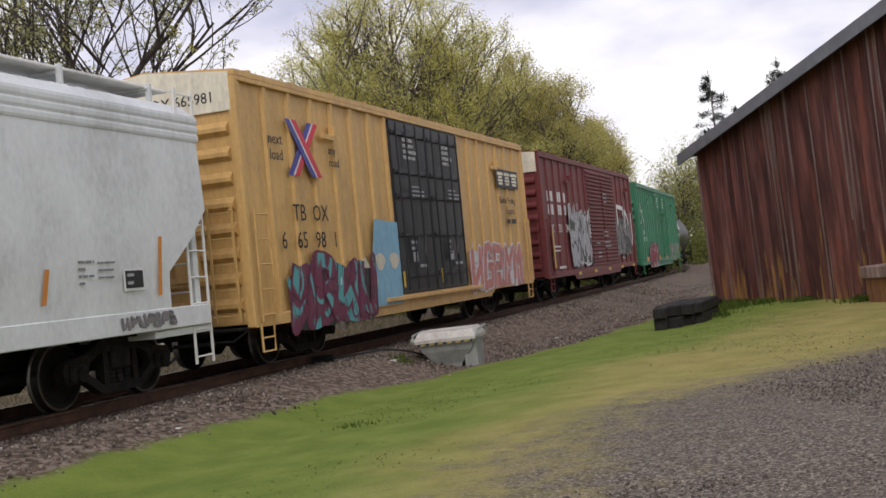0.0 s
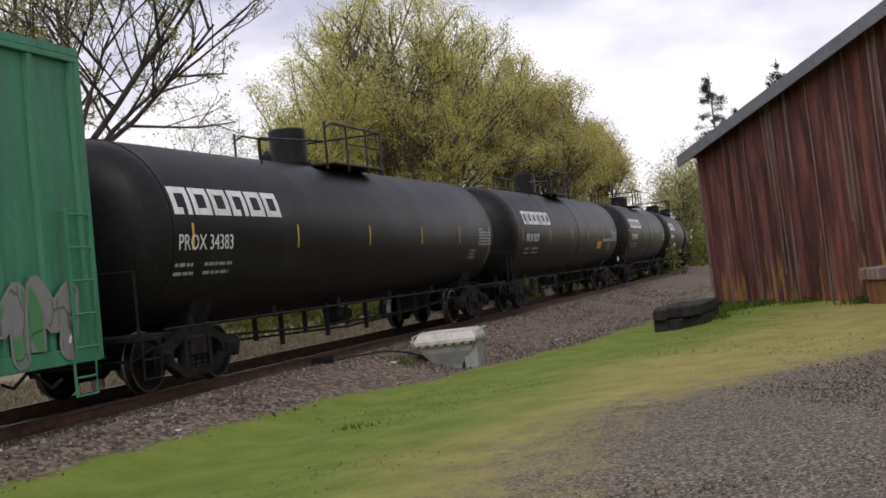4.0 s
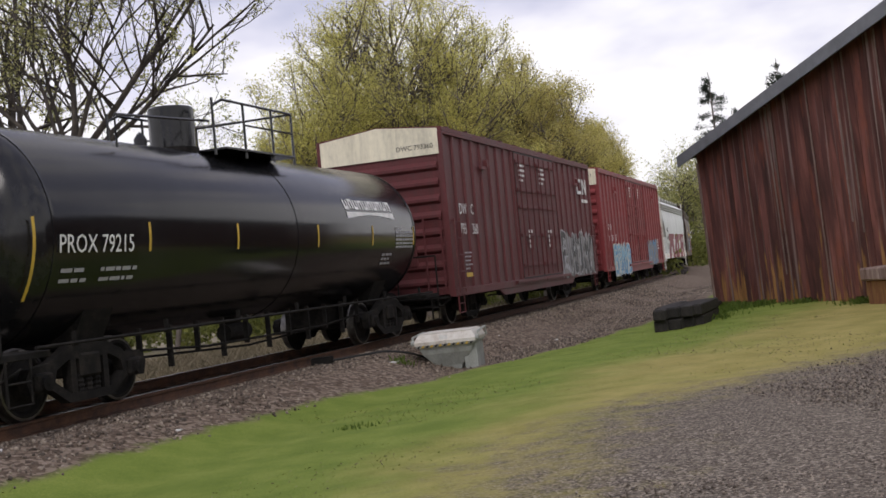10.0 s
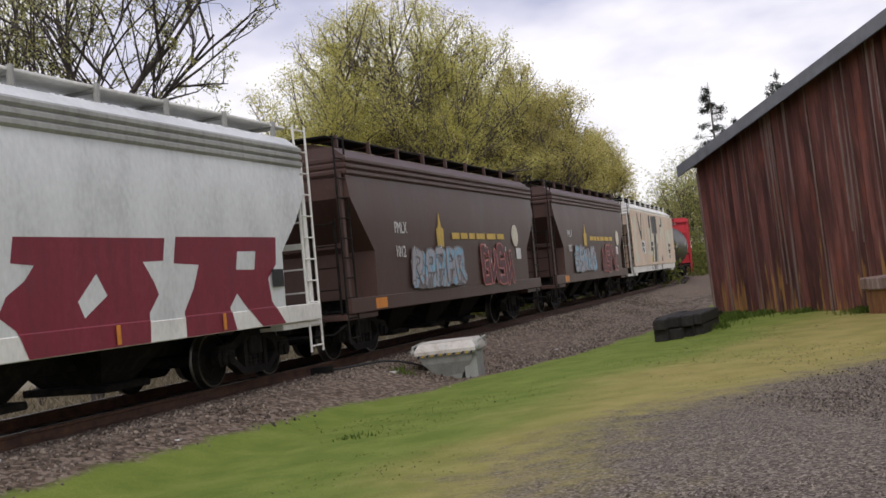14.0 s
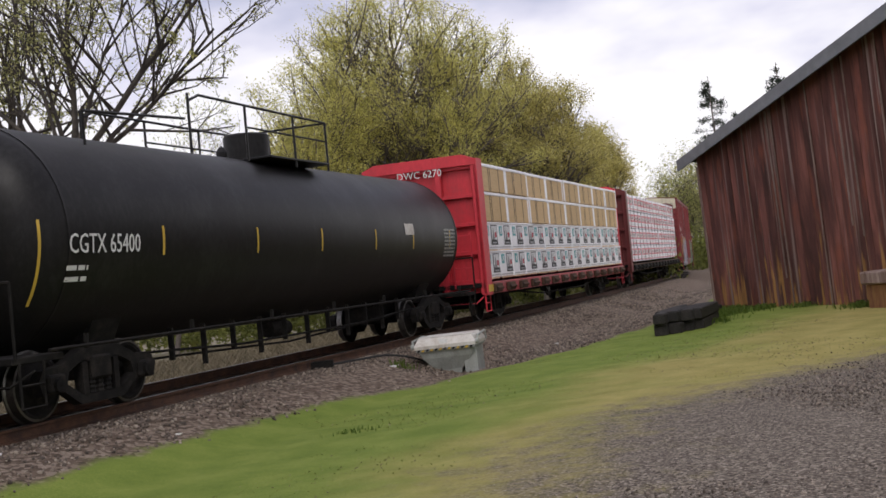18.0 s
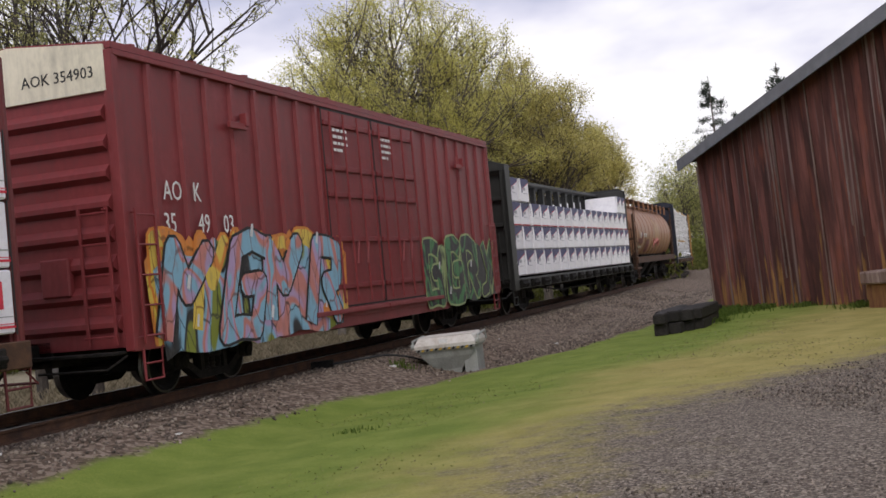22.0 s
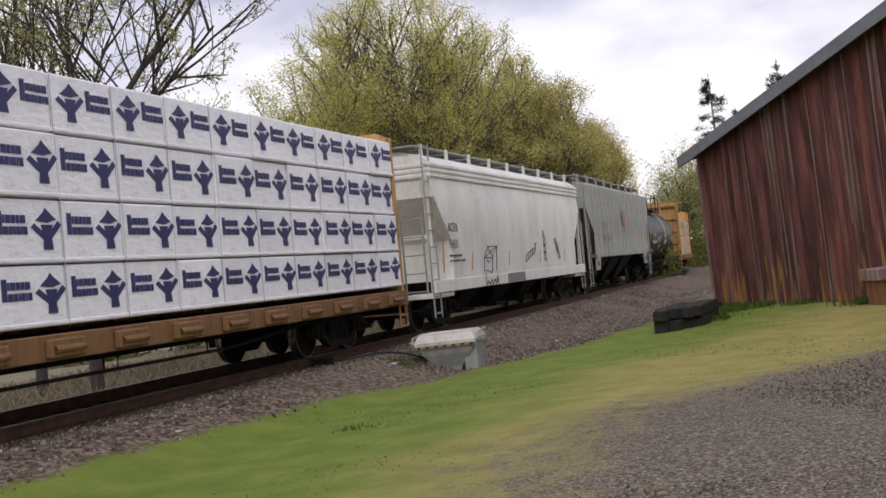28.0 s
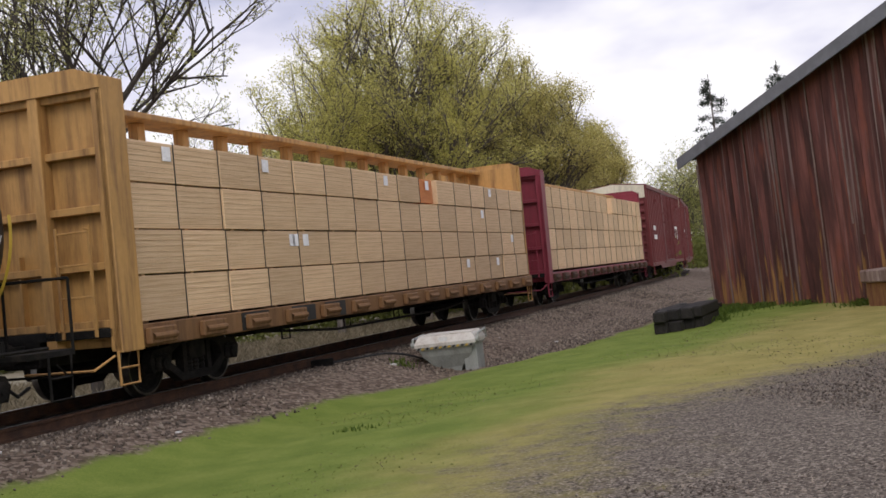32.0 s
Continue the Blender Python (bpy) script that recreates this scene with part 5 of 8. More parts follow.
def ribbon(solid, pts, wide, y):
    """A painted stroke of even width with rounded turns."""
    for k, (a, b) in enumerate(zip(pts, pts[1:])):
        dx, dz = b[0] - a[0], b[1] - a[1]
        n = math.hypot(dx, dz) or 1
        ox, oz = -dz / n * wide / 2, dx / n * wide / 2
        yy = y - 0.0004 * k
        solid.prism([(a[0] + ox, a[1] + oz), (b[0] + ox, b[1] + oz), (b[0] - ox, b[1] - oz), (a[0] - ox, a[1] - oz)], yy, yy - 0.0025, "y")
        solid.prism([(b[0] + wide * 0.5 * math.cos(t), b[1] + wide * 0.5 * math.sin(t)) for t in (k2 * math.pi / 4 + 0.39 for k2 in range(8))], yy - 0.0002, yy - 0.0027, "y")


def graffiti(parent, x0, x1, z0, z1, y, fill, line, back, seed, letters=5, label="sprayed graffiti"):
    """Sprayed letter-like shapes: a jagged painted ground, then outlined strokes letter by letter."""
    rng = random.Random(seed)
    w, h = (x1 - x0) / letters, z1 - z0
    n = letters * 4
    upper = [(x0 + (x1 - x0) * k / n, z1 - h * (0.02 + 0.14 * rng.random() + 0.12 * abs(math.sin(math.pi * k / 4)))) for k in range(n + 1)]
    lower = [(x0 + (x1 - x0) * k / n, z0 + h * 0.07 * rng.random()) for k in range(n + 1)]
    upper[0] = (x0 - w * 0.1, z0 + h * 0.7)
    upper[-1] = (x1 + w * 0.1, z0 + h * 0.72)
    root = None
    if back:
        s = Solid().prism(lower + upper[::-1], y, y - 0.003, "y")
        root = put("graffiti", s, mural((back,) + tuple(fill) + (line, back), seed), parent, label)
    for k in range(letters):
        xc, zc = x0 + (k + 0.5) * w + rng.uniform(-0.08, 0.08) * w, (z0 + z1) / 2 + rng.uniform(-0.04, 0.04) * h
        a, b = w * 0.34, h * 0.36
        lean = rng.uniform(-0.12, 0.16) * w
        at = {"a": (-1, -1), "b": (-1, 0.05), "c": (-0.9, 1), "d": (0.1, 1.05), "e": (1, 0.9), "f": (0.9, 0.05), "g": (1, -1), "h": (0, -1.05), "m": (0.05, 0)}
        way = rng.choice(("abcdefb", "edcbmfgha", "cabhge", "acme", "edcbahgfm", "abcmeg", "cbafeg", "acdefmg", "cmeha"))
        pts = [(xc + at[q][0] * a * rng.uniform(0.85, 1.15) + lean * at[q][1], zc + at[q][1] * b * rng.uniform(0.88, 1.1)) for q in way]
        wide = w * rng.uniform(0.2, 0.29)
        edge, core = Solid(), Solid()
        step = -0.004 - 0.009 * (k % 2)
        ribbon(edge, pts, wide + min(0.09, w * 0.12), y + step)
        ribbon(core, pts, wide, y + step - 0.0055)
        letter = two("graffiti_letter", ((edge, SPRAY[line]), (core, mural(tuple(fill) + tuple(fill[::-1]), seed + k))), root or parent, label if root is None else "")
        if rng.random() < 0.6:
            p = rng.choice(pts)
            shine = Solid()
            ribbon(shine, [(p[0], p[1] + 0.04), (p[0] + w * 0.04, p[1] + h * 0.12)], w * 0.05, y - 0.024)
            put("graffiti_highlight", shine, SPRAY["white"], letter if root is None else root)
    return root


def car(name, label, category, front, rear):
    top = tagged(new(name), label, category, "cars of the freight train")
    L = rear - front
    TRAIN.append((top, (front + rear) / 2, L))
    return top, L


def boxcar(label, front, rear, body, roof=None, door="plug", door_mat=None, high=4.93, sill=1.04, pitch=0.74, cream=True, half_door=2.2, end_mat=None, mid=0.28):
    top, L = car("boxcar", label, "boxcar", front, rear)
    roof, door_mat, end_mat = roof or body, door_mat or body, end_mat or body
    h = L / 2
    put("body", Solid().slab(-h + 0.02, h - 0.02, -1.53, 1.53, sill + 0.1, high - 0.04, 0.01), body, top)
    put("roof", Solid().prism(((-1.6, high - 0.09), (-1.6, high), (0, high + 0.16), (1.6, high), (1.6, high - 0.09), (0, high + 0.02)), -h - 0.02, h + 0.02), roof, top)
    for k in range(11):
        x = -h + 0.5 + (L - 1.0) * k / 10
        shared(("roof_rib", roof.name, high), lambda: put("roof_rib", Solid().prism(((-1.58, high + 0.01), (0, high + 0.17), (1.58, high + 0.01), (1.58, high + 0.04), (0, high + 0.21), (-1.58, high + 0.04)), -0.04, 0.04), roof), top, pose(x, 0, 0))
    for sy in (-1, 1):
        put("top_chord", Solid().slab(-h, h, sy * 1.56 - 0.045, sy * 1.56 + 0.045, high - 0.17, high - 0.095, 0.008), body, top)
        put("side_sill", Solid().slab(-h, h, sy * 1.555 - 0.05, sy * 1.555 + 0.05, sill - 0.06, sill + 0.12, 0.008), body, top)
        put("side_sill_drop", Solid().prism(((-h * 0.55, sill - 0.06), (h * 0.55, sill - 0.06), (h * 0.5, sill - 0.22), (-h * 0.5, sill - 0.22)), sy * 1.54, sy * 1.58, "y"), body, top)
        xs = []
        for s, room in ((-1, h + mid - half_door - 0.2), (1, h - mid - half_door - 0.2)):
            n = max(3, round(room / pitch))
            xs += [mid + s * (half_door + 0.12 + room * k / n) for k in range(n + 1)]
        for x in xs:
            shared(("rib", body.name, high, sill), lambda: put("side_post", Solid().prism(((-0.07, 0), (-0.045, -0.055), (0.045, -0.055), (0.07, 0)), sill + 0.125, high - 0.175, "z"), body), top, pose(x, sy * 1.53, 0, 0, 0, 0 if sy < 0 else 180))
        for k in (0, 1):
            x0, x1 = (mid - half_door, mid - 0.015) if k == 0 else (mid + 0.015, mid + half_door)
            yy = sy * 1.6
            if door == "louver":
                panel = put("door", Solid().slab(x0, x1, min(yy, sy * 1.54), max(yy, sy * 1.54), sill + 0.14, high - 0.2, 0.01), door_mat, top, "sliding door of ribbed steel")
                n = 24
                for j in range(n):
                    z = sill + 0.3 + (high - sill - 0.62) * j / (n - 1)
                    shared(("louver", x1 - x0, door_mat.name), lambda: put("door_rib", Solid().prism(((0, -0.06), (-0.06, -0.02), (-0.06, 0.0), (0, 0.035)), -(x1 - x0) / 2 + 0.1, (x1 - x0) / 2 - 0.1), door_mat), panel, pose((x0 + x1) / 2, yy, z, 0, 0, 0 if sy < 0 else 180))
                continue
            panel = put("door", Solid().slab(x0, x1, min(yy, sy * 1.54), max(yy, sy * 1.54), sill + 0.14, high - 0.2, 0.012), door_mat, top, "plug door with lock bars")
            # Dark strips round each panel paint in the shade lines of its edges
            for x, wide, lo, hi in ((x0 + 0.02, 0.02, sill + 0.13, high - 0.19), (x1 - 0.02, 0.02, sill + 0.13, high - 0.19), ((x0 + x1) / 2, (x1 - x0) / 2, high - 0.215, high - 0.185), ((x0 + x1) / 2, (x1 - x0) / 2, sill + 0.125, sill + 0.155)):
                put("door_gasket", Solid().box(x - wide, x + wide, min(yy, yy + sy * 0.006), max(yy, yy + sy * 0.006), lo, hi), MAT["rubber"], panel)
            for z in (sill + 1.35, sill + 2.15, high - 1.25, high - 0.45, sill + 0.5):
                shared(("door_beam", x1 - x0, door_mat.name), lambda: put("door_beam", Solid().slab(-(x1 - x0) / 2 + 0.04, (x1 - x0) / 2 - 0.04, -0.045, 0.0, -0.045, 0.045, 0.008), door_mat), panel, pose((x0 + x1) / 2, yy, z, 0, 0, 0 if sy < 0 else 180))
            for u in (0.1, 0.36, 0.64, 0.9):
                shared(("lock_bar", high - sill, door_mat.name), lambda: put("lock_bar", Solid().tube([(0, -0.07, sill + 0.2), (0, -0.07, high - 0.26)], 0.022, 6), door_mat), panel, pose(x0 + (x1 - x0) * u, yy, 0, 0, 0, 0 if sy < 0 else 180))
            for u in (0.4, 0.6):
                put("door_crank", Solid().tube([(x0 + (x1 - x0) * u, yy + sy * 0.09, sill + 0.9), (x0 + (x1 - x0) * u + 0.1, yy + sy * 0.1, sill + 1.3)], 0.02, 5), door_mat, panel)
            put("door_track", Solid().slab(x0 - (0.9 if k == 0 else 0), x1 + (0.9 if k else 0), min(yy, sy * 1.68), max(yy, sy * 1.68), sill + 0.02, sill + 0.1, 0.008), body, top)
        for s in (-1, 1):
            put("jack_bracket", Solid().slab(mid + s * (half_door + 2.9) - 0.28, mid + s * (half_door + 2.9) + 0.2, sy * 1.62 - 0.03, sy * 1.62 + 0.03, high - 0.86, high - 0.76, 0.008).slab(mid + s * (half_door + 2.9) + 0.14, mid + s * (half_door + 2.9) + 0.24, sy * 1.62 - 0.06, sy * 1.62 + 0.06, high - 0.8, high - 0.6, 0.008), body, top, "small bracket near the roof")
            ladder(top, s * (h - 0.33), sill + 0.02, sill + 1.75, sy * 1.66, body, 5)
            stirrup(top, s * (h - 0.33), sy * 1.6, sill - 0.02, body)
    for sx in (-1, 1):
        wall = put("end_wall", Solid().slab(min(sx * h, sx * (h - 0.03)), max(sx * h, sx * (h - 0.03)), -1.5, 1.5, sill, high - 0.1, 0.006), end_mat, top)
        put("corner_post", Solid().slab(min(sx * (h - 0.06), sx * (h + 0.04)), max(sx * (h - 0.06), sx * (h + 0.04)), -1.6, -1.46, sill - 0.05, high - 0.1, 0.01), body, top)
        put("corner_post", Solid().slab(min(sx * (h - 0.06), sx * (h + 0.04)), max(sx * (h - 0.06), sx * (h + 0.04)), 1.46, 1.6, sill - 0.05, high - 0.1, 0.01), body, top)
        n = 8
        z1 = high - 0.75
        for k in range(n):
            z = sill + 0.3 + (z1 - sill - 0.45) * k / (n - 1)
            shared(("end_rib", end_mat.name), lambda: put("end_rib", Solid().prism(((0.0, -0.1), (0.085, -0.035), (0.085, 0.03), (0.0, 0.12)), -1.42, 1.42, "y"), end_mat), wall, pose(sx * h, 0, z, 0, 0, 0 if sx > 0 else 180))
        if cream:
            put("end_panel", Solid().prism(((-1.5, high - 0.62), (1.5, high - 0.62), (1.5, high - 0.03), (0, high + 0.14), (-1.5, high - 0.03)), sx * (h - 0.01), sx * (h + 0.045)), MAT["cream"], wall, "cream top panel of the end wall")
        ladder(top, sx * (h + 0.14), sill + 0.05, sill + 1.8, -1.2 * 1, end_mat, 5, 0.42, False)
        put("end_platform", Solid().slab(min(sx * h, sx * (h + 0.3)), max(sx * h, sx * (h + 0.3)), -1.45, 1.45, sill - 0.08, sill - 0.04, 0.006), MAT["iron"], top)
        put("brake_wheel_box", Solid().slab(min(sx * h, sx * (h + 0.12)), max(sx * h, sx * (h + 0.12)), -0.75, -0.3, sill + 0.7, sill + 1.2, 0.02), end_mat, wall)
    put("brake_rod", Solid().tube([(-h * 0.5, -1.1, 0.85), (0, -1.2, 0.78), (h * 0.5, -1.1, 0.85)], 0.02, 5), MAT["iron"], top)
    put("brake_tank", Solid().lathe(((-0.5, 0), (-0.48, 0.2), (0.48, 0.2), (0.5, 0)), "x", 14, (1.4, -0.8, 0.92)), MAT["iron"], top)
    running_gear(top, L, sill)
    return top, L


def tank_car(label, front, rear, skin, radius=1.43, middle=2.5, tape="yellow", band=True, dome=(-0.73, 0.37, 0.7), taped=(-0.42, -0.2, 0.0, 0.18, 0.33, 0.45), walk_x=(-1.3, 1.34), fore=-3.7, gear=1.65, tall=0.44):
    """A tank car; the barrel's ends are domed heads. dome: place, radius and height of the manway; taped: where strips are, in lengths."""
    top, L = car("tank_car", label, "tank car", front, rear)
    h = L / 2
    n = 9
    head = [(-h + 0.75 * (1 - math.cos(a)), radius * math.sin(a)) for a in (math.pi / 2 * k / n for k in range(n + 1))]
    prof = head + [(-p, r) for p, r in head[::-1]]
    put("barrel", Solid().lathe(prof, "x", 48, (0, 0, middle)), skin, top, smooth=True)
    for x in ([0.5] if band else []) + [-h + 0.76, h - 0.76]:
        wide = 0.13 if x == 0.5 else 0.02
        put("barrel_band", Solid().lathe(((x - wide, radius), (x - wide, radius + 0.008), (x + wide, radius + 0.008), (x + wide, radius)), "x", 48, (0, 0, middle)), skin, top, "", None, True)
    base = middle + radius
    xd, rd, hd = dome
    put("manway", Solid().lathe(((base - 0.1, rd), (base + hd - 0.03, rd), (base + hd, rd - 0.03), (base + hd, 0.0)), "z", 24, (xd, 0, 0)), skin, top, "capped manway on top", None, True)
    put("manway_flange", Solid().lathe(((base - 0.08, rd + 0.04), (base + 0.03, rd + 0.04), (base + 0.03, rd)), "z", 24, (xd, 0, 0)), MAT["iron"], top)
    put("valve", Solid().lathe(((base - 0.05, 0.1), (base + 0.12, 0.1), (base + 0.2, 0.05), (base + 0.24, 0.0)), "z", 12, (xd - 0.9, 0, 0)), skin, top)
    a0, a1 = walk_x
    up = min(hd, 0.72) if hd > 0.5 else 0.72
    for sy in (-1, 1):
        deck = put("platform", Solid().slab(a0 if sy > 0 else max(a0, -1.0), a1, sy * 0.75 - 0.27, sy * 0.75 + 0.27, base - 0.09, base - 0.05, 0.01), skin, top, "grating platform beside the manway")
        y = sy * 0.98
        posts = [a0 + (a1 - a0) * q for q in (0.0, 0.36, 0.72, 1.0)]
        rail = Solid()
        for u in posts:
            rail.tube([(u, y, base - 0.2), (u, y, base + up)], 0.024, 5)
        rail.tube([(a0, y, base + up - 0.12), (a0 + 0.3, y, base + up), (a1, y, base + up)], 0.024, 5)
        rail.tube([(posts[1], y, base + up * 0.5), (a1, y, base + up * 0.5)], 0.018, 5)
        put("guard_rail", rail, skin, deck)
    for u in (a1,):
        put("end_rail", Solid().tube([(u, -0.98, base + up), (u, 0.98, base + up)], 0.022, 5), skin, top)
    if fore is not None:
        put("fore_rail", Solid().tube([(fore, -0.9, base - 0.25), (fore, -0.9, base + 0.2), (a0, -0.9, base + 0.34)], 0.022, 5), skin, top)
    for sy in (-1, 1):
        put("side_rail", Solid().tube([(-h + 0.2, sy * 1.5, 1.16), (h - 0.2, sy * 1.5, 1.16)], 0.022, 5), MAT["iron"], top, "thin hand rail along the tank")
        for k in range(7):
            x = -h + 0.9 + (L - 1.8) * k / 6
            shared(("rail_bracket", skin.name), lambda: put("rail_bracket", Solid().box(-0.02, 0.02, -0.03, 0.02, -0.02, 0.16), MAT["iron"]), top, pose(x, sy * 1.46, 1.14, 0, 0, 0 if sy < 0 else 180))
    for k, u in enumerate(taped):
        strip = Solid()
        angles = [(-0.2 + 0.27 * j / 6) for j in range(7)] if abs(u) < tall else [(-0.6 + 0.7 * j / 8) for j in range(9)]
        v = [(u * L + dx, -(radius + d) * math.cos(a), middle + (radius + d) * math.sin(a)) for a in angles for dx in (-0.026, 0.026) for d in (0.006,)]
        f = [(2 * j, 2 * j + 1, 2 * j + 3, 2 * j + 2) for j in range(len(angles) - 1)]
        put("reflective_strip", strip.add(v, f), MAT[tape], top, "faded reflective strip")
    for sx in (-1, 1):
        put("saddle", Solid().prism(((-1.1, middle - 0.86), (1.1, middle - 0.86), (0.8, 1.05), (-0.8, 1.05)), sx * (h - gear - 0.3) - 0.3, sx * (h - gear - 0.3) + 0.3), MAT["iron"], top)
        put("stub_sill", Solid().slab(min(sx * (h - 3.4), sx * (h + 0.2)), max(sx * (h - 3.4), sx * (h + 0.2)), -0.35, 0.35, 0.72, 1.12, 0.03), MAT["iron"], top)
        put("end_platform", Solid().slab(min(sx * (h - 0.5), sx * (h + 0.35)), max(sx * (h - 0.5), sx * (h + 0.35)), -1.45, 1.45, 1.04, 1.12, 0.01), MAT["iron"], top, "end platform with worn pale edge")
        s = Solid()
        for y in (-1.45, 1.45, -0.5, 0.5):
            s.tube([(sx * (h + 0.3), y, 1.1), (sx * (h + 0.3), y, 1.95)], 0.02, 5)
        s.tube([(sx * (h + 0.3), -1.45, 1.95), (sx * (h + 0.3), 1.45, 1.95)], 0.02, 5)
        put("end_rail", s, MAT["iron"], top)
        for y in (-1.45, 1.45):
            stirrup(top, sx * (h + 0.05), y, 1.05, MAT["iron"], 0.5)
    put("outlet", Solid().lathe(((0.78, 0.0), (0.78, 0.16), (middle - radius + 0.06, 0.2)), "z", 12, (0.3, 0, 0)), MAT["iron"], top, "bottom outlet")
    put("brake_pipe", Solid().tube([(-h + 2.6, -0.9, 0.92), (-h * 0.3, -0.92, 0.8), (h * 0.3, -0.92, 0.8), (h - 2.6, -0.9, 0.92)], 0.02, 5), MAT["iron"], top, "brake pipe hung below the tank")
    put("brake_pipe", Solid().tube([(-h + 2.6, -0.5, 0.8), (0, -0.5, 0.66), (h - 2.6, -0.5, 0.8)], 0.02, 5), MAT["iron"], top)
    for k in range(11):
        x = -h * 0.55 + h * 1.1 * k / 10
        shared(("pipe_hanger", k % 2), lambda: put("pipe_hanger", Solid().box(-0.02, 0.02, -0.94, -0.86, 0.6 if k % 2 else 0.74, 1.2), MAT["iron"]), top, pose(x, 0, 0))
    put("brake_cylinder", Solid().lathe(((-0.35, 0), (-0.34, 0.14), (0.34, 0.14), (0.35, 0)), "x", 12, (-0.4, -0.5, 0.92)), MAT["iron"], top)
    running_gear(top, L, 0, gear)
    return top, L, radius, middle


def on_tank(top, text, size, x, up, radius, middle, material, width=1.0):
    """Characters on a tank's near side, up metres above its middle along the curve."""
    a = up / radius
    d = radius + 0.012 + size * size / (8 * radius)
    mid = a + size * 0.35 / radius
    y, z = -d * math.cos(mid), middle + d * math.sin(mid)
    t = math.pi / 2 - mid
    lettering(top, text, size, x, y - size * 0.35 * math.sin(mid), z - size * 0.35 * math.cos(mid), material, "LEFT", (math.degrees(t), 0, 0), width)


def tank_marks(top, L, radius, middle, x, up, blocks, size, material, high=0.4):
    """A maker's name as plain white blocks."""
    for k in range(blocks):
        s = Solid()
        u = x + k * size * 1.08
        for a0, a1, x0, x1 in ((0, 1, 0, 0.24), (0, 1, 0.72, 0.96), (0.76, 1, 0.24, 0.72), (0, 0.24, 0.24, 0.72 if k % 3 else 0.5)):
            v = []
            for q in range(4):
                zz = up + high * (a0 + (a1 - a0) * q / 3)
                a = zz / radius
                for xx in (u + size * x0, u + size * x1):
                    v.append((xx, -(radius + 0.007) * math.cos(a), middle + (radius + 0.007) * math.sin(a)))
            s.add(v, [(2 * q, 2 * q + 1, 2 * q + 3, 2 * q + 2) for q in range(3)])
        put("maker_mark", s, material, top, "white block of the maker's name")


def tank_bars(top, x, up, radius, middle, widths, high, gap, material):
    """Bars that hug the barrel's near side, one line under the other, small ones word by word."""
    s = Solid()
    n = 1 + int(high / 0.1)
    rng = random.Random(int(1000 * (x + 30)))
    for k, w in enumerate(widths):
        z = up - k * (high + gap)
        for a, b in words(w, high, rng) if high < 0.2 else ((0.0, w),):
            v = [(xx, -(radius + 0.008) * math.cos((z + q / n * high) / radius), middle + (radius + 0.008) * math.sin((z + q / n * high) / radius)) for q in range(n + 1) for xx in (x + a, x + a + b)]
            s.add(v, [(2 * q, 2 * q + 1, 2 * q + 3, 2 * q + 2) for q in range(n)])
    put("small_print" if high < 0.2 else "painted_patch", s, material, top, "unreadable small print" if high < 0.2 else "plain painted patch")


HOPPER_SIDE = ((1.13, 1.562), (1.425, 1.562), (1.44, 1.548), (1.75, 1.556), (2.3, 1.565), (2.8, 1.585), (3.3, 1.575), (3.72, 1.52))


def hopper_y(z):
    """Half the width of a smooth-sided hopper at a height."""
    return float(np.interp(z, [p[0] for p in HOPPER_SIDE], [p[1] for p in HOPPER_SIDE]))


def wrap_print(parent, outline, material, off=0.004, name="painted_mark", label=""):
    """A painted shape that follows a smooth hopper's side: outline of (x, z) pairs."""
    bm = bmesh.new()
    bm.faces.new([bm.verts.new((x, 0, z)) for x, z in outline])
    bm.normal_update()
    bmesh.ops.triangulate(bm, faces=bm.faces[:])
    for z, _ in HOPPER_SIDE[1:-1]:
        bmesh.ops.bisect_plane(bm, geom=bm.verts[:] + bm.edges[:] + bm.faces[:], plane_co=(0, 0, z), plane_no=(0, 0, 1))
    for v in bm.verts:
        v.co.y = -hopper_y(v.co.z) - off
    bm.normal_update()
    me = bpy.data.meshes.new(name)
    bm.to_mesh(me)
    bm.free()
    me.materials.append(material)
    ob = new(name, me)
    ob.parent = parent
    return tagged(ob, label)


def shell(profile):
    """Both sides, sloping ends and top of a hopper: rows of (half width, height, half length) from the bottom up."""
    s = Solid()
    v = []
    for y, z, x in profile:
        v += [(-x, -y, z), (x, -y, z), (x, y, z), (-x, y, z)]
    f = [(4 * i + k, 4 * i + (k + 1) % 4, 4 * i + 4 + (k + 1) % 4, 4 * i + 4 + k) for i in range(len(profile) - 1) for k in range(4)]
    n = 4 * (len(profile) - 1)
    return s.add(v, f + [(3, 2, 1, 0), (n, n + 1, n + 2, n + 3)])


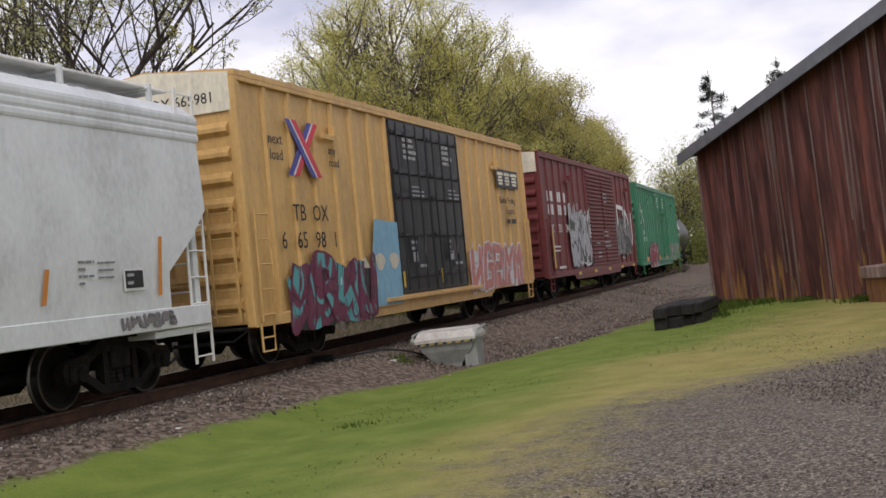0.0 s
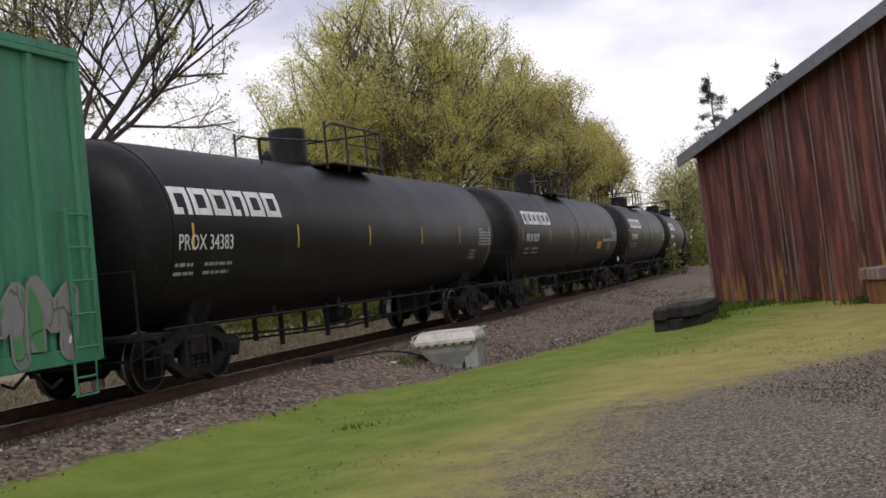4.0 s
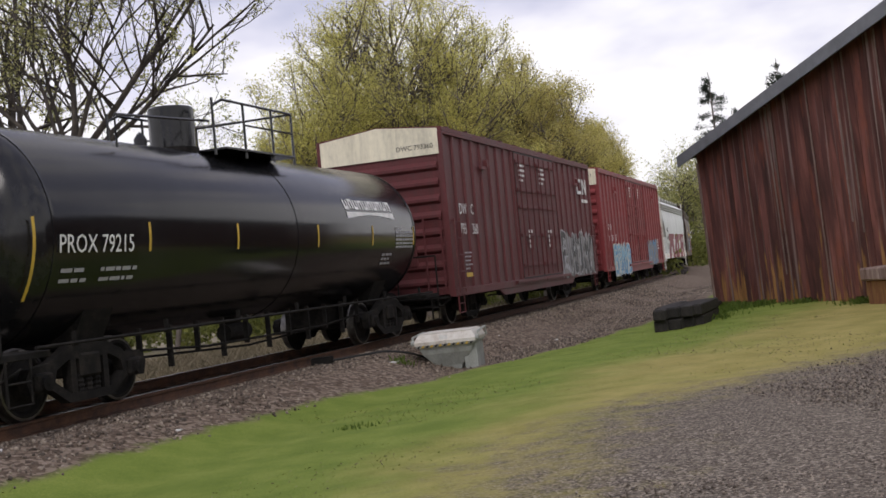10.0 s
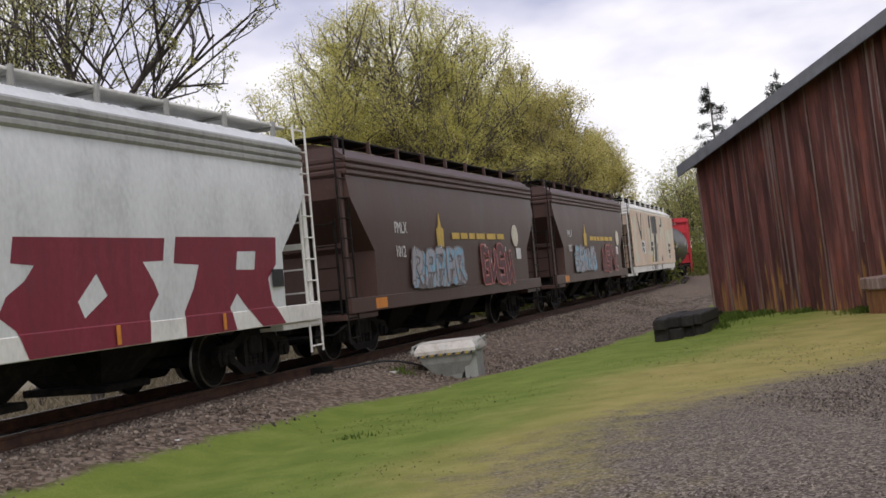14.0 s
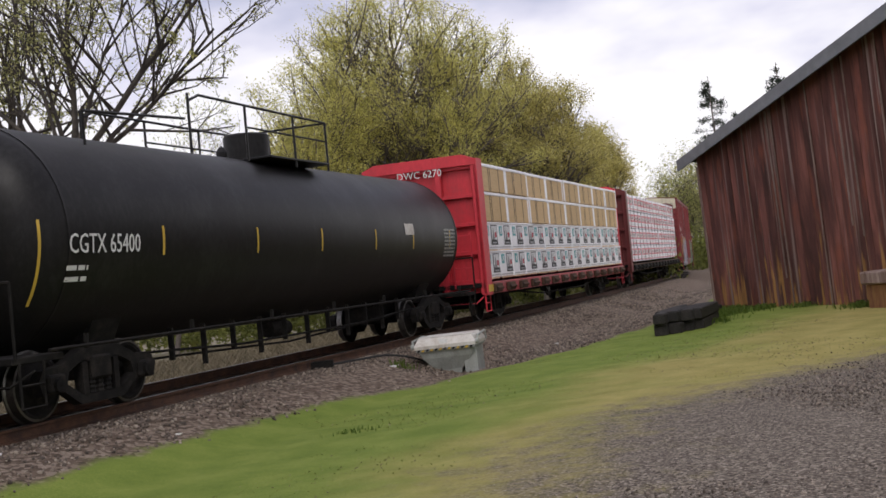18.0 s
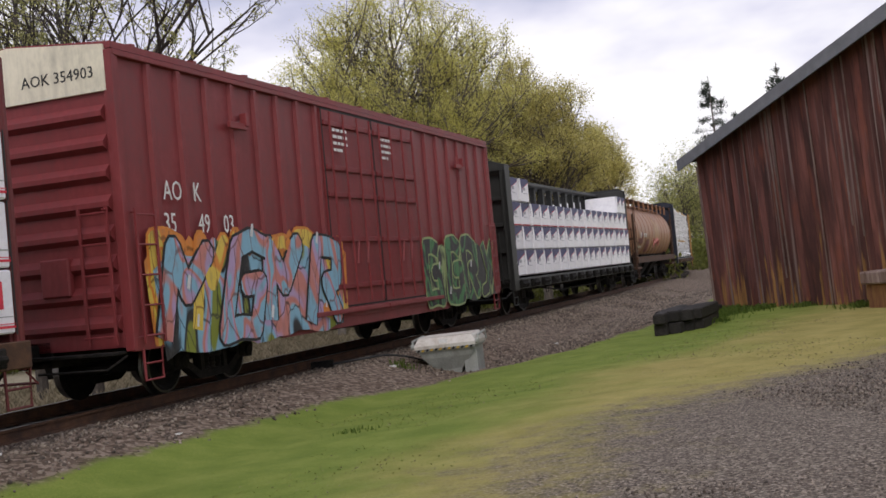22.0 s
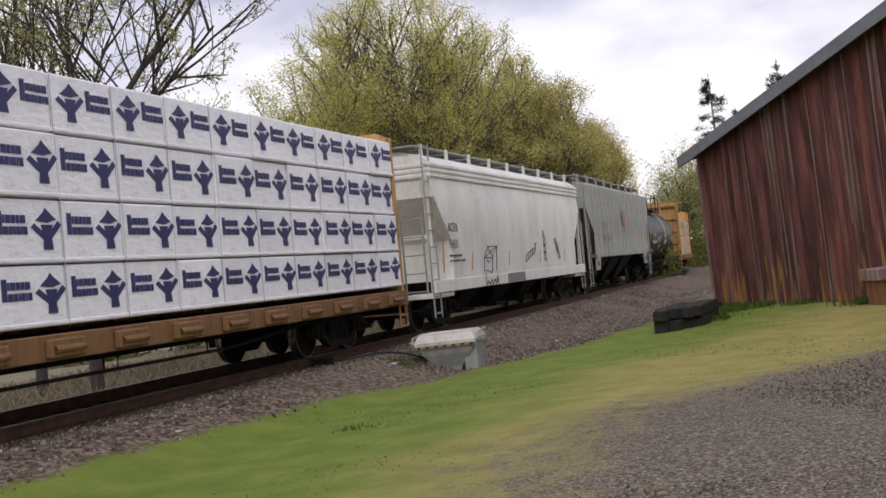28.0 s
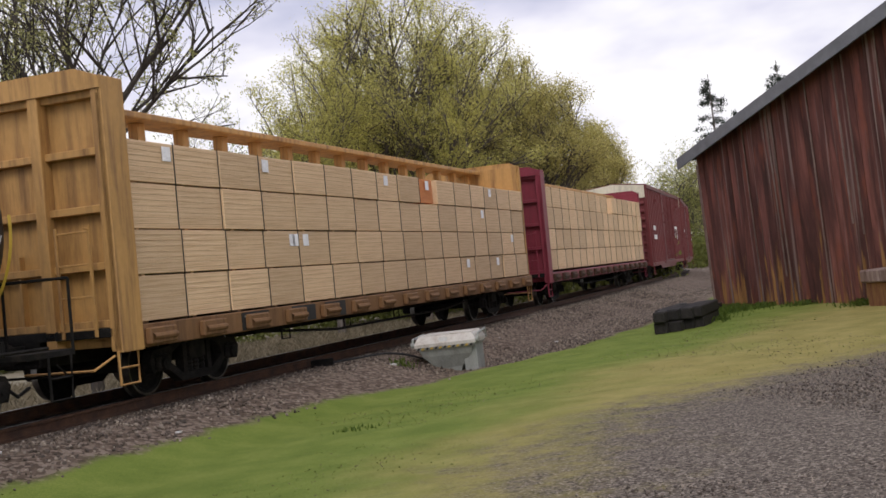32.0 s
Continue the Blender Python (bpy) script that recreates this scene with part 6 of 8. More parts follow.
def hopper(label, front, rear, skin, style="smooth", roof=None, trim=None, sill_mat=None, rail_mat=None, bend=(3.3, 2.3), inset=(0.4, 1.35), bands=True):
    """A covered hopper: smooth curved sides, upright ribbed sides, or a round barrel."""
    top, L = car("covered_hopper", label, "hopper car", front, rear)
    h = L / 2
    roof, trim, rail_mat = roof or skin, trim or skin, rail_mat or skin
    sill_mat = sill_mat or skin
    if style == "cyl":
        body = Solid()
        R, mid, e = 1.5, 2.72, h - 0.6
        body.lathe([(-e, 0.0), (-e + 0.02, 1.3), (-e + 0.25, R), (e - 0.25, R), (e - 0.02, 1.3), (e, 0)], "x", 44, (0, 0, mid))
        put("barrel", body, skin, top, "", None, True)
        for k in range(11):
            x = -e + 0.6 + (2 * e - 1.2) * k / 10
            shared(("barrel_hoop", skin.name), lambda: put("barrel_hoop", Solid().lathe(((-0.045, R), (-0.03, R + 0.02), (0.03, R + 0.02), (0.045, R)), "x", 44, (0, 0, mid)), skin, None, "", None, True), top, pose(x, 0, 0))
        eave = 3.82
    elif style == "ribbed":
        put("body", shell(((1.5, 1.62, h - 3.4), (1.5, 1.64, h - 3.3), (1.5, 3.3, h - 1.3), (1.5, 4.2, h - 0.5), (1.2, 4.36, h - 0.5))), skin, top)
        for sy in (-1, 1):
            put("side_sheet", Solid().prism(((-h + 1.45, 1.62), (h - 1.45, 1.62), (h - 1.42, 2.42), (h - 0.2, 3.42), (h - 0.2, 4.25), (-h + 0.2, 4.25), (-h + 0.2, 3.42), (-h + 1.42, 2.42)), sy * 1.505, sy * 1.55, "y"), skin, top)
        for k in range(15):
            for sy in (-1, 1):
                shared(("hop_rib", skin.name), lambda: put("side_post", Solid().prism(((-0.08, 0), (-0.05, -0.07), (0.05, -0.07), (0.08, 0)), 1.6, 4.22, "z"), skin), top, pose(-h + 1.53 + (L - 3.06) * k / 14, sy * 1.55, 0, 0, 0, 0 if sy < 0 else 180))
        for sx in (-1, 1):
            put("end_panel", Solid().slab(min(sx * (h - 0.2), sx * (h - 0.24)), max(sx * (h - 0.2), sx * (h - 0.24)), -1.5, 1.5, 3.4, 4.25, 0.005), skin, top, "upper end panel")
        eave = 4.25
    else:
        eave = 4.1
        a, b = h - inset[0], h - inset[1]
        put("body", shell(((1.547, 1.4, b), (1.556, 1.75, b), (1.565, bend[1], b), (1.585, bend[1] * 0.5 + bend[0] * 0.5, a * 0.56 + b * 0.44), (1.575, bend[0], a), (1.52, 3.72, a))), skin, top, "", None, True)
        for k, z in enumerate((3.72, 3.84, 3.96)):
            put("roof_band", shell(((1.53, z, a + 0.03), (1.57 if bands else 1.54, z + 0.035, a + 0.05), (1.57 if bands else 1.54, z + 0.085, a + 0.05), (1.53, z + 0.118, a + 0.03))), trim, top, "ridged band below the roof")
        put("roof", shell(((1.53, 4.08, a + 0.03), (1.3, 4.26, a), (0.8, 4.38, a - 0.05), (0.3, 4.42, a - 0.1))), roof, top)
    if style != "smooth":
        put("roof", shell(((1.5 if style == "ribbed" else 0.9, eave, h - 0.95), (1.3 if style == "ribbed" else 0.8, eave + 0.14, h - 0.95), (0.6, eave + 0.24, h - 1.0))), roof, top)
    # running boards on stands along the roof
    for sy in (-1, 1):
        put("running_board", Solid().slab(-h + 0.55, h - 0.55, sy * 0.95 - 0.28, sy * 0.95 + 0.28, eave + 0.36, eave + 0.4, 0.01), rail_mat, top, "grating walkway along the roof edge")
        for k in range(9):
            x = -h + 0.7 + (L - 1.4) * k / 8
            shared(("stand", trim.name), lambda: put("walkway_stand", Solid().slab(-0.025, 0.025, -0.05, 0.03, -0.02, 0.42, 0.005).slab(-0.025, 0.025, 0.0, 0.5, 0.3, 0.34, 0.005), trim), top, pose(x, sy * 1.24, eave, 0, 0, 0 if sy < 0 else 180))
    for sx in (-1, 1):
        put("cross_walk", Solid().slab(min(sx * (h - 0.75), sx * (h - 0.25)), max(sx * (h - 0.75), sx * (h - 0.25)), -1.25, 1.25, eave + 0.34, eave + 0.38, 0.01), rail_mat, top)
        for y in (-1.44, 1.44) if style != "ribbed" else ():
            put("end_post", Solid().slab(min(sx * (h - 0.2), sx * (h - 0.32)), max(sx * (h - 0.2), sx * (h - 0.32)), y - 0.05, y + 0.05, 1.1, eave - 0.3, 0.01), sill_mat, top)
        put("end_beam", Solid().slab(min(sx * (h - 0.2), sx * (h - 0.28)), max(sx * (h - 0.2), sx * (h - 0.28)), -1.39, 1.39, 2.35, 2.45, 0.01), MAT["iron"] if style == "ribbed" else sill_mat, top)
        low_ladder = style == "ribbed"
        for y in (-1.5, 1.5):
            ladder(top, sx * (h - (0.42 if low_ladder else 0.25)), 0.6, 3.12 if low_ladder else eave + 0.36, y, rail_mat, None, 0.44)
            if low_ladder:
                put("corner_angle", Solid().slab(min(sx * (h - 0.2), sx * (h - 0.27)), max(sx * (h - 0.2), sx * (h - 0.27)), y - 0.03, y + 0.03, 1.2, 3.5, 0.006), rail_mat, top)
                put("end_sill", Solid().slab(min(sx * (h - 1.44), sx * (h - 0.3)), max(sx * (h - 1.44), sx * (h - 0.3)), y - 0.04, y + 0.04, 1.6, 1.72, 0.01), MAT["beam_rusty"], top, "worn orange-stained end sill")
                put("bolster_web", Solid().prism(((sx * (h - 2.25), 1.62), (sx * (h - 2.0), 1.14), (sx * (h - 1.45), 1.14), (sx * (h - 1.45), 1.62)), y - 0.03, y + 0.03, "y"), skin, top)
                put("bolster_web_hole", Solid().lathe(((-0.038, 0.0), (-0.038, 0.1), (0.038, 0.1), (0.038, 0.0)), "y", 14, (sx * (h - 1.72), y, 1.38)), MAT["iron"], top)
        ladder(top, sx * (h - 0.1), 1.1, 2.9, -1.1, rail_mat, None, 0.5, False)
        put("end_platform", Solid().slab(min(sx * (h - 1.4), sx * h), max(sx * (h - 1.4), sx * h), -1.5, 1.5, 1.03, 1.13, 0.01), MAT["iron"] if style == "ribbed" else sill_mat, top)
        put("bolster_plate", Solid().prism(((-1.4, 1.1), (1.4, 1.1), (1.0, 2.3), (-1.0, 2.3)), sx * (h - 1.7) - 0.05, sx * (h - 1.7) + 0.05), MAT["iron"], top)
    for sy in (-1, 1) if style != "ribbed" else ():
        put("side_sill", Solid().slab(-h + 0.1, h - 0.1, sy * 1.5 - 0.06, sy * 1.5 + 0.06, 1.3 if style == "cyl" else 1.14, 1.58 if style == "cyl" else 1.42, 0.012), sill_mat, top, "deep side sill plate")
    for k in (-1, 0, 1):
        w = (L - 6.4) / 3
        x = k * w
        put("outlet_hopper", Solid().add([(x - w / 2, -1.27, 1.68), (x + w / 2, -1.27, 1.68), (x + w / 2, 1.27, 1.68), (x - w / 2, 1.27, 1.68), (x - 0.35, -0.5, 0.62), (x + 0.35, -0.5, 0.62), (x + 0.35, 0.5, 0.62), (x - 0.35, 0.5, 0.62)],
                                         ((0, 1, 5, 4), (1, 2, 6, 5), (2, 3, 7, 6), (3, 0, 4, 7), (4, 5, 6, 7), (0, 1, 2, 3))), MAT["iron"], top, "dark discharge hopper")
        put("gate", Solid().slab(x - 0.5, x + 0.5, -0.7, 0.7, 0.52, 0.62, 0.02), MAT["iron"], top)
    running_gear(top, L, 1.1, 1.4 if style == "ribbed" else 1.6)
    return top, L


def center_beam(label, front, rear, skin, post=None, high=4.45, open_top=True, beam_mat=None, pad=None, sill_mat=None):
    """A flat car with tall end bulkheads and a centre beam that carries the loads' straps."""
    top, L = car("centerbeam_flatcar", label, "flatcar", front, rear)
    h = L / 2
    beam_mat = beam_mat or skin
    put("deck", Solid().slab(-h, h, -1.45, 1.45, 1.18, 1.3, 0.01), MAT["iron"], top)
    for sy in (-1, 1):
        put("side_sill", Solid().slab(-h, h, sy * 1.5 - 0.05, sy * 1.5 + 0.05, 1.0, 1.3, 0.012), sill_mat or skin, top)
        n = 15
        for k in range(n):
            x = -h + 0.8 + (L - 1.6) * k / (n - 1)
            shared(("winch", skin.name), lambda: put("strap_winch", Solid().slab(-0.3, 0.3, -0.1, 0.0, -0.12, 0.1, 0.02).lathe(((-0.26, 0.045), (0.26, 0.045)), "x", 8, (0, -0.1, -0.02)), pad or MAT["rust"], None, "strap winch plate"), top, pose(x, sy * 1.55, 1.15, 0, 0, 0 if sy < 0 else 180))
    for sx in (-1, 1):
        a, b, deep = (-h + 0.2, -h + 0.29, 0.2) if sx < 0 else (h - 0.12, h - 0.17, 0.07)
        plate = put("bulkhead", Solid().slab(min(a, b), max(a, b), -1.42, 1.42, 1.05, high, 0.01), skin, top, "tall ribbed end bulkhead")
        edge_y = 1.48 if sx < 0 else 1.4
        for y in (-edge_y, -0.5, 0.5, edge_y):
            put("bulkhead_post", Solid().slab(min(a, a + sx * deep), max(a, a + sx * deep), y - 0.08, y + 0.08, 1.0, high, 0.012), skin, plate)
        for k in range(5):
            z = 1.35 + (high - 1.55) * k / 4
            put("bulkhead_rib", Solid().slab(min(a, a + sx * 0.12), max(a, a + sx * 0.12), -1.42, 1.42, z - 0.05, z + 0.05, 0.01), skin, plate)
        e0, e1 = (-h + 0.46, -h) if sx < 0 else (h - 0.08, h - 0.01)
        for y in (-edge_y - 0.04, edge_y + 0.04):
            put("bulkhead_side", Solid().slab(min(e0, e1), max(e0, e1), y - 0.05, y + 0.05, 0.98, high, 0.012), skin, plate, "broad side flange of the bulkhead")
        put("bulkhead_cap", Solid().prism(((-edge_y - 0.08, high - 0.16), (-edge_y - 0.08, high - 0.02), (-1.2, high + 0.12), (1.2, high + 0.12), (edge_y + 0.08, high - 0.02), (edge_y + 0.08, high - 0.16)), min(a, a + sx * (deep + 0.02)), max(a, a + sx * (deep + 0.02))), skin, plate)
        ladder(top, sx * (h + 0.06), 1.2, 2.6, -1.0, skin, 4, 0.5, False)
        for y in (-1.5, 1.5):
            stirrup(top, sx * (h - 0.2), y, 1.0, skin)
    put("top_beam", Solid().slab(-h + 0.05, h - 0.05, -0.34, 0.34, high - 0.13, high - 0.03, 0.015), beam_mat, top, "broad top chord of the centre beam")
    n = 16
    for k in range(n):
        x = -h + 0.5 + (L - 1.0) * k / (n - 1)
        shared(("beam_post", beam_mat.name, high), lambda: put("beam_post", Solid().slab(-0.1, 0.1, -0.09, 0.09, 1.3, high - 0.13, 0.01), beam_mat), top, pose(x, 0, 0))
    put("beam_web", Solid().box(-h + 0.1, h - 0.1, -0.02, 0.02, 1.3, 2.3), beam_mat, top)
    put("brake_rod", Solid().tube([(-h * 0.6, -1.2, 0.95), (-h * 0.3, -1.25, 0.76), (h * 0.3, -1.25, 0.76), (h * 0.6, -1.2, 0.95)], 0.025, 5), MAT["iron"], top)
    for k in range(5):
        shared(("hanger", 1), lambda: put("hanger", Solid().tube([(-0.14, 0, 0.4), (-0.14, 0, 0), (0.14, 0, 0), (0.14, 0, 0.4)], 0.016, 4), MAT["iron"]), top, pose(-h * 0.5 + h * 0.25 * k, -1.25, 0.76))
    put("fish_belly", Solid().prism(((-h * 0.72, 1.1), (h * 0.72, 1.1), (h * 0.5, 0.84), (-h * 0.5, 0.84)), -0.25, 0.25, "y"), MAT["iron"], top)
    running_gear(top, L, 1.12, 2.4, skin)
    return top, L


def load(top, L, rows, columns, mats, decorate=None, skip=(), margin=0.46, seed=1, name="pack", wide=1.3, strap=True):
    """Packs stacked on both sides of the beam: rows of (bottom, top) heights, columns a row; decorate(pack, width, height, row) adds print."""
    rng = random.Random(seed)
    h = L / 2
    w = (L - margin - 0.12) / columns
    for r, (z0, z1) in enumerate(rows):
        for c in range(columns):
            for sy in (-1, 1):
                if (r, c) in skip:
                    continue
                if sy > 0 and (c % 2):
                    continue
                ww = w if sy < 0 else 2 * w if c + 1 < columns else w
                x = -h + margin + c * w
                jog = rng.uniform(-0.03, 0.02)

                def make():
                    return put(name, Solid().slab(0.003 if "lumber" in mats[r].name else 0.008, ww - (0.003 if "lumber" in mats[r].name else 0.008), -wide / 2, wide / 2, 0.012, z1 - z0 - 0.012, 0.006 if "lumber" in mats[r].name else 0.02), mats[r])
                p = shared((name, mats[r].name, round(ww, 3), round(z1 - z0, 3)), make, top, pose(x, sy * 0.82 + jog, z0))
                if sy < 0 and decorate and not p.children:
                    decorate(p, ww, z1 - z0, r, c, rng)


# ---- the consist, from the head of the train ----
SIDE = -1.536


def cars_one():
    """Grey hopper and the three boxcars behind it."""
    top, L = hopper("pale grey covered hopper with smooth curved sides", -20.4, -4.0, MAT["hopper_grey"], "smooth", rail_mat=MAT["hopper_white"], bend=(2.75, 1.9), inset=(0.04, 1.05), bands=False)
    h = L / 2
    bars(top, 5.23, 2.09, -1.585, (0.3, 0.12, 0.28, 0.1), 0.04, 0.045, SPRAY["grey"])
    bars(top, 5.6, 2.07, -1.585, (0.34, 0.3, 0.3), 0.03, 0.06, SPRAY["grey"])
    put("number_panel", Solid().box(6.09, 6.52, -1.592, -1.588, 1.69, 1.97), MAT["white"], top)
    flat_print(top, ((6.12, 1.72), (6.49, 1.72), (6.49, 1.94), (6.12, 1.94)), -1.594, MAT["black_ink"])
    bars(top, 6.15, 1.91, -1.6, (0.14, 0.12), 0.05, 0.05, SPRAY["silver"])
    for x, z in ((4.54, 2.0), (6.82, 2.37)):
        flat_print(top, ((x, 1.6), (x + 0.07, 1.6), (x + 0.17, z), (x + 0.1, z)), -1.588, MAT["orange"], "reflective_strip")
    graffiti(top, 6.0, 7.2, 1.2, 1.38, -1.565, ("grey",), "grey", None, 40, 7, "thin grey scribble on the sill")
    # golden yellow boxcar
    top, L = boxcar("golden yellow boxcar with black plug doors and graffiti", -2.9, 12.88, MAT["tbox"], None, "plug", MAT["door_black"], 4.93, 1.03, 0.79, True, 2.05, None, 0.1)
    h = L / 2
    for a in (-1, 1):
        for mm, lo, hi, off in (("blue_ink", -0.2, -0.03, 0.0), ("white", -0.05, 0.05, -0.002), ("red_ink", 0.03, 0.2, 0.0)):
            y = SIDE - 0.064 - off - (0.012 if a > 0 else 0)
            s = Solid().prism(((-0.42 + lo, a * 0.47), (-0.42 + hi, a * 0.47), (0.42 + hi, -a * 0.47), (0.42 + lo, -a * 0.47)), y, y - 0.004, "y")
            put("emblem", s, MAT[mm], top, "crossed red, white and blue stripes", pose(-5.82, 0, 3.84))
    for text, size, x, z in (("next", 0.26, 0.86, 3.86), ("load", 0.26, 0.88, 3.6), ("any", 0.22, 3.03, 3.82), ("road", 0.22, 3.03, 3.6), ("TB", 0.4, 1.5, 2.62), ("OX", 0.4, 2.2, 2.62), ("6", 0.4, 1.02, 2.16), ("65", 0.4, 1.56, 2.16), ("98", 0.4, 2.24, 2.16), ("1", 0.4, 2.92, 2.16)):
        lettering(top, text, size, -h + x, SIDE - 0.066, z, MAT["black_ink"])
    flat_print(top, ((5.2, 3.6), (7.2, 3.62), (7.22, 4.1), (5.22, 4.12)), SIDE - 0.064, MAT["black_ink"], "maker_mark", "black maker's mark as a plain block")
    for x, wide in ((5.3, 0.52), (5.92, 0.52), (6.54, 0.58)):
        block = Solid()
        for k, (a, b) in enumerate(((0.0, 1.0), (0.18, 0.82), (0.1, 0.9), (0.18, 0.82))):
            block.box(x + wide * a, x + wide * b, SIDE - 0.072, SIDE - 0.068, 3.95 - k * 0.085, 4.03 - k * 0.085 - (0.0 if k == 0 else 0.02))
        put("maker_mark", block, MAT["cream"], top, "white striped block of the maker's mark")
    lettering(top, "Railcar Pooling", 0.25, 5.33, SIDE - 0.066, 3.2, MAT["black_ink"], width=0.98)
    lettering(top, "Experts", 0.25, 5.88, SIDE - 0.066, 2.92, MAT["black_ink"], width=0.98)
    bars(top, 5.88, 2.8, SIDE - 0.062, (0.85,), 0.16, 0.1, MAT["black_ink"])
    for x in (-1.7, 0.55):
        [lettering(top, words, 0.105, x + 0.32, -1.65, 4.32 - 0.125 * k, MAT["white"]) for k, words in enumerate(("CLOSE AND", "LOCK BOTH", "DOORS BEFORE", "MOVING CAR"))]
        bars(top, x + 0.6, 3.4, -1.662, (0.5, 0.7, 0.7), 0.05, 0.04, SPRAY["silver"])
        bars(top, x + 0.3, 2.25, -1.662, (0.3, 0.2), 0.08, 0.05, SPRAY["silver"])
        flat_print(top, ((x + 0.35, 1.8), (x + 0.6, 1.8), (x + 0.6, 2.0), (x + 0.35, 2.0)), -1.66, SPRAY["silver"], "notice", "small pale notice on the door")
        bars(top, x + 0.7, 1.75, -1.662, (0.45,), 0.08, 0.05, SPRAY["silver"])
        flat_print(top, ((x - 0.3, 1.3), (x - 0.2, 1.3), (x - 0.2, 1.62), (x - 0.3, 1.62)), -1.66, MAT["yellow"], "reflective_strip")
    flat_print(top, ((-3.3, 1.0), (-1.97, 1.0), (-1.97, 2.62), (-3.1, 2.68), (-3.3, 2.1)), -1.606, SPRAY["sky"], "sprayed_patch", "pale blue sprayed patch")
    graffiti(top, -6.75, -3.3, 0.78, 2.06, -1.612, ("plum", "teal", "plum"), "plum", "black", 2, 4)
    flat_print(top, ((-4.26, 1.25), (-3.3, 1.15), (-3.2, 1.5), (-3.7, 1.95), (-4.1, 1.8)), -1.6095, SPRAY["cream"], "sprayed_patch", "cream sprayed patch")
    for a in (-3.0, -2.3):
        flat_print(top, [(a + 0.26 * math.cos(q) * (1 if q < 3.2 else 0.7), 1.85 + 0.17 * math.sin(q * 1.0)) for q in (k * 0.57 for k in range(11))], -1.612, SPRAY["cream"], "sprayed_patch", "cream sprayed dab")
    graffiti(top, 2.4, 6.9, 0.95, 2.2, -1.612, ("pink", "pink"), "white", "white", 3, 5)
    lettering(top, "TBOX 665981", 0.24, -h - 0.05, 0.2, 4.46, MAT["black_ink"], "LEFT", (90, 0, -90), 1.0)
    # maroon boxcar with louvred doors
    top, L = boxcar("maroon boxcar with ribbed sliding doors and silver graffiti", 14.71, 30.16, MAT["maroon"], None, "louver", MAT["maroon"], 4.9, 1.06, 0.93, True, 2.46, None, 1.13)
    h = L / 2
    for words, z in ((("CAN", "ADI", "AN"), 3.4), (("NAT", "ION", "AL"), 2.98)):
        for text, x in zip(words, (0.8, 1.85, 2.76)):
            s = Solid()
            for k, ch in enumerate(text):
                s.box(-h + x + k * 0.25, -h + x + k * 0.25 + 0.19, SIDE - 0.012, SIDE - 0.008, z, z + 0.32)
            put("owner_mark", s, MAT["white"], top, "owner's name as white blocks")
    for text, x, z in (("IC", 0.88, 2.42), ("533", 1.76, 2.42), ("244", 2.75, 2.42)):
        lettering(top, text, 0.36, -h + x, SIDE - 0.066, z, MAT["white"], width=0.85)
    bars(top, -h + 0.9, 2.0, SIDE - 0.064, (0.9, 0.8), 0.07, 0.06, MAT["white"])
    bars(top, -h + 1.4, 1.35, SIDE - 0.064, (0.9,), 0.1, 0.06, MAT["white"])
    graffiti(top, -4.4, -1.2, 1.2, 3.5, -1.605, ("silver", "black", "silver"), "white", "silver", 5, 3)
    graffiti(top, 3.6, 6.7, 1.45, 3.1, -1.605, ("black", "grey"), "black", "grey", 6, 4)
    for pts in (((3.95, 2.7), (3.98, 3.45), (5.2, 3.4), (5.22, 3.1)), ((5.5, 2.6), (5.62, 3.3), (6.05, 3.1), (6.3, 2.8)), ((6.95, 3.25), (7.0, 2.2), (6.8, 1.95))):
        band = Solid()
        ribbon(band, pts, 0.17, -1.64)
        put("sprayed_stroke", band, SPRAY["white"], top, "fat white sprayed stroke")
    flat_print(top, ((-h + 0.75, 1.3), (-h + 0.95, 1.3), (-h + 0.95, 2.5), (-h + 0.75, 2.5)), -1.61, MAT["yellow"], "reflective_strip")
    for k in range(5):
        x = -h + 4.0 + k * 2.6
        flat_print(top, ((x, 0.98), (x + 0.4, 0.98), (x + 0.4, 1.08), (x, 1.08)), -1.607, MAT["yellow"], "reflective_strip")
    for x, z, ws in ((0.87, 2.47, (0.8, 0.8)), (0.85, 2.08, (1.1, 1.2)), (1.3, 3.9, (0.6, 0.6, 0.5)), (-0.6, 2.05, (0.6,)), (-0.5, 1.7, (0.6, 0.6))):
        bars(top, x, z, -1.664, ws, 0.075, 0.075, SPRAY["silver"])
    flat_print(top, ((4.55, 1.37), (4.93, 1.37), (4.93, 1.7), (4.55, 1.7)), -1.607, MAT["white"], "number_panel")
    flat_print(top, ((4.58, 1.4), (4.9, 1.4), (4.9, 1.67), (4.58, 1.67)), -1.611, MAT["black_ink"], "number_panel")
    lettering(top, "IC 533244", 0.24, -h - 0.05, 0.0, 4.46, MAT["black_ink"], "LEFT", (90, 0, -90), 1.0)
    # green boxcar
    top, L = boxcar("green boxcar with plug doors, rust and graffiti", 31.75, 47.72, MAT["green"], None, "plug", MAT["green"], 4.66, 0.98, 0.74, False)
    h = L / 2
    for text, x, z in (("LW", 1.03, 2.33), ("50", 1.06, 2.0), ("155", 1.72, 2.0)):
        lettering(top, text, 0.3, -h + x, SIDE - 0.066, z, MAT["white"], width=0.85)
    for x in (-1.6, 0.5):
        bars(top, x, 4.2, -1.66, (0.7, 0.6, 0.7, 0.5), 0.09, 0.05, MAT["white"])
    bars(top, -h + 2.6, 1.6, SIDE - 0.064, (0.5, 0.4), 0.08, 0.05, MAT["white"])
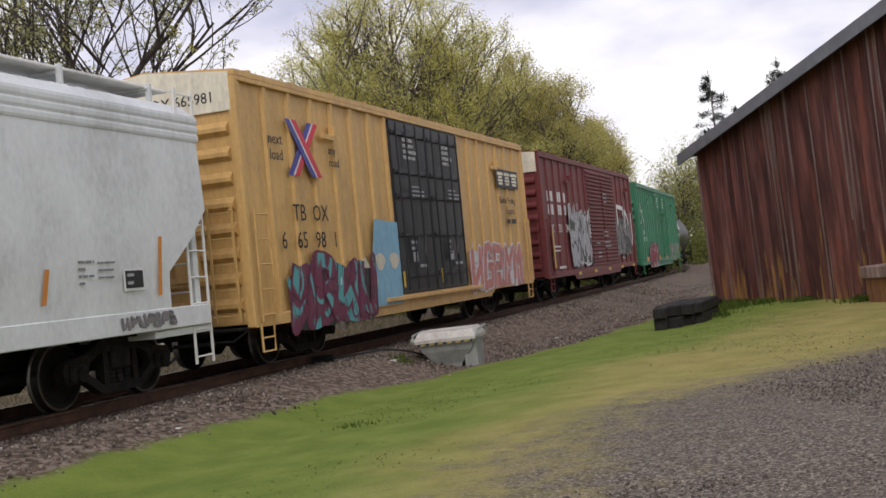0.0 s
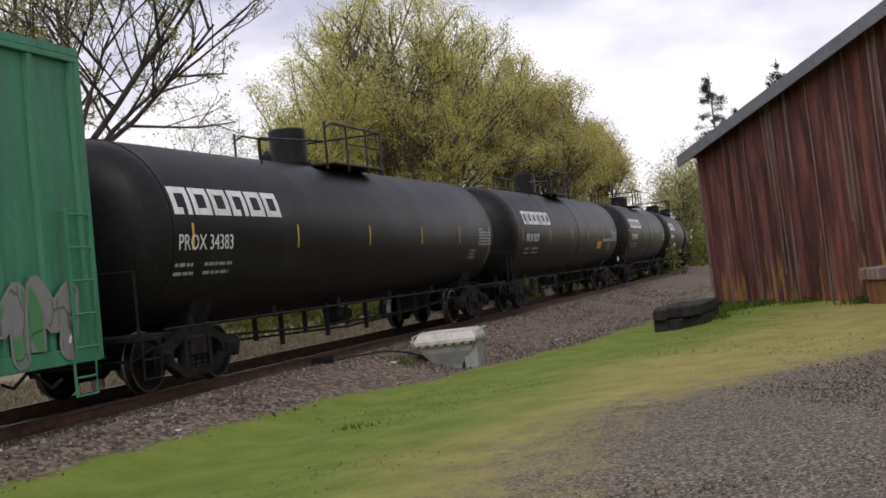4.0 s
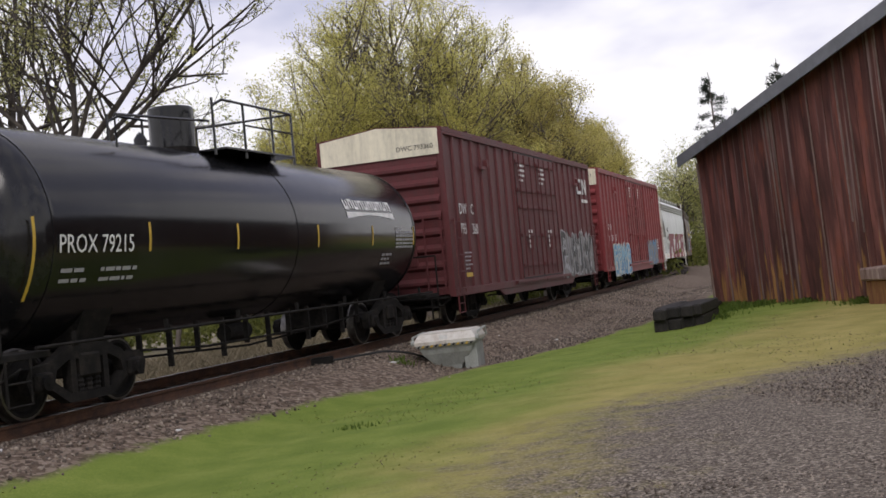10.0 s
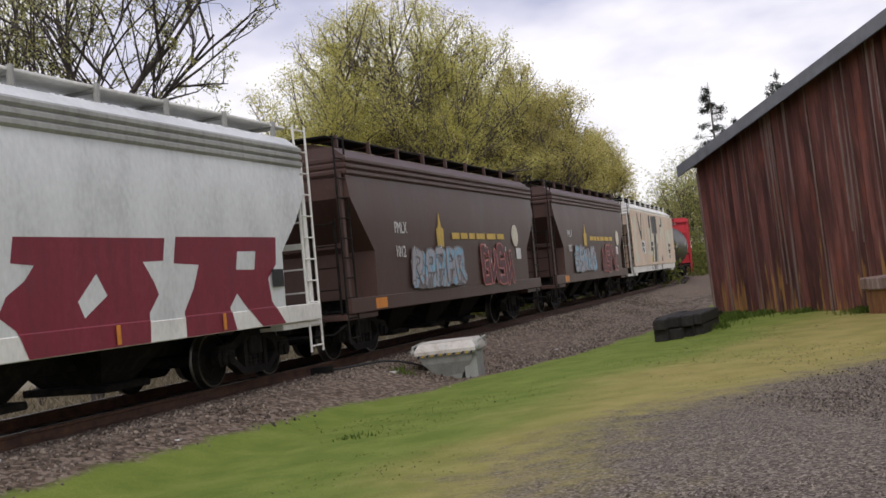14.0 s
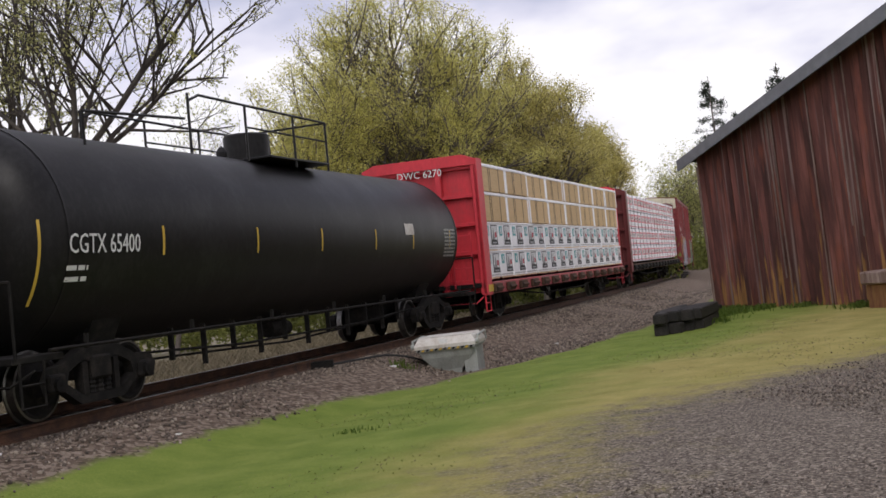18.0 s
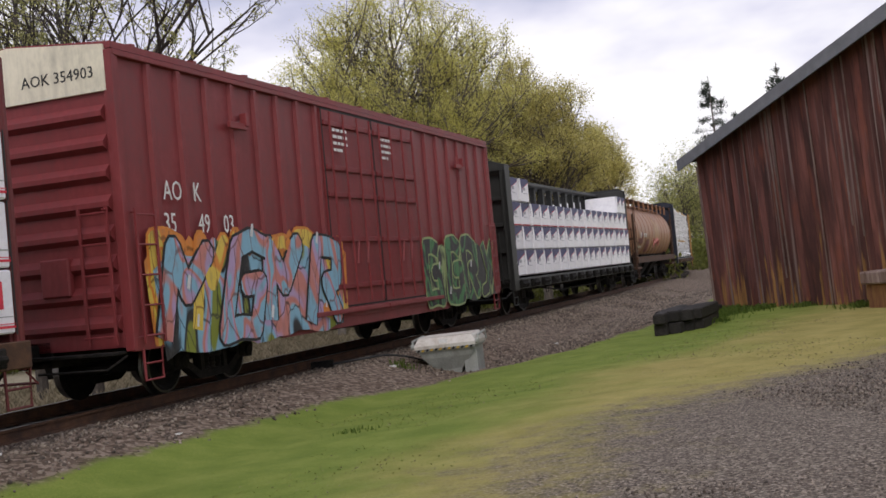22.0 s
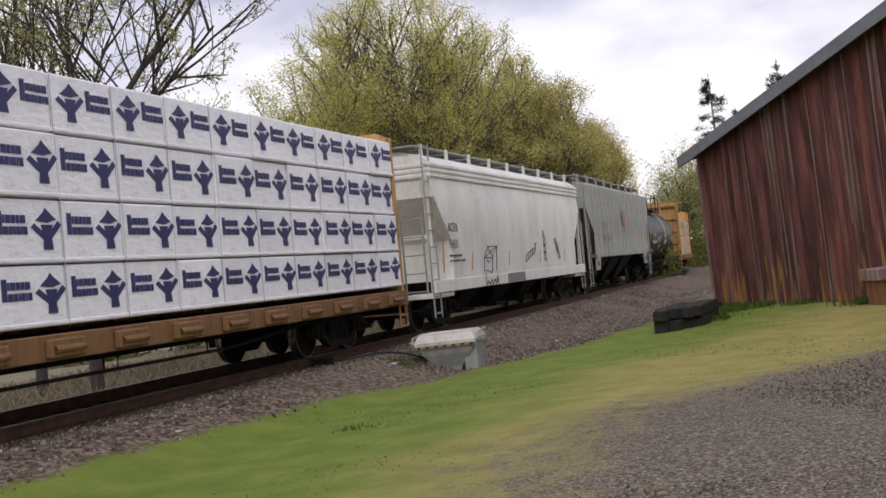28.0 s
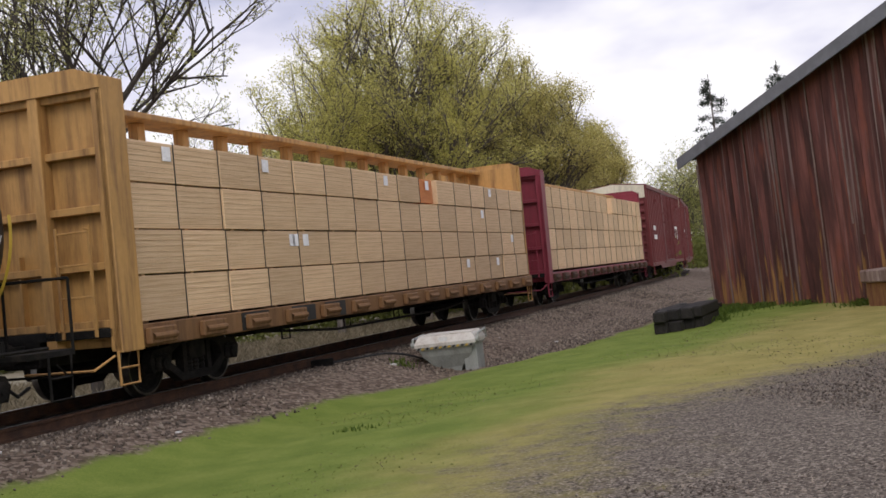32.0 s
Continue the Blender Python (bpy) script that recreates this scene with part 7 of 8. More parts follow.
    graffiti(top, -5.4, -2.2, 0.72, 2.0, -1.612, ("plum", "plum", "red"), "black", "white", 7, 4)
    tag = Solid()
    for pts in (((-7.5, 3.3), (-7.3, 3.75), (-7.2, 3.2)), ((-7.15, 3.65), (-7.05, 3.3), (-6.9, 3.5)), ((-7.0, 3.3), (-6.85, 3.45), (-6.8, 3.1), (-6.95, 3.2)), ((-6.75, 3.3), (-6.65, 2.95), (-6.5, 3.05)), ((-6.6, 2.85), (-6.5, 3.1), (-6.4, 2.95), (-6.55, 2.9), (-6.35, 2.7)), ((-7.6, 2.9), (-7.3, 2.8), (-7.2, 3.0))):
        ribbon(tag, pts, 0.035, SIDE - 0.07)
    put("sprayed_tag", tag, SPRAY["white"], top, "thin white sprayed tag")
    graffiti(top, h - 5.4, h - 0.5, 1.0, 1.9, -1.606, ("green", "grey"), "grey", None, 8, 6, "faded grey graffiti")
    for x in (-h + 1.5, -1.9, 1.1):
        flat_print(top, ((x, 1.1), (x + 0.7, 1.1), (x + 0.7, 1.28), (x, 1.28)), -1.607, MAT["orange"], "reflective_strip")


def cars_two():
    """Six black tank cars."""
    spec = ((49, 64.6, "PROX 34383", "white", 6, "tank", False, "yellow"), (66, 81.7, "PROX 30297", "white", 6, "tank", True, "orange"), (83.9, 96.75, "PROX 78759", "white", 6, "tank", True, "yellow"),
            (98.8, 110.7, "PROX 74960", "white", 6, "tank", True, "yellow"), (113, 125.4, "PROX 78461", "white", 0, "tank", True, "yellow"), (127.5, 140.1, "PROX 79215", "white", 0, "tank_gloss", True, "yellow"))
    for k, (a, b, code, ink, blocks, skin, band, tape) in enumerate(spec):
        b, k0 = b + 0.45, 0.22
        labels = ("long black tank car with white block lettering", "long black tank car with orange reflective strips", "black tank car with a seam band and white blocks", "black tank car with white blocks and scrawled tags",
                  "black tank car with a white crest mark", "glossy black tank car with a white crest mark")
        top, L, R, mid = tank_car(labels[k], a, b, MAT[skin], 1.43, 2.5, tape, band, (0.73, 0.4, 0.5) if k in (2, 3) else (-0.95, 0.37, 0.7), taped=[q / (b - a) for q in [q - 0.22 for q in ((-6.6, -3.4, -0.4, 2.4, 4.9, 7.3), (-6.6, -3.4, -0.4, 2.15, 4.8, 7.4), (-6.05, -3.3, -1.1, 1.2, 3.9, 5.9), (-5.5, -3.18, -1.26, 1.32, 3.21, 5.5), (-5.8, -3.63, -1.26, 1.33, 3.69, 5.85), (-5.9, -3.66, -1.39, 1.35, 3.73, 5.9))[k]]])
        h = L / 2
        x = (-7.0, -6.3, -5.25, -4.8, -5.5, -5.4)[k] - k0
        if blocks:
            tank_marks(top, L, R, mid, x, 0.22, blocks, 0.485, MAT["white"], 0.42)
        else:
            u0 = 2.46
            for j in range(10):
                zz = 0.44 if j in (1,) else 0.42
                bm_ = Solid()
                x0 = u0 + j * 0.226
                for a, b, c, d in ((0, 0.06, 0, 0.2), (0.12, 0.18, 0, 0.2), (0.06, 0.12, 0.14 if j % 2 else 0.0, 0.2 if j % 2 else 0.06)):
                    bm_.add([(x0 + xx, -(R + 0.008) * math.cos((zz + q) / R), mid + (R + 0.008) * math.sin((zz + q) / R)) for q in (c, d) for xx in (a, b)], [(0, 1, 3, 2)])
                put("maker_mark", bm_, MAT["white"], top, "white block of the maker's name")
            s = Solid()
            for j in range(8):
                u = j / 8
                v = [(u0 + 2.26 * uu, -(R + 0.008) * math.cos(q / R), mid + (R + 0.008) * math.sin(q / R)) for uu in (u, u + 0.125) for q in (0.24 + 0.07 * math.sin(math.pi * uu), 0.37)]
                s.add(v, [(0, 2, 3, 1)])
            put("maker_mark", s, MAT["white"], top, "white curved underline")
        on_tank(top, code, 0.32, x - 0.1 if not blocks else x, -0.28, R, mid, MAT["white"], 0.85)
        tank_bars(top, x, -0.52, R, mid, (0.45, 0.5), 0.05, 0.08, SPRAY["silver"])
        tank_bars(top, x + 0.75, -0.52, R, mid, (0.75, 0.7), 0.05, 0.08, SPRAY["silver"])
        tank_bars(top, h - 1.83, 0.03, R, mid, (0.3, 0.95, 0.95, 0.95, 0.95, 0.95), 0.045, 0.03, SPRAY["silver"])
        tank_bars(top, h - 2.48, -0.5, R, mid, (0.5, 0.4, 0.5), 0.05, 0.04, SPRAY["silver"])
        if k == 1:
            tank_bars(top, 3.58, -0.62, R, mid, (0.75,), 0.28, 0.05, MAT["orange"])
            tank_bars(top, 4.53, -0.34, R, mid, (1.75,), 0.09, 0.05, SPRAY["silver"])
            put("placard", Solid().prism(((0, 0.14), (0.12, 0), (0, -0.14), (-0.12, 0)), -1.5, -1.506, "y"), MAT["white"], top, "small white diamond placard", pose(h - 1.4, 0, 1.42))
        if k == 3:
            s = Solid()
            rng = random.Random(5)
            for j in range(9):
                u = -h + 3.0 + j * 0.26
                pts = [(u + rng.uniform(-.12, .12), -(R + 0.012) * math.cos(q / R), mid + (R + 0.012) * math.sin(q / R)) for q in (-0.85, -0.7, -0.55)]
                s.tube(pts, 0.016, 4)
            put("scrawl", s, MAT["white"], top, "thin white paint scrawl")


def cars_three():
    """Two oxide boxcars, then four hoppers and a tank."""
    top, L = boxcar("dark maroon boxcar with plug doors and grey graffiti", 141.62, 157.03, MAT["maroon_b"], None, "plug", MAT["maroon_b"], 4.92, 1.04, 0.73)
    h = L / 2
    for text, x, z in (("DW", 0.73, 2.9), ("C", 1.58, 2.9), ("793", 0.7, 2.42), ("360", 1.58, 2.42)):
        lettering(top, text, 0.38, -h + x, SIDE - 0.066, z, MAT["white"], width=0.8)
    ring = Solid()
    for x0, x1, z0, z1 in ((0, 0.75, 4.22, 4.34), (0, 0.14, 3.8, 4.34), (0, 0.75, 3.8, 3.92), (0.95, 1.09, 3.8, 4.34), (1.5, 1.64, 3.8, 4.34)):
        ring.box(5.62 + x0 * 0.86, 5.62 + x1 * 0.86, SIDE - 0.07, SIDE - 0.064, z0, z1)
    ring.prism(((6.44, 4.34), (6.59, 4.34), (7.03, 3.8), (6.88, 3.8)), SIDE - 0.064, SIDE - 0.07, "y")
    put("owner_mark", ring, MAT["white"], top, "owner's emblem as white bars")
    bars(top, 6.2, 3.65, SIDE - 0.064, (1.0,), 0.15, 0.05, MAT["white"])
    bars(top, -h + 0.85, 2.0, SIDE - 0.064, (0.5, 0.45, 0.4, 0.5, 0.3), 0.045, 0.05, SPRAY["silver"])
    flat_print(top, ((-h + 0.85, 1.4), (-h + 1.3, 1.4), (-h + 1.3, 1.5), (-h + 0.85, 1.5)), SIDE - 0.066, MAT["yellow"])
    for x in (-1.75, 0.45):
        bars(top, x, 4.4, -1.66, (0.6, 0.7, 0.7, 0.4), 0.08, 0.06, MAT["white"])
        bars(top, x + 0.5, 2.55, -1.66, (0.4, 0.2, 0.2, 0.2), 0.12, 0.02, MAT["white"])
    graffiti(top, 2.55, 7.4, 0.98, 2.6, -1.612, ("black", "grey"), "silver", "grey", 12, 5)
    lettering(top, "DWC 793360", 0.16, -h - 0.05, -0.45, 4.45, MAT["black_ink"], "LEFT", (90, 0, -90), 1.0)
    top, L = boxcar("oxide red boxcar with plug doors and blue graffiti", 158.76, 174.48, MAT["brick_red"], None, "plug", MAT["brick_red"], 4.93, 1.05, 0.74)
    h = L / 2
    for text, x, z in (("AO", 0.78, 2.57), ("K", 1.46, 2.57), ("11", 0.84, 2.15), ("20", 1.56, 2.15), ("37", 2.34, 2.15)):
        lettering(top, text, 0.34, -h + x, SIDE - 0.066, z, MAT["white"], width=0.85)
    for x in (-1.6, 0.5):
        bars(top, x, 4.45, -1.66, (0.6, 0.6, 0.6, 0.4), 0.07, 0.05, MAT["white"])
    graffiti(top, -6.2, -2.3, 0.72, 2.15, -1.612, ("sky", "blue", "sky"), "cream", "blue", 14, 5)
    graffiti(top, 2.7, 5.8, 0.95, 2.2, -1.612, ("grey", "grey", "blue"), "grey", "grey", 15, 4)
    flat_print(top, ((-h + 1.6, 1.2), (-h + 2.1, 1.2), (-h + 2.1, 1.36), (-h + 1.6, 1.36)), SIDE - 0.064, MAT["cream"])
    bars(top, h - 1.8, 2.2, SIDE - 0.064, (0.4, 0.5, 0.4, 0.5), 0.08, 0.06, MAT["white"])
    lettering(top, "AOK 112037", 0.17, -h - 0.05, -0.42, 4.6, MAT["black_ink"], "LEFT", (90, 0, -90), 1.0)
    # hoppers
    top, L = hopper("off-white covered hopper with big maroon block marks", 175.6, 189.55, MAT["hopper_grey"], "smooth", MAT["hopper_grey"], MAT["hopper_up"], MAT["hopper_white"], MAT["hopper_white"])
    h = L / 2
    lettering(top, "ACFX", 0.32, -5.33, -1.6, 2.58, MAT["black_ink"], width=0.8)
    lettering(top, "59454", 0.32, -5.36, -1.6, 2.16, MAT["black_ink"], width=0.8)
    bars(top, -5.4, 1.95, -1.59, (0.9, 0.8, 0.9), 0.05, 0.06, MAT["black_ink"])
    for outline, hole in ((((-4.43, 2.49), (-1.22, 2.5), (-1.3, 2.19), (-1.8, 2.2), (-1.57, 1.74), (-1.49, 1.51), (-1.2, 1.13), (-2.39, 1.15), (-2.54, 1.47), (-2.71, 1.57), (-2.73, 1.77), (-3.2, 1.79), (-3.42, 1.55), (-3.6, 1.15), (-4.85, 1.15), (-4.58, 1.59), (-4.23, 1.9), (-3.88, 2.1), (-4.48, 2.1)), ((-2.89, 2.09), (-2.82, 1.93), (-2.99, 1.93))),
                          (((-0.81, 2.5), (2.07, 2.5), (2.01, 2.2), (1.55, 2.19), (1.77, 1.92), (1.86, 1.76), (1.63, 1.53), (1.59, 1.15), (0.25, 1.15), (-0.69, 1.15), (-0.84, 1.47), (-1.11, 1.64), (-0.97, 1.85), (-0.67, 2.01), (-0.5, 2.18), (-0.87, 2.21)), ((0.58, 2.06), (0.77, 1.79), (0.32, 1.54), (0.21, 1.74))),
                          (((2.33, 2.52), (5.17, 2.53), (5.13, 2.1), (4.84, 1.88), (4.92, 1.52), (5.31, 1.15), (4.55, 1.15), (4.07, 1.51), (3.86, 1.69), (3.64, 1.49), (3.77, 1.15), (2.43, 1.15), (2.44, 1.5), (2.7, 1.81), (2.87, 2.13), (2.25, 2.16)), ((3.94, 2.31), (4.49, 2.31), (4.42, 2.03), (3.87, 2.04)))):
        mark = wrap_print(top, [(x + 0.25, z) for x, z in outline], MAT["beam_crimson"], 0.003, "sprayed_mark", "big maroon block letter shape")
        wrap_print(mark, [(x + 0.25, z) for x, z in hole], MAT["hopper_grey"], 0.006, "letter_gap")
    for x in (-5.95, -3.1, -1.2, 1.1, 3.6):
        flat_print(top, ((x, 1.18), (x + 0.08, 1.18), (x + 0.08, 1.42), (x, 1.42)), -1.594, MAT["orange"], "reflective_strip")
    flat_print(top, ((5.17, 1.74), (5.55, 1.74), (5.55, 2.02), (5.17, 2.02)), -1.59, MAT["black_ink"])
    for k, (a, b, code) in enumerate(((190.6, 204.11, "1012"), (205.82, 218.4, "1007"))):
        top, L = hopper("dark brown covered hopper with gold emblem and graffiti", a, b, MAT["hopper_brown"], "smooth", MAT["hopper_brown"], MAT["hopper_brown"], MAT["hopper_brown"], MAT["iron"])
        h = L / 2
        lettering(top, "PMLX", 0.34, -4.4, -1.6, 2.64, MAT["white"], width=0.8)
        lettering(top, code, 0.34, -4.42, -1.6, 2.15, MAT["white"], width=0.8)
        bars(top, -0.95, 2.7, -1.594, (4.2,), 0.19, 0.05, MAT["yellow"])
        ear = Solid().prism(((-0.2, -0.35), (0.2, -0.35), (0.24, 0.05), (0.1, 0.1), (0, 0.42), (-0.1, 0.1), (-0.24, 0.05)), -1.588, -1.594, "y")
        put("emblem", ear, MAT["yellow"], top, "gold grain ear", pose(-1.75, -0.008, 2.7))
        put("emblem", Solid().lathe(((-1.594, 0.0), (-1.594, 0.3), (-1.586, 0.3)), "y", 18), MAT["cream"], top, "round cream badge", pose(4.2, -0.008, 2.64))
        graffiti(top, -3.6, -0.3, 1.45, 2.34, -1.6, ("silver", "sky", "silver"), "grey", "grey", 20 + k, 5)
        graffiti(top, 1.0, 3.75, 1.35, 2.4, -1.6, ("maroon",), "pink", None, 22 + k, 4)
        flat_print(top, ((-h + 1.2, 1.18), (-h + 1.75, 1.18), (-h + 1.75, 1.38), (-h + 1.2, 1.38)), -1.562, MAT["orange"])
        flat_print(top, ((h - 2.5, 2.0), (h - 2.05, 2.0), (h - 2.05, 2.3), (h - 2.5, 2.3)), -1.58, MAT["white"])
    top, L = hopper("flat-sided pale hopper sprayed tan with dark bars", 219.78, 235.27, MAT["hopper_tan"], "smooth", MAT["hopper_white"], MAT["hopper_white"], MAT["hopper_white"], MAT["iron"])
    h = L / 2
    put("side_sheet", Solid().slab(-h + 0.12, h - 0.12, -1.62, -1.56, 1.42, 3.9, 0.012), MAT["hopper_tan"], top, "flat side sheet sprayed tan")
    plate = put("number_panel", Solid().box(-5.2, -4.2, -1.634, -1.628, 1.98, 2.56), MAT["white"], top, "white panel with dark lettering")
    lettering(plate, "SAMX", 0.29, -5.12, -1.638, 2.3, MAT["black_ink"], width=0.9)
    lettering(plate, "11331", 0.29, -5.1, -1.638, 2.04, MAT["black_ink"], width=0.9)
    pale, dark = ((SPRAY["cream"], "pale sprayed area", -1.6215), (MAT["iron"], "dark sprayed area", -1.6275))
    for pts in (((-3.1, 3.2), (-2.5, 3.21), (-2.01, 3.16), (-2.06, 2.53), (-2.2, 2.1), (-1.86, 2.07), (-1.93, 1.88), (-3.33, 1.93)),
                ((-1.74, 3.7), (-1.41, 3.39), (-1.41, 2.96), (-0.77, 2.93), (-0.87, 2.31), (-1.19, 1.56), (-1.65, 1.55), (-1.42, 2.09), (-1.3, 2.53), (-1.92, 2.53)),
                ((0.07, 2.92), (0.58, 2.94), (0.6, 2.49), (0.3, 1.55), (-0.46, 1.56), (-0.19, 2.12)),
                ((1.62, 3.71), (3.12, 3.74), (3.18, 2.5), (2.78, 2.14), (2.62, 2.85), (2.34, 2.99), (2.02, 2.84), (1.66, 2.5), (1.57, 3.1)),
                ((3.99, 3.11), (7.29, 3.31), (7.37, 2.69), (5.77, 2.51), (4.77, 2.47), (4.6, 1.73), (3.66, 1.61)),
                ((-4.12, 3.66), (-3.96, 3.63), (-4.02, 2.56), (-4.33, 1.55), (-4.49, 1.55), (-4.17, 2.56)),
                ((-7.3, 3.6), (-6.5, 3.6), (-6.6, 2.9), (-6.9, 2.2), (-6.2, 1.7), (-6.6, 1.55), (-7.4, 1.7))):
        flat_print(top, pts, pale[2], pale[0], "sprayed_area", pale[1])
    flat_print(top, ((-2.98, 2.93), (-2.44, 2.94), (-2.56, 2.12), (-3.12, 2.13)), -1.6275, MAT["hopper_tan"], "sprayed_area")
    flat_print(top, ((-2.01, 1.96), (-1.96, 1.55), (-2.21, 1.57)), -1.6275, SPRAY["yellow"], "sprayed_area", "ochre sprayed patch")
    for pts in (((-2.36, 3.78), (-1.91, 3.8), (-1.82, 3.33), (-1.92, 2.53), (-1.3, 2.53), (-1.42, 2.09), (-1.65, 1.55), (-1.89, 1.57), (-1.62, 2.09), (-2.2, 2.1), (-2.06, 2.53), (-2.01, 3.18), (-2.26, 3.17), (-2.32, 3.44)),
                ((-0.77, 2.93), (0.07, 2.92), (-0.19, 2.12), (-0.46, 1.56), (-1.19, 1.56), (-0.87, 2.31)),
                ((0.19, 2.46), (0.37, 2.46), (0.08, 1.81), (-0.08, 1.56), (-0.23, 1.57), (0.09, 2.06)),
                ((2.32, 3.79), (2.58, 3.8), (2.59, 3.33), (2.26, 3.31), (1.94, 3.32), (1.68, 2.97), (1.84, 3.42), (2.36, 3.48)),
                ((1.87, 1.87), (1.94, 1.57), (1.55, 1.57)), ((4.92, 2.47), (5.65, 2.44), (5.43, 1.94), (4.69, 1.97)), ((5.07, 1.87), (5.37, 1.86), (5.26, 1.66), (4.97, 1.67)),
                ((-6.1, 3.75), (-5.95, 3.78), (-5.2, 2.9), (-4.75, 3.82), (-4.6, 3.84), (-5.1, 2.62), (-5.3, 2.62))):
        flat_print(top, pts, dark[2], SPRAY["black"], "sprayed_area", dark[1])
    flat_print(top, ((-1.51, 3.77), (0.44, 3.82), (0.58, 2.94), (-0.77, 2.93), (-1.41, 2.96), (-1.41, 3.39)), -1.6275, SPRAY["worn"], "sprayed_area", "worn dark sprayed area")
    for pts in (((-2.0, 2.34), (-1.53, 2.33), (-1.54, 2.27), (-2.01, 2.29)), ((5.01, 2.29), (5.41, 2.31), (5.31, 2.14), (4.92, 2.14))):
        flat_print(top, pts, -1.633, SPRAY["cream"], "sprayed_area")
    for x, w in ((-1.9, 0.3), (-1.2, 0.9), (-0.1, 0.2), (1.6, 0.5)):
        flat_print(top, ((x, 1.18), (x + w, 1.18), (x + w * 0.96, 1.4), (x + 0.03, 1.4)), -1.564, SPRAY["grey"], "sprayed_area")
    lettering(top, "SAMX 11331", 0.2, -h + 0.95, 0.9, 3.75, MAT["black_ink"], "LEFT", (90, 0, -90), 1.0)
    top, L, R, mid = tank_car("plain long black tank car with yellow strips", 236.9, 252.35, MAT["tank"], 1.46, 2.5, "yellow", False, (0.0, 0.42, 0.5), (-0.485, -0.326, -0.161, -0.014, 0.14, 0.27, 0.42), (-3.4, 1.3), -5.8)
    h = L / 2
    on_tank(top, "CGTX 65400", 0.34, -7.0, -0.24, R, mid, MAT["white"], 0.75)
    tank_bars(top, -7.0, -0.45, R, mid, (0.4, 0.4), 0.06, 0.08, MAT["white"])
    tank_bars(top, h - 4.0, 0.0, R, mid, (0.5,), 0.24, 0.05, MAT["lid_white"])
    tank_bars(top, h - 1.6, 0.1, R, mid, (0.7,) * 8, 0.045, 0.04, MAT["hopper_up"])


def cars_four():
    """Centre-beam flats with wrapped lumber, a boxcar and a round hopper between."""
    def green_print(p, w, hh, r, c, rng):
        put("print", Solid().prism(((w * 0.46, hh * 0.2), (w * 0.96, hh * 0.2), (w * 0.93, hh * 0.36), (w * 0.93, hh * 0.9), (w * 0.49, hh * 0.9), (w * 0.49, hh * 0.36)), -0.657, -0.662, "y"), SPRAY["black"], p, "dark-framed printed panel on the wrap")
        put("print", Solid().box(w * 0.52, w * 0.9, -0.665, -0.6625, hh * 0.38, hh * 0.86), SPRAY["white"], p)
        put("print", Solid().prism(((w * 0.54, hh * 0.38), (w * 0.72, hh * 0.38), (w * 0.68, hh * 0.6), (w * 0.64, hh * 0.84), (w * 0.6, hh * 0.6)), -0.6655, -0.668, "y"), SPRAY["grey"], p)
        put("print", Solid().box(w * 0.74, w * 0.86, -0.668, -0.6655, hh * 0.46, hh * 0.64), SPRAY["red"], p, "small red block in the print")
        put("print", Solid().box(w * 0.56, w * 0.86, -0.665, -0.6625, hh * 0.25, hh * 0.3), SPRAY["silver"], p)
        line = Solid()
        for a, b in words(w - 0.06, 0.05, rng):
            line.box(0.03 + a, 0.03 + a + b, -0.661, -0.657, hh * 0.1, hh * 0.1 + 0.025)
        put("print", line, SPRAY["silver"], p, "line of small grey print")
        put("print", Solid().box(w * 0.12, w * 0.34, -0.662, -0.657, hh * 0.52, hh * 0.86), SPRAY["teal"], p, "green printed square")
        put("print", Solid().prism(((w * 0.15, hh * 0.58), (w * 0.2, hh * 0.58), (w * 0.23, hh * 0.7), (w * 0.26, hh * 0.58), (w * 0.31, hh * 0.58), (w * 0.25, hh * 0.81), (w * 0.21, hh * 0.81)), -0.6655, -0.668, "y"), SPRAY["white"], p)
        put("wrap_fold", Solid().slab(0.0, w, -0.668, 0.6, hh - 0.05, hh + 0.004, 0.02), MAT["wrap"], p)
        if c % 3 == 0:
            put("bearer", Solid().box(0.1, w * 0.9, -0.65, 0.6, -0.012, 0.035), MAT["lumber"], p, "pale lumber showing below the wrap")

    def kraft_print(p, w, hh, r, c, rng):
        for u in (0.32, 0.38, 0.72):
            put("strap", Solid().box(w * u - 0.012, w * u + 0.012, -0.656, -0.651, 0.02, hh - 0.02), MAT["strap"], p)
        put("wrap_edge", Solid().slab(-0.02, w + 0.02, -0.664, 0.6, hh - 0.09, hh + 0.004, 0.02), MAT["wrap"], p, "white wrap over the pack's top")
        for a, b in ((0.0, 0.12), (w - 0.1, w)):
            put("wrap_edge", Solid().slab(a, b, -0.66, -0.64, 0.02, hh - 0.02, 0.008), MAT["wrap"], p, "white wrap round the pack's end")
    top, L = center_beam("bright red centre-beam flatcar stacked with white and tan packs", 253.23, 271.87, MAT["beam_red"], pad=MAT["rust"], sill_mat=MAT["faded_red"])
    rows = ((1.38, 2.1), (2.1, 2.85), (2.85, 3.63), (3.63, 4.36))
    load(top, L, rows[:2], 15, (MAT["wrap"], MAT["wrap"]), green_print, seed=2, name="lumber_pack")
    load(top, L, rows[2:], 8, (MAT["kraft"], MAT["kraft"]), kraft_print, seed=12, name="lumber_pack")
    lettering(top, "DWC 6270", 0.26, -L / 2 - 0.012, 0.6, 4.1, MAT["white"], "LEFT", (90, 0, -90), 1.0)
    flat_print(top, ((-L / 2 + 0.1, 1.06), (-L / 2 + 0.55, 1.06), (-L / 2 + 0.55, 1.24), (-L / 2 + 0.1, 1.24)), -1.575, MAT["yellow"])

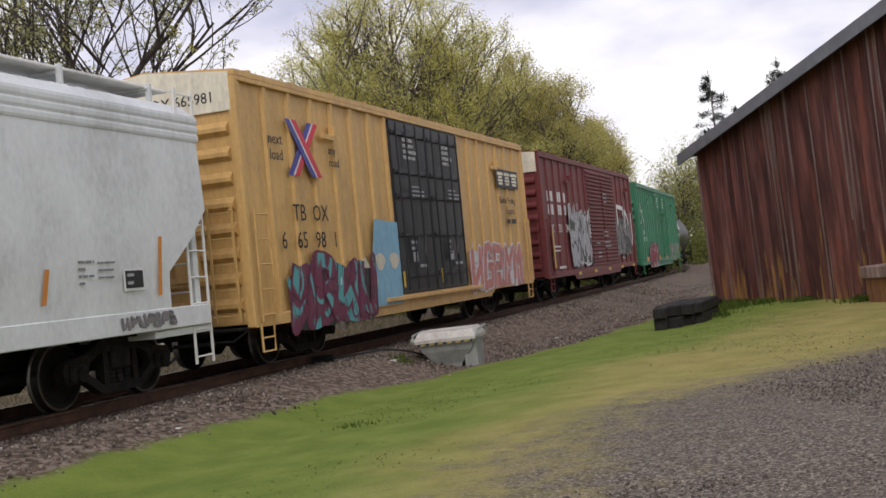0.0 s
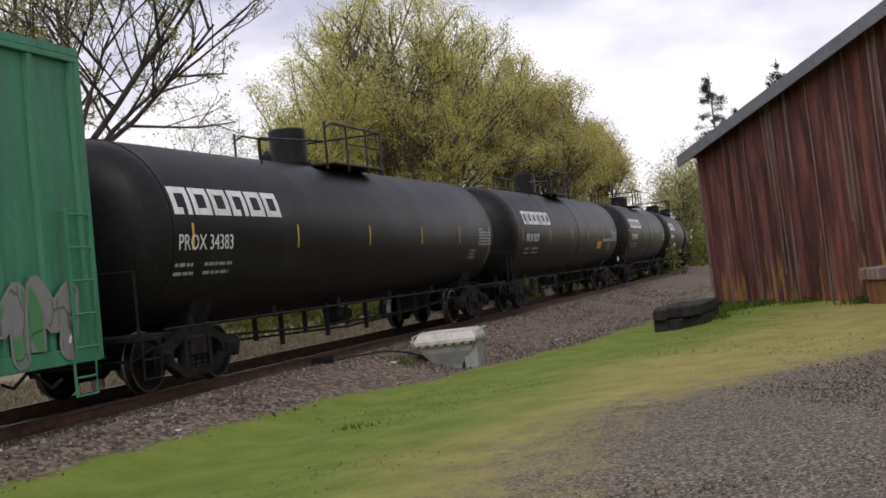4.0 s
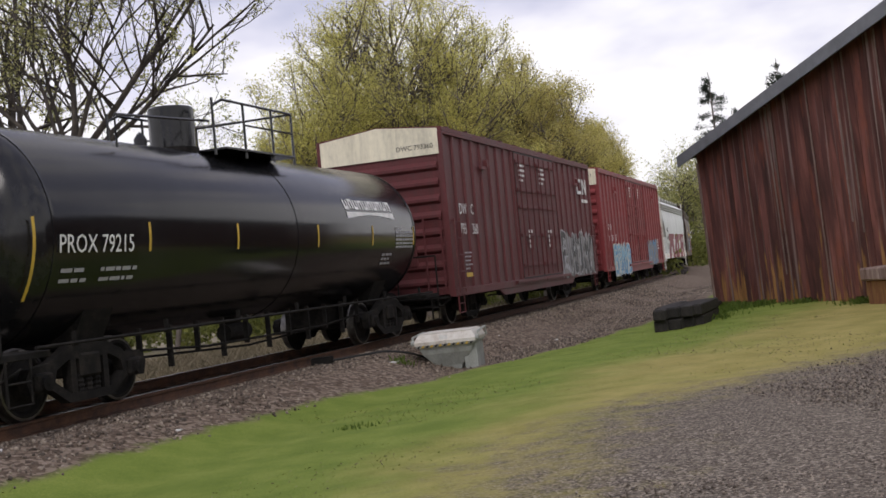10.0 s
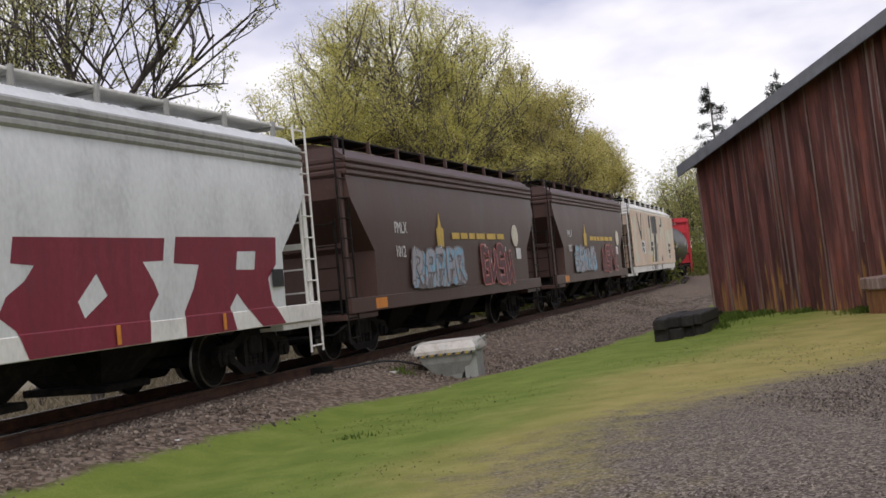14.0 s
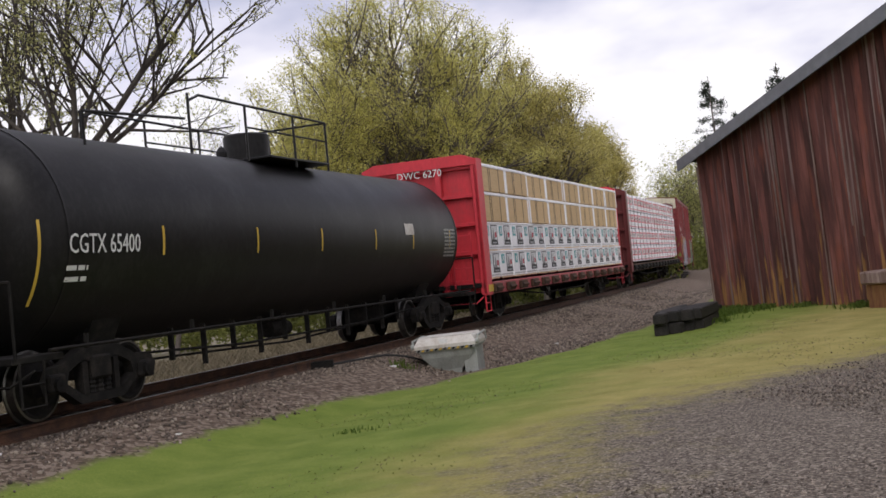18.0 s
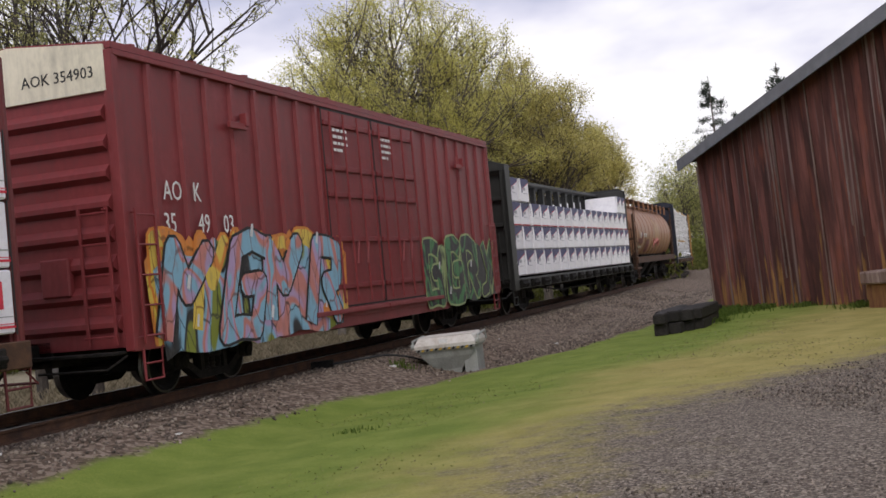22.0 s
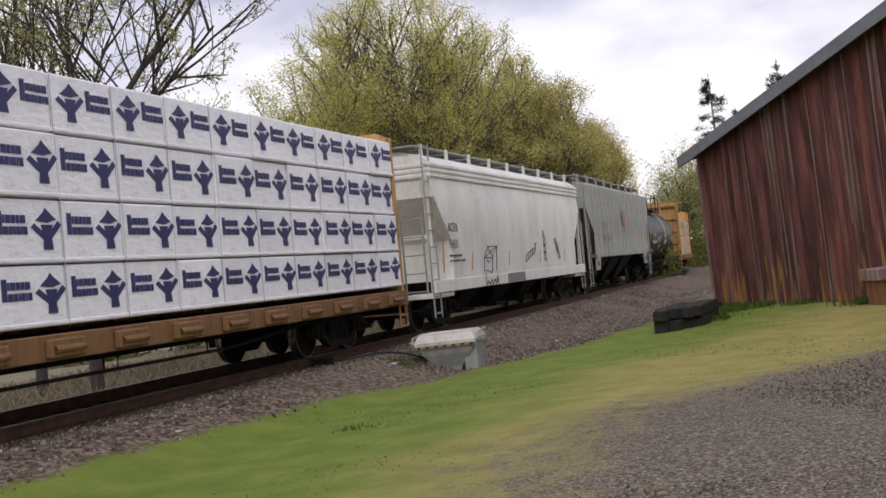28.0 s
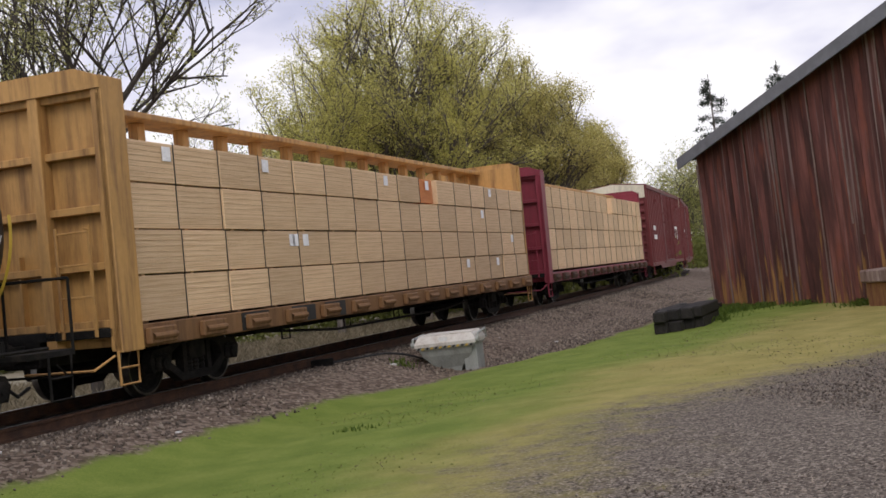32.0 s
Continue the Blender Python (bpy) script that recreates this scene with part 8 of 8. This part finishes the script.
    def ring_print(p, w, hh, r, c, rng):
        cx, cz, n = w * 0.5, hh * 0.6, 20
        put("print", Solid().box(cx - w * 0.34, cx + w * 0.34, -0.657, -0.652, cz - hh * 0.21, cz + hh * 0.21), MAT["red_ink"], p, "red panel printed on the wrap")
        put("print", Solid().prism([(cx + w * 0.29 * math.cos(a), cz + hh * 0.155 * math.sin(a)) for a in (2 * math.pi * k / n for k in range(n))], -0.6575, -0.661, "y"), SPRAY["white"], p, "white oval in the red panel")
        name = Solid()
        for k in range(6):
            x = cx + w * (-0.21 + 0.07 * k)
            name.box(x, x + w * 0.015, -0.665, -0.6615, cz - hh * 0.06, cz + hh * 0.06).box(x, x + w * 0.05, -0.665, -0.6615, cz + hh * (0.02 if k % 2 else -0.06), cz + hh * (0.06 if k % 2 else -0.02))
        put("print", name, SPRAY["grey"], p, "name printed as dark bars")
        for z, tall in ((0.1, 0.035), (0.16, 0.012)):
            put("print", Solid().box(0.0, w, -0.657, -0.652, hh * z, hh * (z + tall)), MAT["red_ink"], p)
        put("print", Solid().box(0.0, w, -0.656, -0.652, hh * 0.27, hh * 0.28), SPRAY["grey"], p)
        put("strap", Solid().box(w - 0.01, w + 0.004, -0.666, -0.652, 0.0, hh), MAT["strap"], p)
        if c in (3, 8, 13):
            put("tag", Solid().box(0.0, 0.2, -0.668, -0.662, hh * 0.86, hh * 1.0), SPRAY["red"], p, "bright red tag on the wrap")
    top, L = center_beam("dark maroon centre-beam flatcar stacked with red-printed white packs", 273.51, 292.18, MAT["beam_maroon"], pad=MAT["iron"], sill_mat=MAT["rust"])
    load(top, L, rows, 16, (MAT["wrap_lilac"],) * 4, ring_print, seed=3, name="lumber_pack")
    lettering(top, "WC 37273", 0.26, -L / 2 - 0.012, 0.75, 3.4, MAT["white"], "LEFT", (90, 0, -90), 1.0)
    bars(top, 0, 0, 0, (0.3,), 0.1, 0.1, MAT["white"]).matrix_basis = pose(-L / 2 - 0.015, 0.9, 2.8, 0, 0, -90)
    for x, text in ((-L / 2 + 4.6, "37"), (-L / 2 + 5.7, "273")):
        lettering(top, text, 0.24, x, -1.556, 1.06, MAT["white"])
    # oxide boxcar
    top, L = boxcar("oxide red boxcar with blue-green and dark green graffiti", 294.04, 309.61, MAT["brick_red"], None, "plug", MAT["brick_red"], 4.93, 1.05, 0.74)
    h = L / 2
    for text, x, z in (("AO", 0.86, 2.94), ("K", 1.58, 2.94), ("35", 0.82, 2.5), ("49", 1.66, 2.5), ("03", 2.32, 2.5)):
        lettering(top, text, 0.38, -h + x, SIDE - 0.066, z, MAT["white"], width=0.8)
    for x in (-1.6, 0.5):
        bars(top, x, 4.4, -1.66, (0.6, 0.6, 0.6, 0.4), 0.07, 0.05, MAT["white"])
    graffiti(top, -7.2, -1.75, 0.8, 2.5, -1.622, ("sky", "lilac", "pink", "sky"), "black", "moss", 31, 4)
    graffiti(top, -7.4, -1.5, 1.0, 2.6, -1.608, ("orange", "yellow"), "orange", "orange", 32, 6, "orange flame-like sprayed shapes")
    graffiti(top, 2.5, 7.35, 0.9, 2.45, -1.612, ("black", "green", "black"), "lime", "black", 33, 4)
    lettering(top, "AOK 354903", 0.21, -h - 0.05, -0.2, 4.5, MAT["black_ink"], "LEFT", (90, 0, -90), 1.0)

    def navy_print(p, w, hh, r, c, rng):
        put("print", Solid().prism(((0.0, hh * 0.45), (w - 0.005, hh * 0.86), (w - 0.005, hh * 0.985), (0.0, hh * 0.985)), -0.654, -0.66, "y"), MAT["navy_ink"], p, "navy slanting band printed on the wrap")
        put("print", Solid().box(w * 0.13, w * 0.33, -0.664, -0.656, hh * 0.4, hh * 0.64), MAT["navy_ink"], p, "square mark printed on the wrap")
        put("print", Solid().box(w * 0.4, w * 0.62, -0.662, -0.656, hh * 0.5, hh * 0.62).box(w * 0.4, w * 0.75, -0.662, -0.656, hh * 0.36, hh * 0.38), SPRAY["silver"], p)
        if r == 2 and c < 7:
            put("print", Solid().box(0, w, -0.662, -0.654, 0.015, 0.05), SPRAY["red"], p, "red band along the pack's foot")
        put("print", Solid().prism(((0.0, hh * 0.43), (w - 0.005, hh * 0.84), (w - 0.005, hh * 0.86), (0.0, hh * 0.45)), -0.6545, -0.6605, "y"), MAT["red_ink"], p, "thin red edge of the navy band")
        put("wrap_fold", Solid().box(0.0, w, -0.66, -0.654, 0.0, hh * 0.04), SPRAY["grey"], p)
        if c % 3 == 0:
            put("wrap_fold", Solid().prism(((0.0, 0.02), (0.12, 0.02), (0.2, hh * 0.5), (0.1, hh - 0.02), (0.0, hh - 0.02)), -0.655, -0.676, "y"), MAT["wrap"], p)
    top, L = center_beam("dark green-black centre-beam flatcar half loaded with navy-printed packs", 311.12, 329.55, MAT["beam_green"], pad=MAT["iron"], sill_mat=MAT["beam_green"])
    skip = [(3, c) for c in range(2, 15)]
    load(top, L, ((1.36, 2.09), (2.09, 2.77), (2.77, 3.455), (3.455, 4.15)), 17, (MAT["wrap"],) * 4, navy_print, skip, seed=4, name="panel_pack")
    for x, text in ((-L / 2 + 2.0, "COL"), (-L / 2 + 3.05, "30148")):
        lettering(top, text, 0.24, x, -1.556, 1.06, MAT["white"])
    # round hopper
    top, L = hopper("rust-stained brown round-bodied hopper", 330.9, 345.5, MAT["cyl"], "cyl", MAT["rust"], None, MAT["rust"], MAT["rust"])
    h = L / 2
    R, mid = 1.512, 2.72
    for x, up, w, hh, mm in ((-5.13, -0.55, 0.5, 0.53, "maroon"), (-5.93, -0.55, 0.8, 0.24, "maroon"), (-5.5, -0.3, 0.37, 0.29, "hopper_tan"), (-3.45, -0.98, 1.12, 0.63, "maroon")):
        tank_bars(top, x, up, R, mid, (w,), hh, 0.1, MAT[mm])
    on_tank(top, "CN", 0.26, -5.48, -0.26, R + 0.01, mid, MAT["white"], 0.85)
    on_tank(top, "395730", 0.26, -4.5, -0.24, R, mid, MAT["white"], 1.3)
    tank_bars(top, -5.8, -0.78, R, mid, (1.1, 0.9), 0.12, 0.1, SPRAY["cream"])
    for pts in (((0.04, 3.53), (0.5, 3.3), (0.81, 3.0), (0.98, 2.6), (0.98, 2.2), (0.33, 2.36), (0.27, 3.05)), ((1.58, 3.53), (1.98, 3.1), (1.9, 2.4), (1.62, 1.94), (1.04, 2.1), (1.05, 2.9), (1.25, 3.3))):
        s, n = Solid(), len(pts)
        cx, cz = sum(p[0] for p in pts) / n, sum(p[1] for p in pts) / n
        ring = [(cx + (p[0] - cx) * f, cz + (p[1] - cz) * f) for f in (0.0, 0.5, 1.0) for p in pts]
        s.add([(x - 0.53, -math.sqrt((R + 0.014) ** 2 - (z - mid) ** 2), z) for x, z in ring], [(a * n + k, a * n + (k + 1) % n, a * n + n + (k + 1) % n, a * n + n + k) for a in (0, 1) for k in range(n)])
        put("emblem", s, MAT["faded_tan"], top, "faded cream leaf of a grain emblem")
    scrawl = Solid()
    rng = random.Random(17)
    for k in range(13):
        u, q = -0.83 + 0.18 * k, rng.uniform(-0.75, -0.5)
        scrawl.tube([(u + rng.uniform(-.1, .1), -(R + 0.02) * math.cos(a / R), mid + (R + 0.02) * math.sin(a / R)) for a in (q, q + 0.14, q + 0.28)], 0.02, 4)
    put("scrawl", scrawl, SPRAY["pink"], top, "pinkish white paint scrawl")
    for k in range(6):
        x = (-6.4, -3.83, -1.28, 1.37, 3.97, 6.2)[k]
        v = [(x + dx + 0.16 * (q + 1.1), -(R + 0.016) * math.cos(q / R), mid + (R + 0.016) * math.sin(q / R)) for q in (-1.1, -0.9, -0.7) for dx in (-0.045, 0.045)]
        put("reflective_strip", Solid().add(v, [(0, 1, 3, 2), (2, 3, 5, 4)]), MAT["yellow"], top, "slanting yellow reflective strip")
    # navy flat with stacked sheets
    top, L = center_beam("navy centre-beam flatcar stacked with grey-white wrapped sheets", 346.47, 364.47, MAT["beam_navy"])
    rng = random.Random(8)
    z = 1.34
    k = 0
    while z < 4.25:
        t = rng.uniform(0.085, 0.13)
        for sy in (-1, 1):
            x0, x1 = -L / 2 + 0.5 + rng.uniform(0, 0.35), L / 2 - 0.3 - rng.uniform(0, 0.2)
            n = 7
            cuts = [x0 + (x1 - x0) * j / n for j in range(n + 1)]
            for a, b in zip(cuts, cuts[1:]):
                s = Solid()
                s.slab(a + 0.004, b - 0.004, sy * 0.82 - 0.64 + rng.uniform(-0.07, 0.05), sy * 0.82 + 0.64, z + rng.uniform(0.008, 0.026), z + t - rng.uniform(0.004, 0.02), 0.015)
                put("wrapped_sheets", s, MAT["wrap"] if k % 9 or rng.random() < 0.6 else MAT["kraft"], top, "layer of wrapped sheets")
        z += t
        k += 1
    lettering(top, "286460", 0.26, -L / 2 - 0.012, 0.2, 3.55, MAT["white"], "LEFT", (90, 0, -90), 1.0)

    def tree_print(p, w, hh, r, c, rng):
        y = -0.655
        u, v = (w * 0.3, w * 0.56) if r == 3 else (w * 0.76, w * 0.08)
        s = Solid()
        s.prism(((u - 0.07, hh * 0.22), (u + 0.1, hh * 0.22), (u + 0.07, hh * 0.45), (u + 0.11, hh * 0.6), (u - 0.09, hh * 0.6), (u - 0.05, hh * 0.42)), y, y - 0.005, "y")
        s.prism(((u - 0.2, hh * 0.62), (u - 0.26, hh * 0.56), (u - 0.04, hh * 0.36), (u + 0.02, hh * 0.42)), y - 0.0005, y - 0.0055, "y")
        s.prism(((u + 0.2, hh * 0.66), (u + 0.26, hh * 0.6), (u + 0.06, hh * 0.36), (u - 0.0, hh * 0.42)), y - 0.0005, y - 0.0055, "y")
        s.prism(((u - 0.18, hh * 0.66), (u - 0.05, hh * 0.78), (u, hh * 0.86), (u + 0.07, hh * 0.78), (u + 0.18, hh * 0.68), (u + 0.02, hh * 0.63)), y - 0.001, y - 0.006, "y")
        put("print", s, MAT["navy_ink"], p, "dark blue printed emblem")
        for k, (q, widths) in enumerate(((0.62, (0.08, 0.03, 0.08, 0.06, 0.06, 0.08)), (0.45, (0.08, 0.08, 0.06, 0.03, 0.06, 0.03, 0.06)))):
            x = v
            name = Solid()
            for b, wide in enumerate(widths):
                name.box(x, x + wide * w * 0.85, y - 0.005, y, hh * q, hh * (q + (0.17 if b == 0 else 0.12)))
                x += (wide + 0.013) * w * 0.85
            put("print", name, MAT["navy_ink"], p, "name printed as dark blue bars")
        put("wrap_seam", Solid().box(-0.006, 0.006, y - 0.004, y, 0, hh), SPRAY["silver"], p)
        put("wrap_fold", Solid().slab(0.0, w, -0.662, -0.64, 0.02, 0.07, 0.01), MAT["wrap_lilac"], p)
    top, L = center_beam("rusty yellow centre-beam flatcar stacked with blue-printed white packs", 366.25, 385.35, MAT["beam_yellow"], pad=MAT["beam_rusty"], sill_mat=MAT["beam_rusty"])
    load(top, L, rows, 16, (MAT["wrap_lilac"],) * 4, tree_print, seed=6, name="lumber_pack")


def cars_five():
    """White and grey hoppers, a tank, bare lumber on flats and the boxcars at the tail."""
    top, L = hopper("off-white covered hopper with thin black drawings", 386.9, 401.9, MAT["hopper_white"], "smooth", MAT["hopper_white"], MAT["hopper_white"], MAT["hopper_white"], MAT["hopper_up"])
    h = L / 2
    lettering(top, "ACFX", 0.3, -6.42, -1.6, 2.5, MAT["black_ink"], width=0.9)
    lettering(top, "96931", 0.3, -6.44, -1.6, 2.12, MAT["black_ink"], width=0.9)
    bars(top, -6.44, 1.98, -1.59, (0.9, 1.1), 0.06, 0.06, MAT["black_ink"])
    for pts in (((-3.88, 1.51), (-3.83, 1.85), (-3.12, 1.85), (-3.22, 1.47)), ((-3.83, 1.85), (-3.47, 2.13), (-2.7, 2.14), (-3.12, 1.85)), ((-3.83, 1.85), (-2.7, 2.14)), ((-3.47, 2.13), (-3.12, 1.85)), ((-2.7, 2.14), (-2.86, 1.51)),
                ((-3.6, 1.8), (-3.47, 1.72), (-3.22, 1.81)), ((-3.75, 1.52), (-3.56, 1.54), (-3.34, 1.47), (-3.22, 1.49)), ((-3.78, 1.44), (-3.81, 1.16), (-3.64, 1.27), (-3.53, 1.17), (-3.37, 1.3), (-3.27, 1.16), (-3.11, 1.3), (-2.98, 1.16), (-2.87, 1.35), (-2.8, 1.17), (-2.78, 1.44))):
        put("drawn_line", Solid().tube([(x, -hopper_y(z) - 0.004, z) for x, z in pts], 0.012, 4), MAT["black_ink"], top, "black line of a drawn box")
    for pts in (((0.05, 1.86), (-0.02, 1.67), (0.95, 1.9), (0.93, 2.05), (0.05, 1.86)), ((0.25, 1.89), (0.26, 1.73)), ((0.5, 1.94), (0.51, 1.78)), ((0.76, 2.0), (0.74, 1.84)), ((1.23, 2.17), (1.01, 2.17), (1.15, 2.09), (1.02, 2.02), (1.17, 1.98)),
                ((2.06, 2.58), (2.06, 2.28), (2.09, 1.64), (2.24, 1.64), (2.27, 2.27), (2.17, 2.45), (2.02, 2.39)), ((2.1, 2.16), (2.23, 2.07)), ((2.1, 1.96), (2.22, 1.87)),
                ((3.37, 2.33), (3.44, 2.14), (3.81, 1.67), (3.98, 1.71), (3.66, 2.2), (3.48, 2.32)), ((3.53, 2.2), (3.69, 2.05)), ((3.68, 2.02), (3.8, 1.86))):
        put("drawn_line", Solid().tube([(x, -hopper_y(z) - 0.004, z) for x, z in pts], 0.014, 4), MAT["black_ink"], top, "black line of a drawn rocket")
    flat_print(top, ((-1.9, 1.16), (-0.25, 1.16), (-0.25, 1.4), (-1.9, 1.4)), -1.566, SPRAY["grey"], "patch", "grey paint patch")
    for x, z0, z1 in ((-6.86, 1.58, 2.42), (-4.86, 1.58, 2.0), (-1.73, 1.61, 2.01), (1.5, 1.62, 2.0), (4.5, 1.62, 2.0)):
        wrap_print(top, ((x, z0), (x + 0.09, z0), (x + 0.2, z1), (x + 0.11, z1)), MAT["orange"], 0.004, "reflective_strip")
    top, L = hopper("blue-grey ribbed covered hopper with black lettering", 402.55, 417.15, MAT["hopper_up"], "ribbed", MAT["hopper_up"], None, MAT["hopper_up"], MAT["hopper_up"])
    h = L / 2
    for text, x, z in (("U", 2.96, 2.64), ("P", 3.48, 2.64), ("89", 2.8, 2.17), ("50", 3.53, 2.17), ("7", 4.21, 2.17)):
        lettering(top, text, 0.38, -h + x, -1.624, z, MAT["black_ink"], width=0.72)
    put("emblem", Solid().prism(((-0.3, 0.45), (0.3, 0.45), (0.3, 0.0), (0, -0.4), (-0.3, 0.0)), -1.622, -1.628, "y"), SPRAY["grey"], top, "faded shield emblem", pose(0.08, 0, 3.0))
    put("emblem", Solid().box(-0.2, -0.12, -1.634, -1.63, -0.2, 0.1).box(-0.04, 0.04, -1.634, -1.63, -0.28, 0.1).box(0.12, 0.2, -1.634, -1.63, -0.2, 0.1), MAT["red_ink"], top, "", pose(0.08, 0, 3.0))
    lettering(top, "UP 89507", 0.22, -h + 0.185, 1.1, 3.95, MAT["black_ink"], "LEFT", (90, 0, -90), 1.0)
    top, L, R, mid = tank_car("short black tank car with pale scrawls and white streaks", 417.8, 430, MAT["tank"], 1.36, 2.55, "yellow", True, (-0.9, 0.25, 0.25), (-0.42, -0.174, -0.01, 0.16, 0.28, 0.46), (-2.3, 2.6), -3.2, 1.5, 0.41)
    h = L / 2
    on_tank(top, "GATX 63301", 0.28, -4.1, -0.5, R, mid, MAT["white"], 1.12)
    rng = random.Random(6)

    def scrawl(x0, x1, q0, q1, n, thick, mm, what):
        """One wandering line of paint on the barrel, between two lengths and two angles."""
        pts = []
        for j in range(n):
            q = q0 + (q1 - q0) * (j % 2 if rng.random() < 0.7 else rng.random()) * rng.uniform(0.6, 1.0)
            x = x0 + (x1 - x0) * j / (n - 1) + rng.uniform(-0.06, 0.06)
            pts.append((x, -(R + 0.008) * math.cos(q), mid + (R + 0.008) * math.sin(q)))
        put("scrawl", Solid().tube(pts, thick, 4), SPRAY[mm], top, what)
    for x0, x1, q0, q1, n in ((-3.95, -2.85, -0.16, 0.06, 13), (-2.0, -1.35, -0.35, -0.12, 10), (-1.2, -0.55, -0.3, -0.05, 10), (-1.1, -0.5, -0.62, -0.32, 8), (-4.4, -2.3, -0.78, -0.6, 18), (1.15, 2.1, -0.4, -0.2, 14), (1.2, 1.9, -0.75, -0.55, 7), (4.1, 5.5, -0.28, -0.06, 18)):
        scrawl(x0, x1, q0, q1, n, 0.01, "silver", "pale scrawled paint")
    for k in range(5):
        s, q, u = [], 1.15 - 0.1 * k, 1.3 + 0.07 * k
        while q > -0.3 + 0.12 * k:
            s.append((u + rng.uniform(-0.09, 0.09), -(R + 0.012) * math.cos(q), mid + (R + 0.012) * math.sin(q)))
            q -= rng.uniform(0.06, 0.14)
        put("spill", Solid().tube(s, 0.012 + 0.002 * k, 4), SPRAY["white"] if k % 2 else SPRAY["silver"], top, "white spill running down the barrel")

    def lumber_print(p, w, hh, r, c, rng):
        put("strap", Solid().box(w - 0.012, w + 0.004, -0.66, -0.652, 0.0, hh), MAT["strap"], p)
        s = Solid()
        for j in range(1, 8):
            s.box(0.02, w - 0.02, -0.6535, -0.6505, hh * j / 8 - 0.003, hh * j / 8 + 0.003)
        put("board_joints", s, MAT["lumber_gap"], p, "thin joints between the boards")
        put("bearer", Solid().box(w * 0.2, w * 0.2 + 0.08, -0.6, 0.6, -0.012, 0.012), MAT["lumber"], p)
    low = ((1.32, 1.93), (1.93, 2.53), (2.53, 3.15), (3.15, 3.72))

    def tagged_packs(top, L, columns, seed):
        rng = random.Random(seed)
        for k in range(20):
            x, r = -L / 2 + 0.7 + (L - 1.6) * rng.random(), rng.randrange(4)
            z = low[r][1] - 0.26
            put("paper_tag", Solid().box(x, x + 0.2, -1.486, -1.48, z, z + 0.2), MAT["wrap"], top, "small white paper tag")
    top, L = center_beam("weathered yellow centre-beam flatcar stacked with bare lumber", 431.1, 450.29, MAT["beam_yellow"], pad=MAT["iron"], sill_mat=MAT["beam_rusty"])
    skip = [(3, c) for c in range(9, 10)]
    load(top, L, low, 16, (MAT["lumber"],) * 4, lumber_print, skip, seed=7, name="lumber_pack")
    tagged_packs(top, L, 16, 3)
    put("pack_end", Solid().slab(-0.3, 0.47, -1.44, -0.2, 3.17, 3.7, 0.01), MAT["lumber_end"], top, "orange-painted ends of the boards", pose(-L / 2 + 0.62 + 9 * (L - 1.24) / 16 + 0.7, 0, 0))
    for x, text in ((-L / 2 + 3.0, "TZX"), (-L / 2 + 4.6, "857"), (-L / 2 + 5.8, "33")):
        put("number_plate_ground", Solid().box(x - 0.08, x + 0.75, -1.558, -1.552, 1.02, 1.28), MAT["black_ink"], top, "black panel on the sill")
        lettering(top, text, 0.24, x, -1.562, 1.07, MAT["white"])
    top, L = center_beam("crimson centre-beam flatcar stacked with bare lumber", 452.14, 470.66, MAT["beam_crimson"], beam_mat=MAT["beam_yellow"])
    load(top, L, ((1.36, 2.0), (2.0, 2.66), (2.66, 3.34), (3.34, 4.0)), 16, (MAT["lumber"],) * 4, lumber_print, [(3, 9)], seed=9, name="lumber_pack")
    for a, b, lab in ((472.3, 488.0, "dark maroon boxcar with white marks"), (489.5, 505.2, "dark maroon boxcar near the train's tail")):
        top, L = boxcar(lab, a, b, MAT["maroon"], None, "plug", MAT["maroon"], 4.92, 1.04, 0.74)
        h = L / 2
        bars(top, -h + 1.5, 3.0, SIDE - 0.064, (0.9, 1.2), 0.3, 0.15, MAT["white"])
        put("owner_mark", Solid().box(h - 4.0, h - 2.6, SIDE - 0.07, SIDE - 0.064, 2.9, 3.05).box(h - 4.0, h - 3.85, SIDE - 0.07, SIDE - 0.064, 2.4, 3.05).box(h - 2.9, h - 2.7, SIDE - 0.07, SIDE - 0.064, 2.3, 2.9), MAT["white"], top, "owner's emblem as white bars")


cars_one()
cars_two()
cars_three()
cars_four()
cars_five()


# ---- what moves ----
def motions():
    times = [k * 0.5 for k in range(65)]
    for top, centre, L in TRAIN:
        half = L / 2 - 2.4
        walk(top, [(t, track_pose(centre - gone(t), half) @ pose(0, 0, -LOW)) for t in times])
    # the wheels roll: one turn for 2.67 m, the same for every wheelset of its place
    turn = -math.degrees(13.59 / 0.425)
    for place in (-1, 1):
        same = [ob for group in WHEELSETS for ob in group if ob.matrix_basis.translation.x * place > 0]
        first = same[0]
        at = first.matrix_basis.translation.copy()
        walk(first, [(k / FPS, pose(at.x, at.y, at.z) @ Matrix.Rotation(radians(turn * k / FPS), 4, "Y")) for k in range(32 * FPS + 1)])
        for other in same[1:]:
            other.rotation_mode = "QUATERNION"
            keys = other.animation_data_create()
            keys.action = first.animation_data.action
            keys.action_slot = first.animation_data.action_slot


motions()
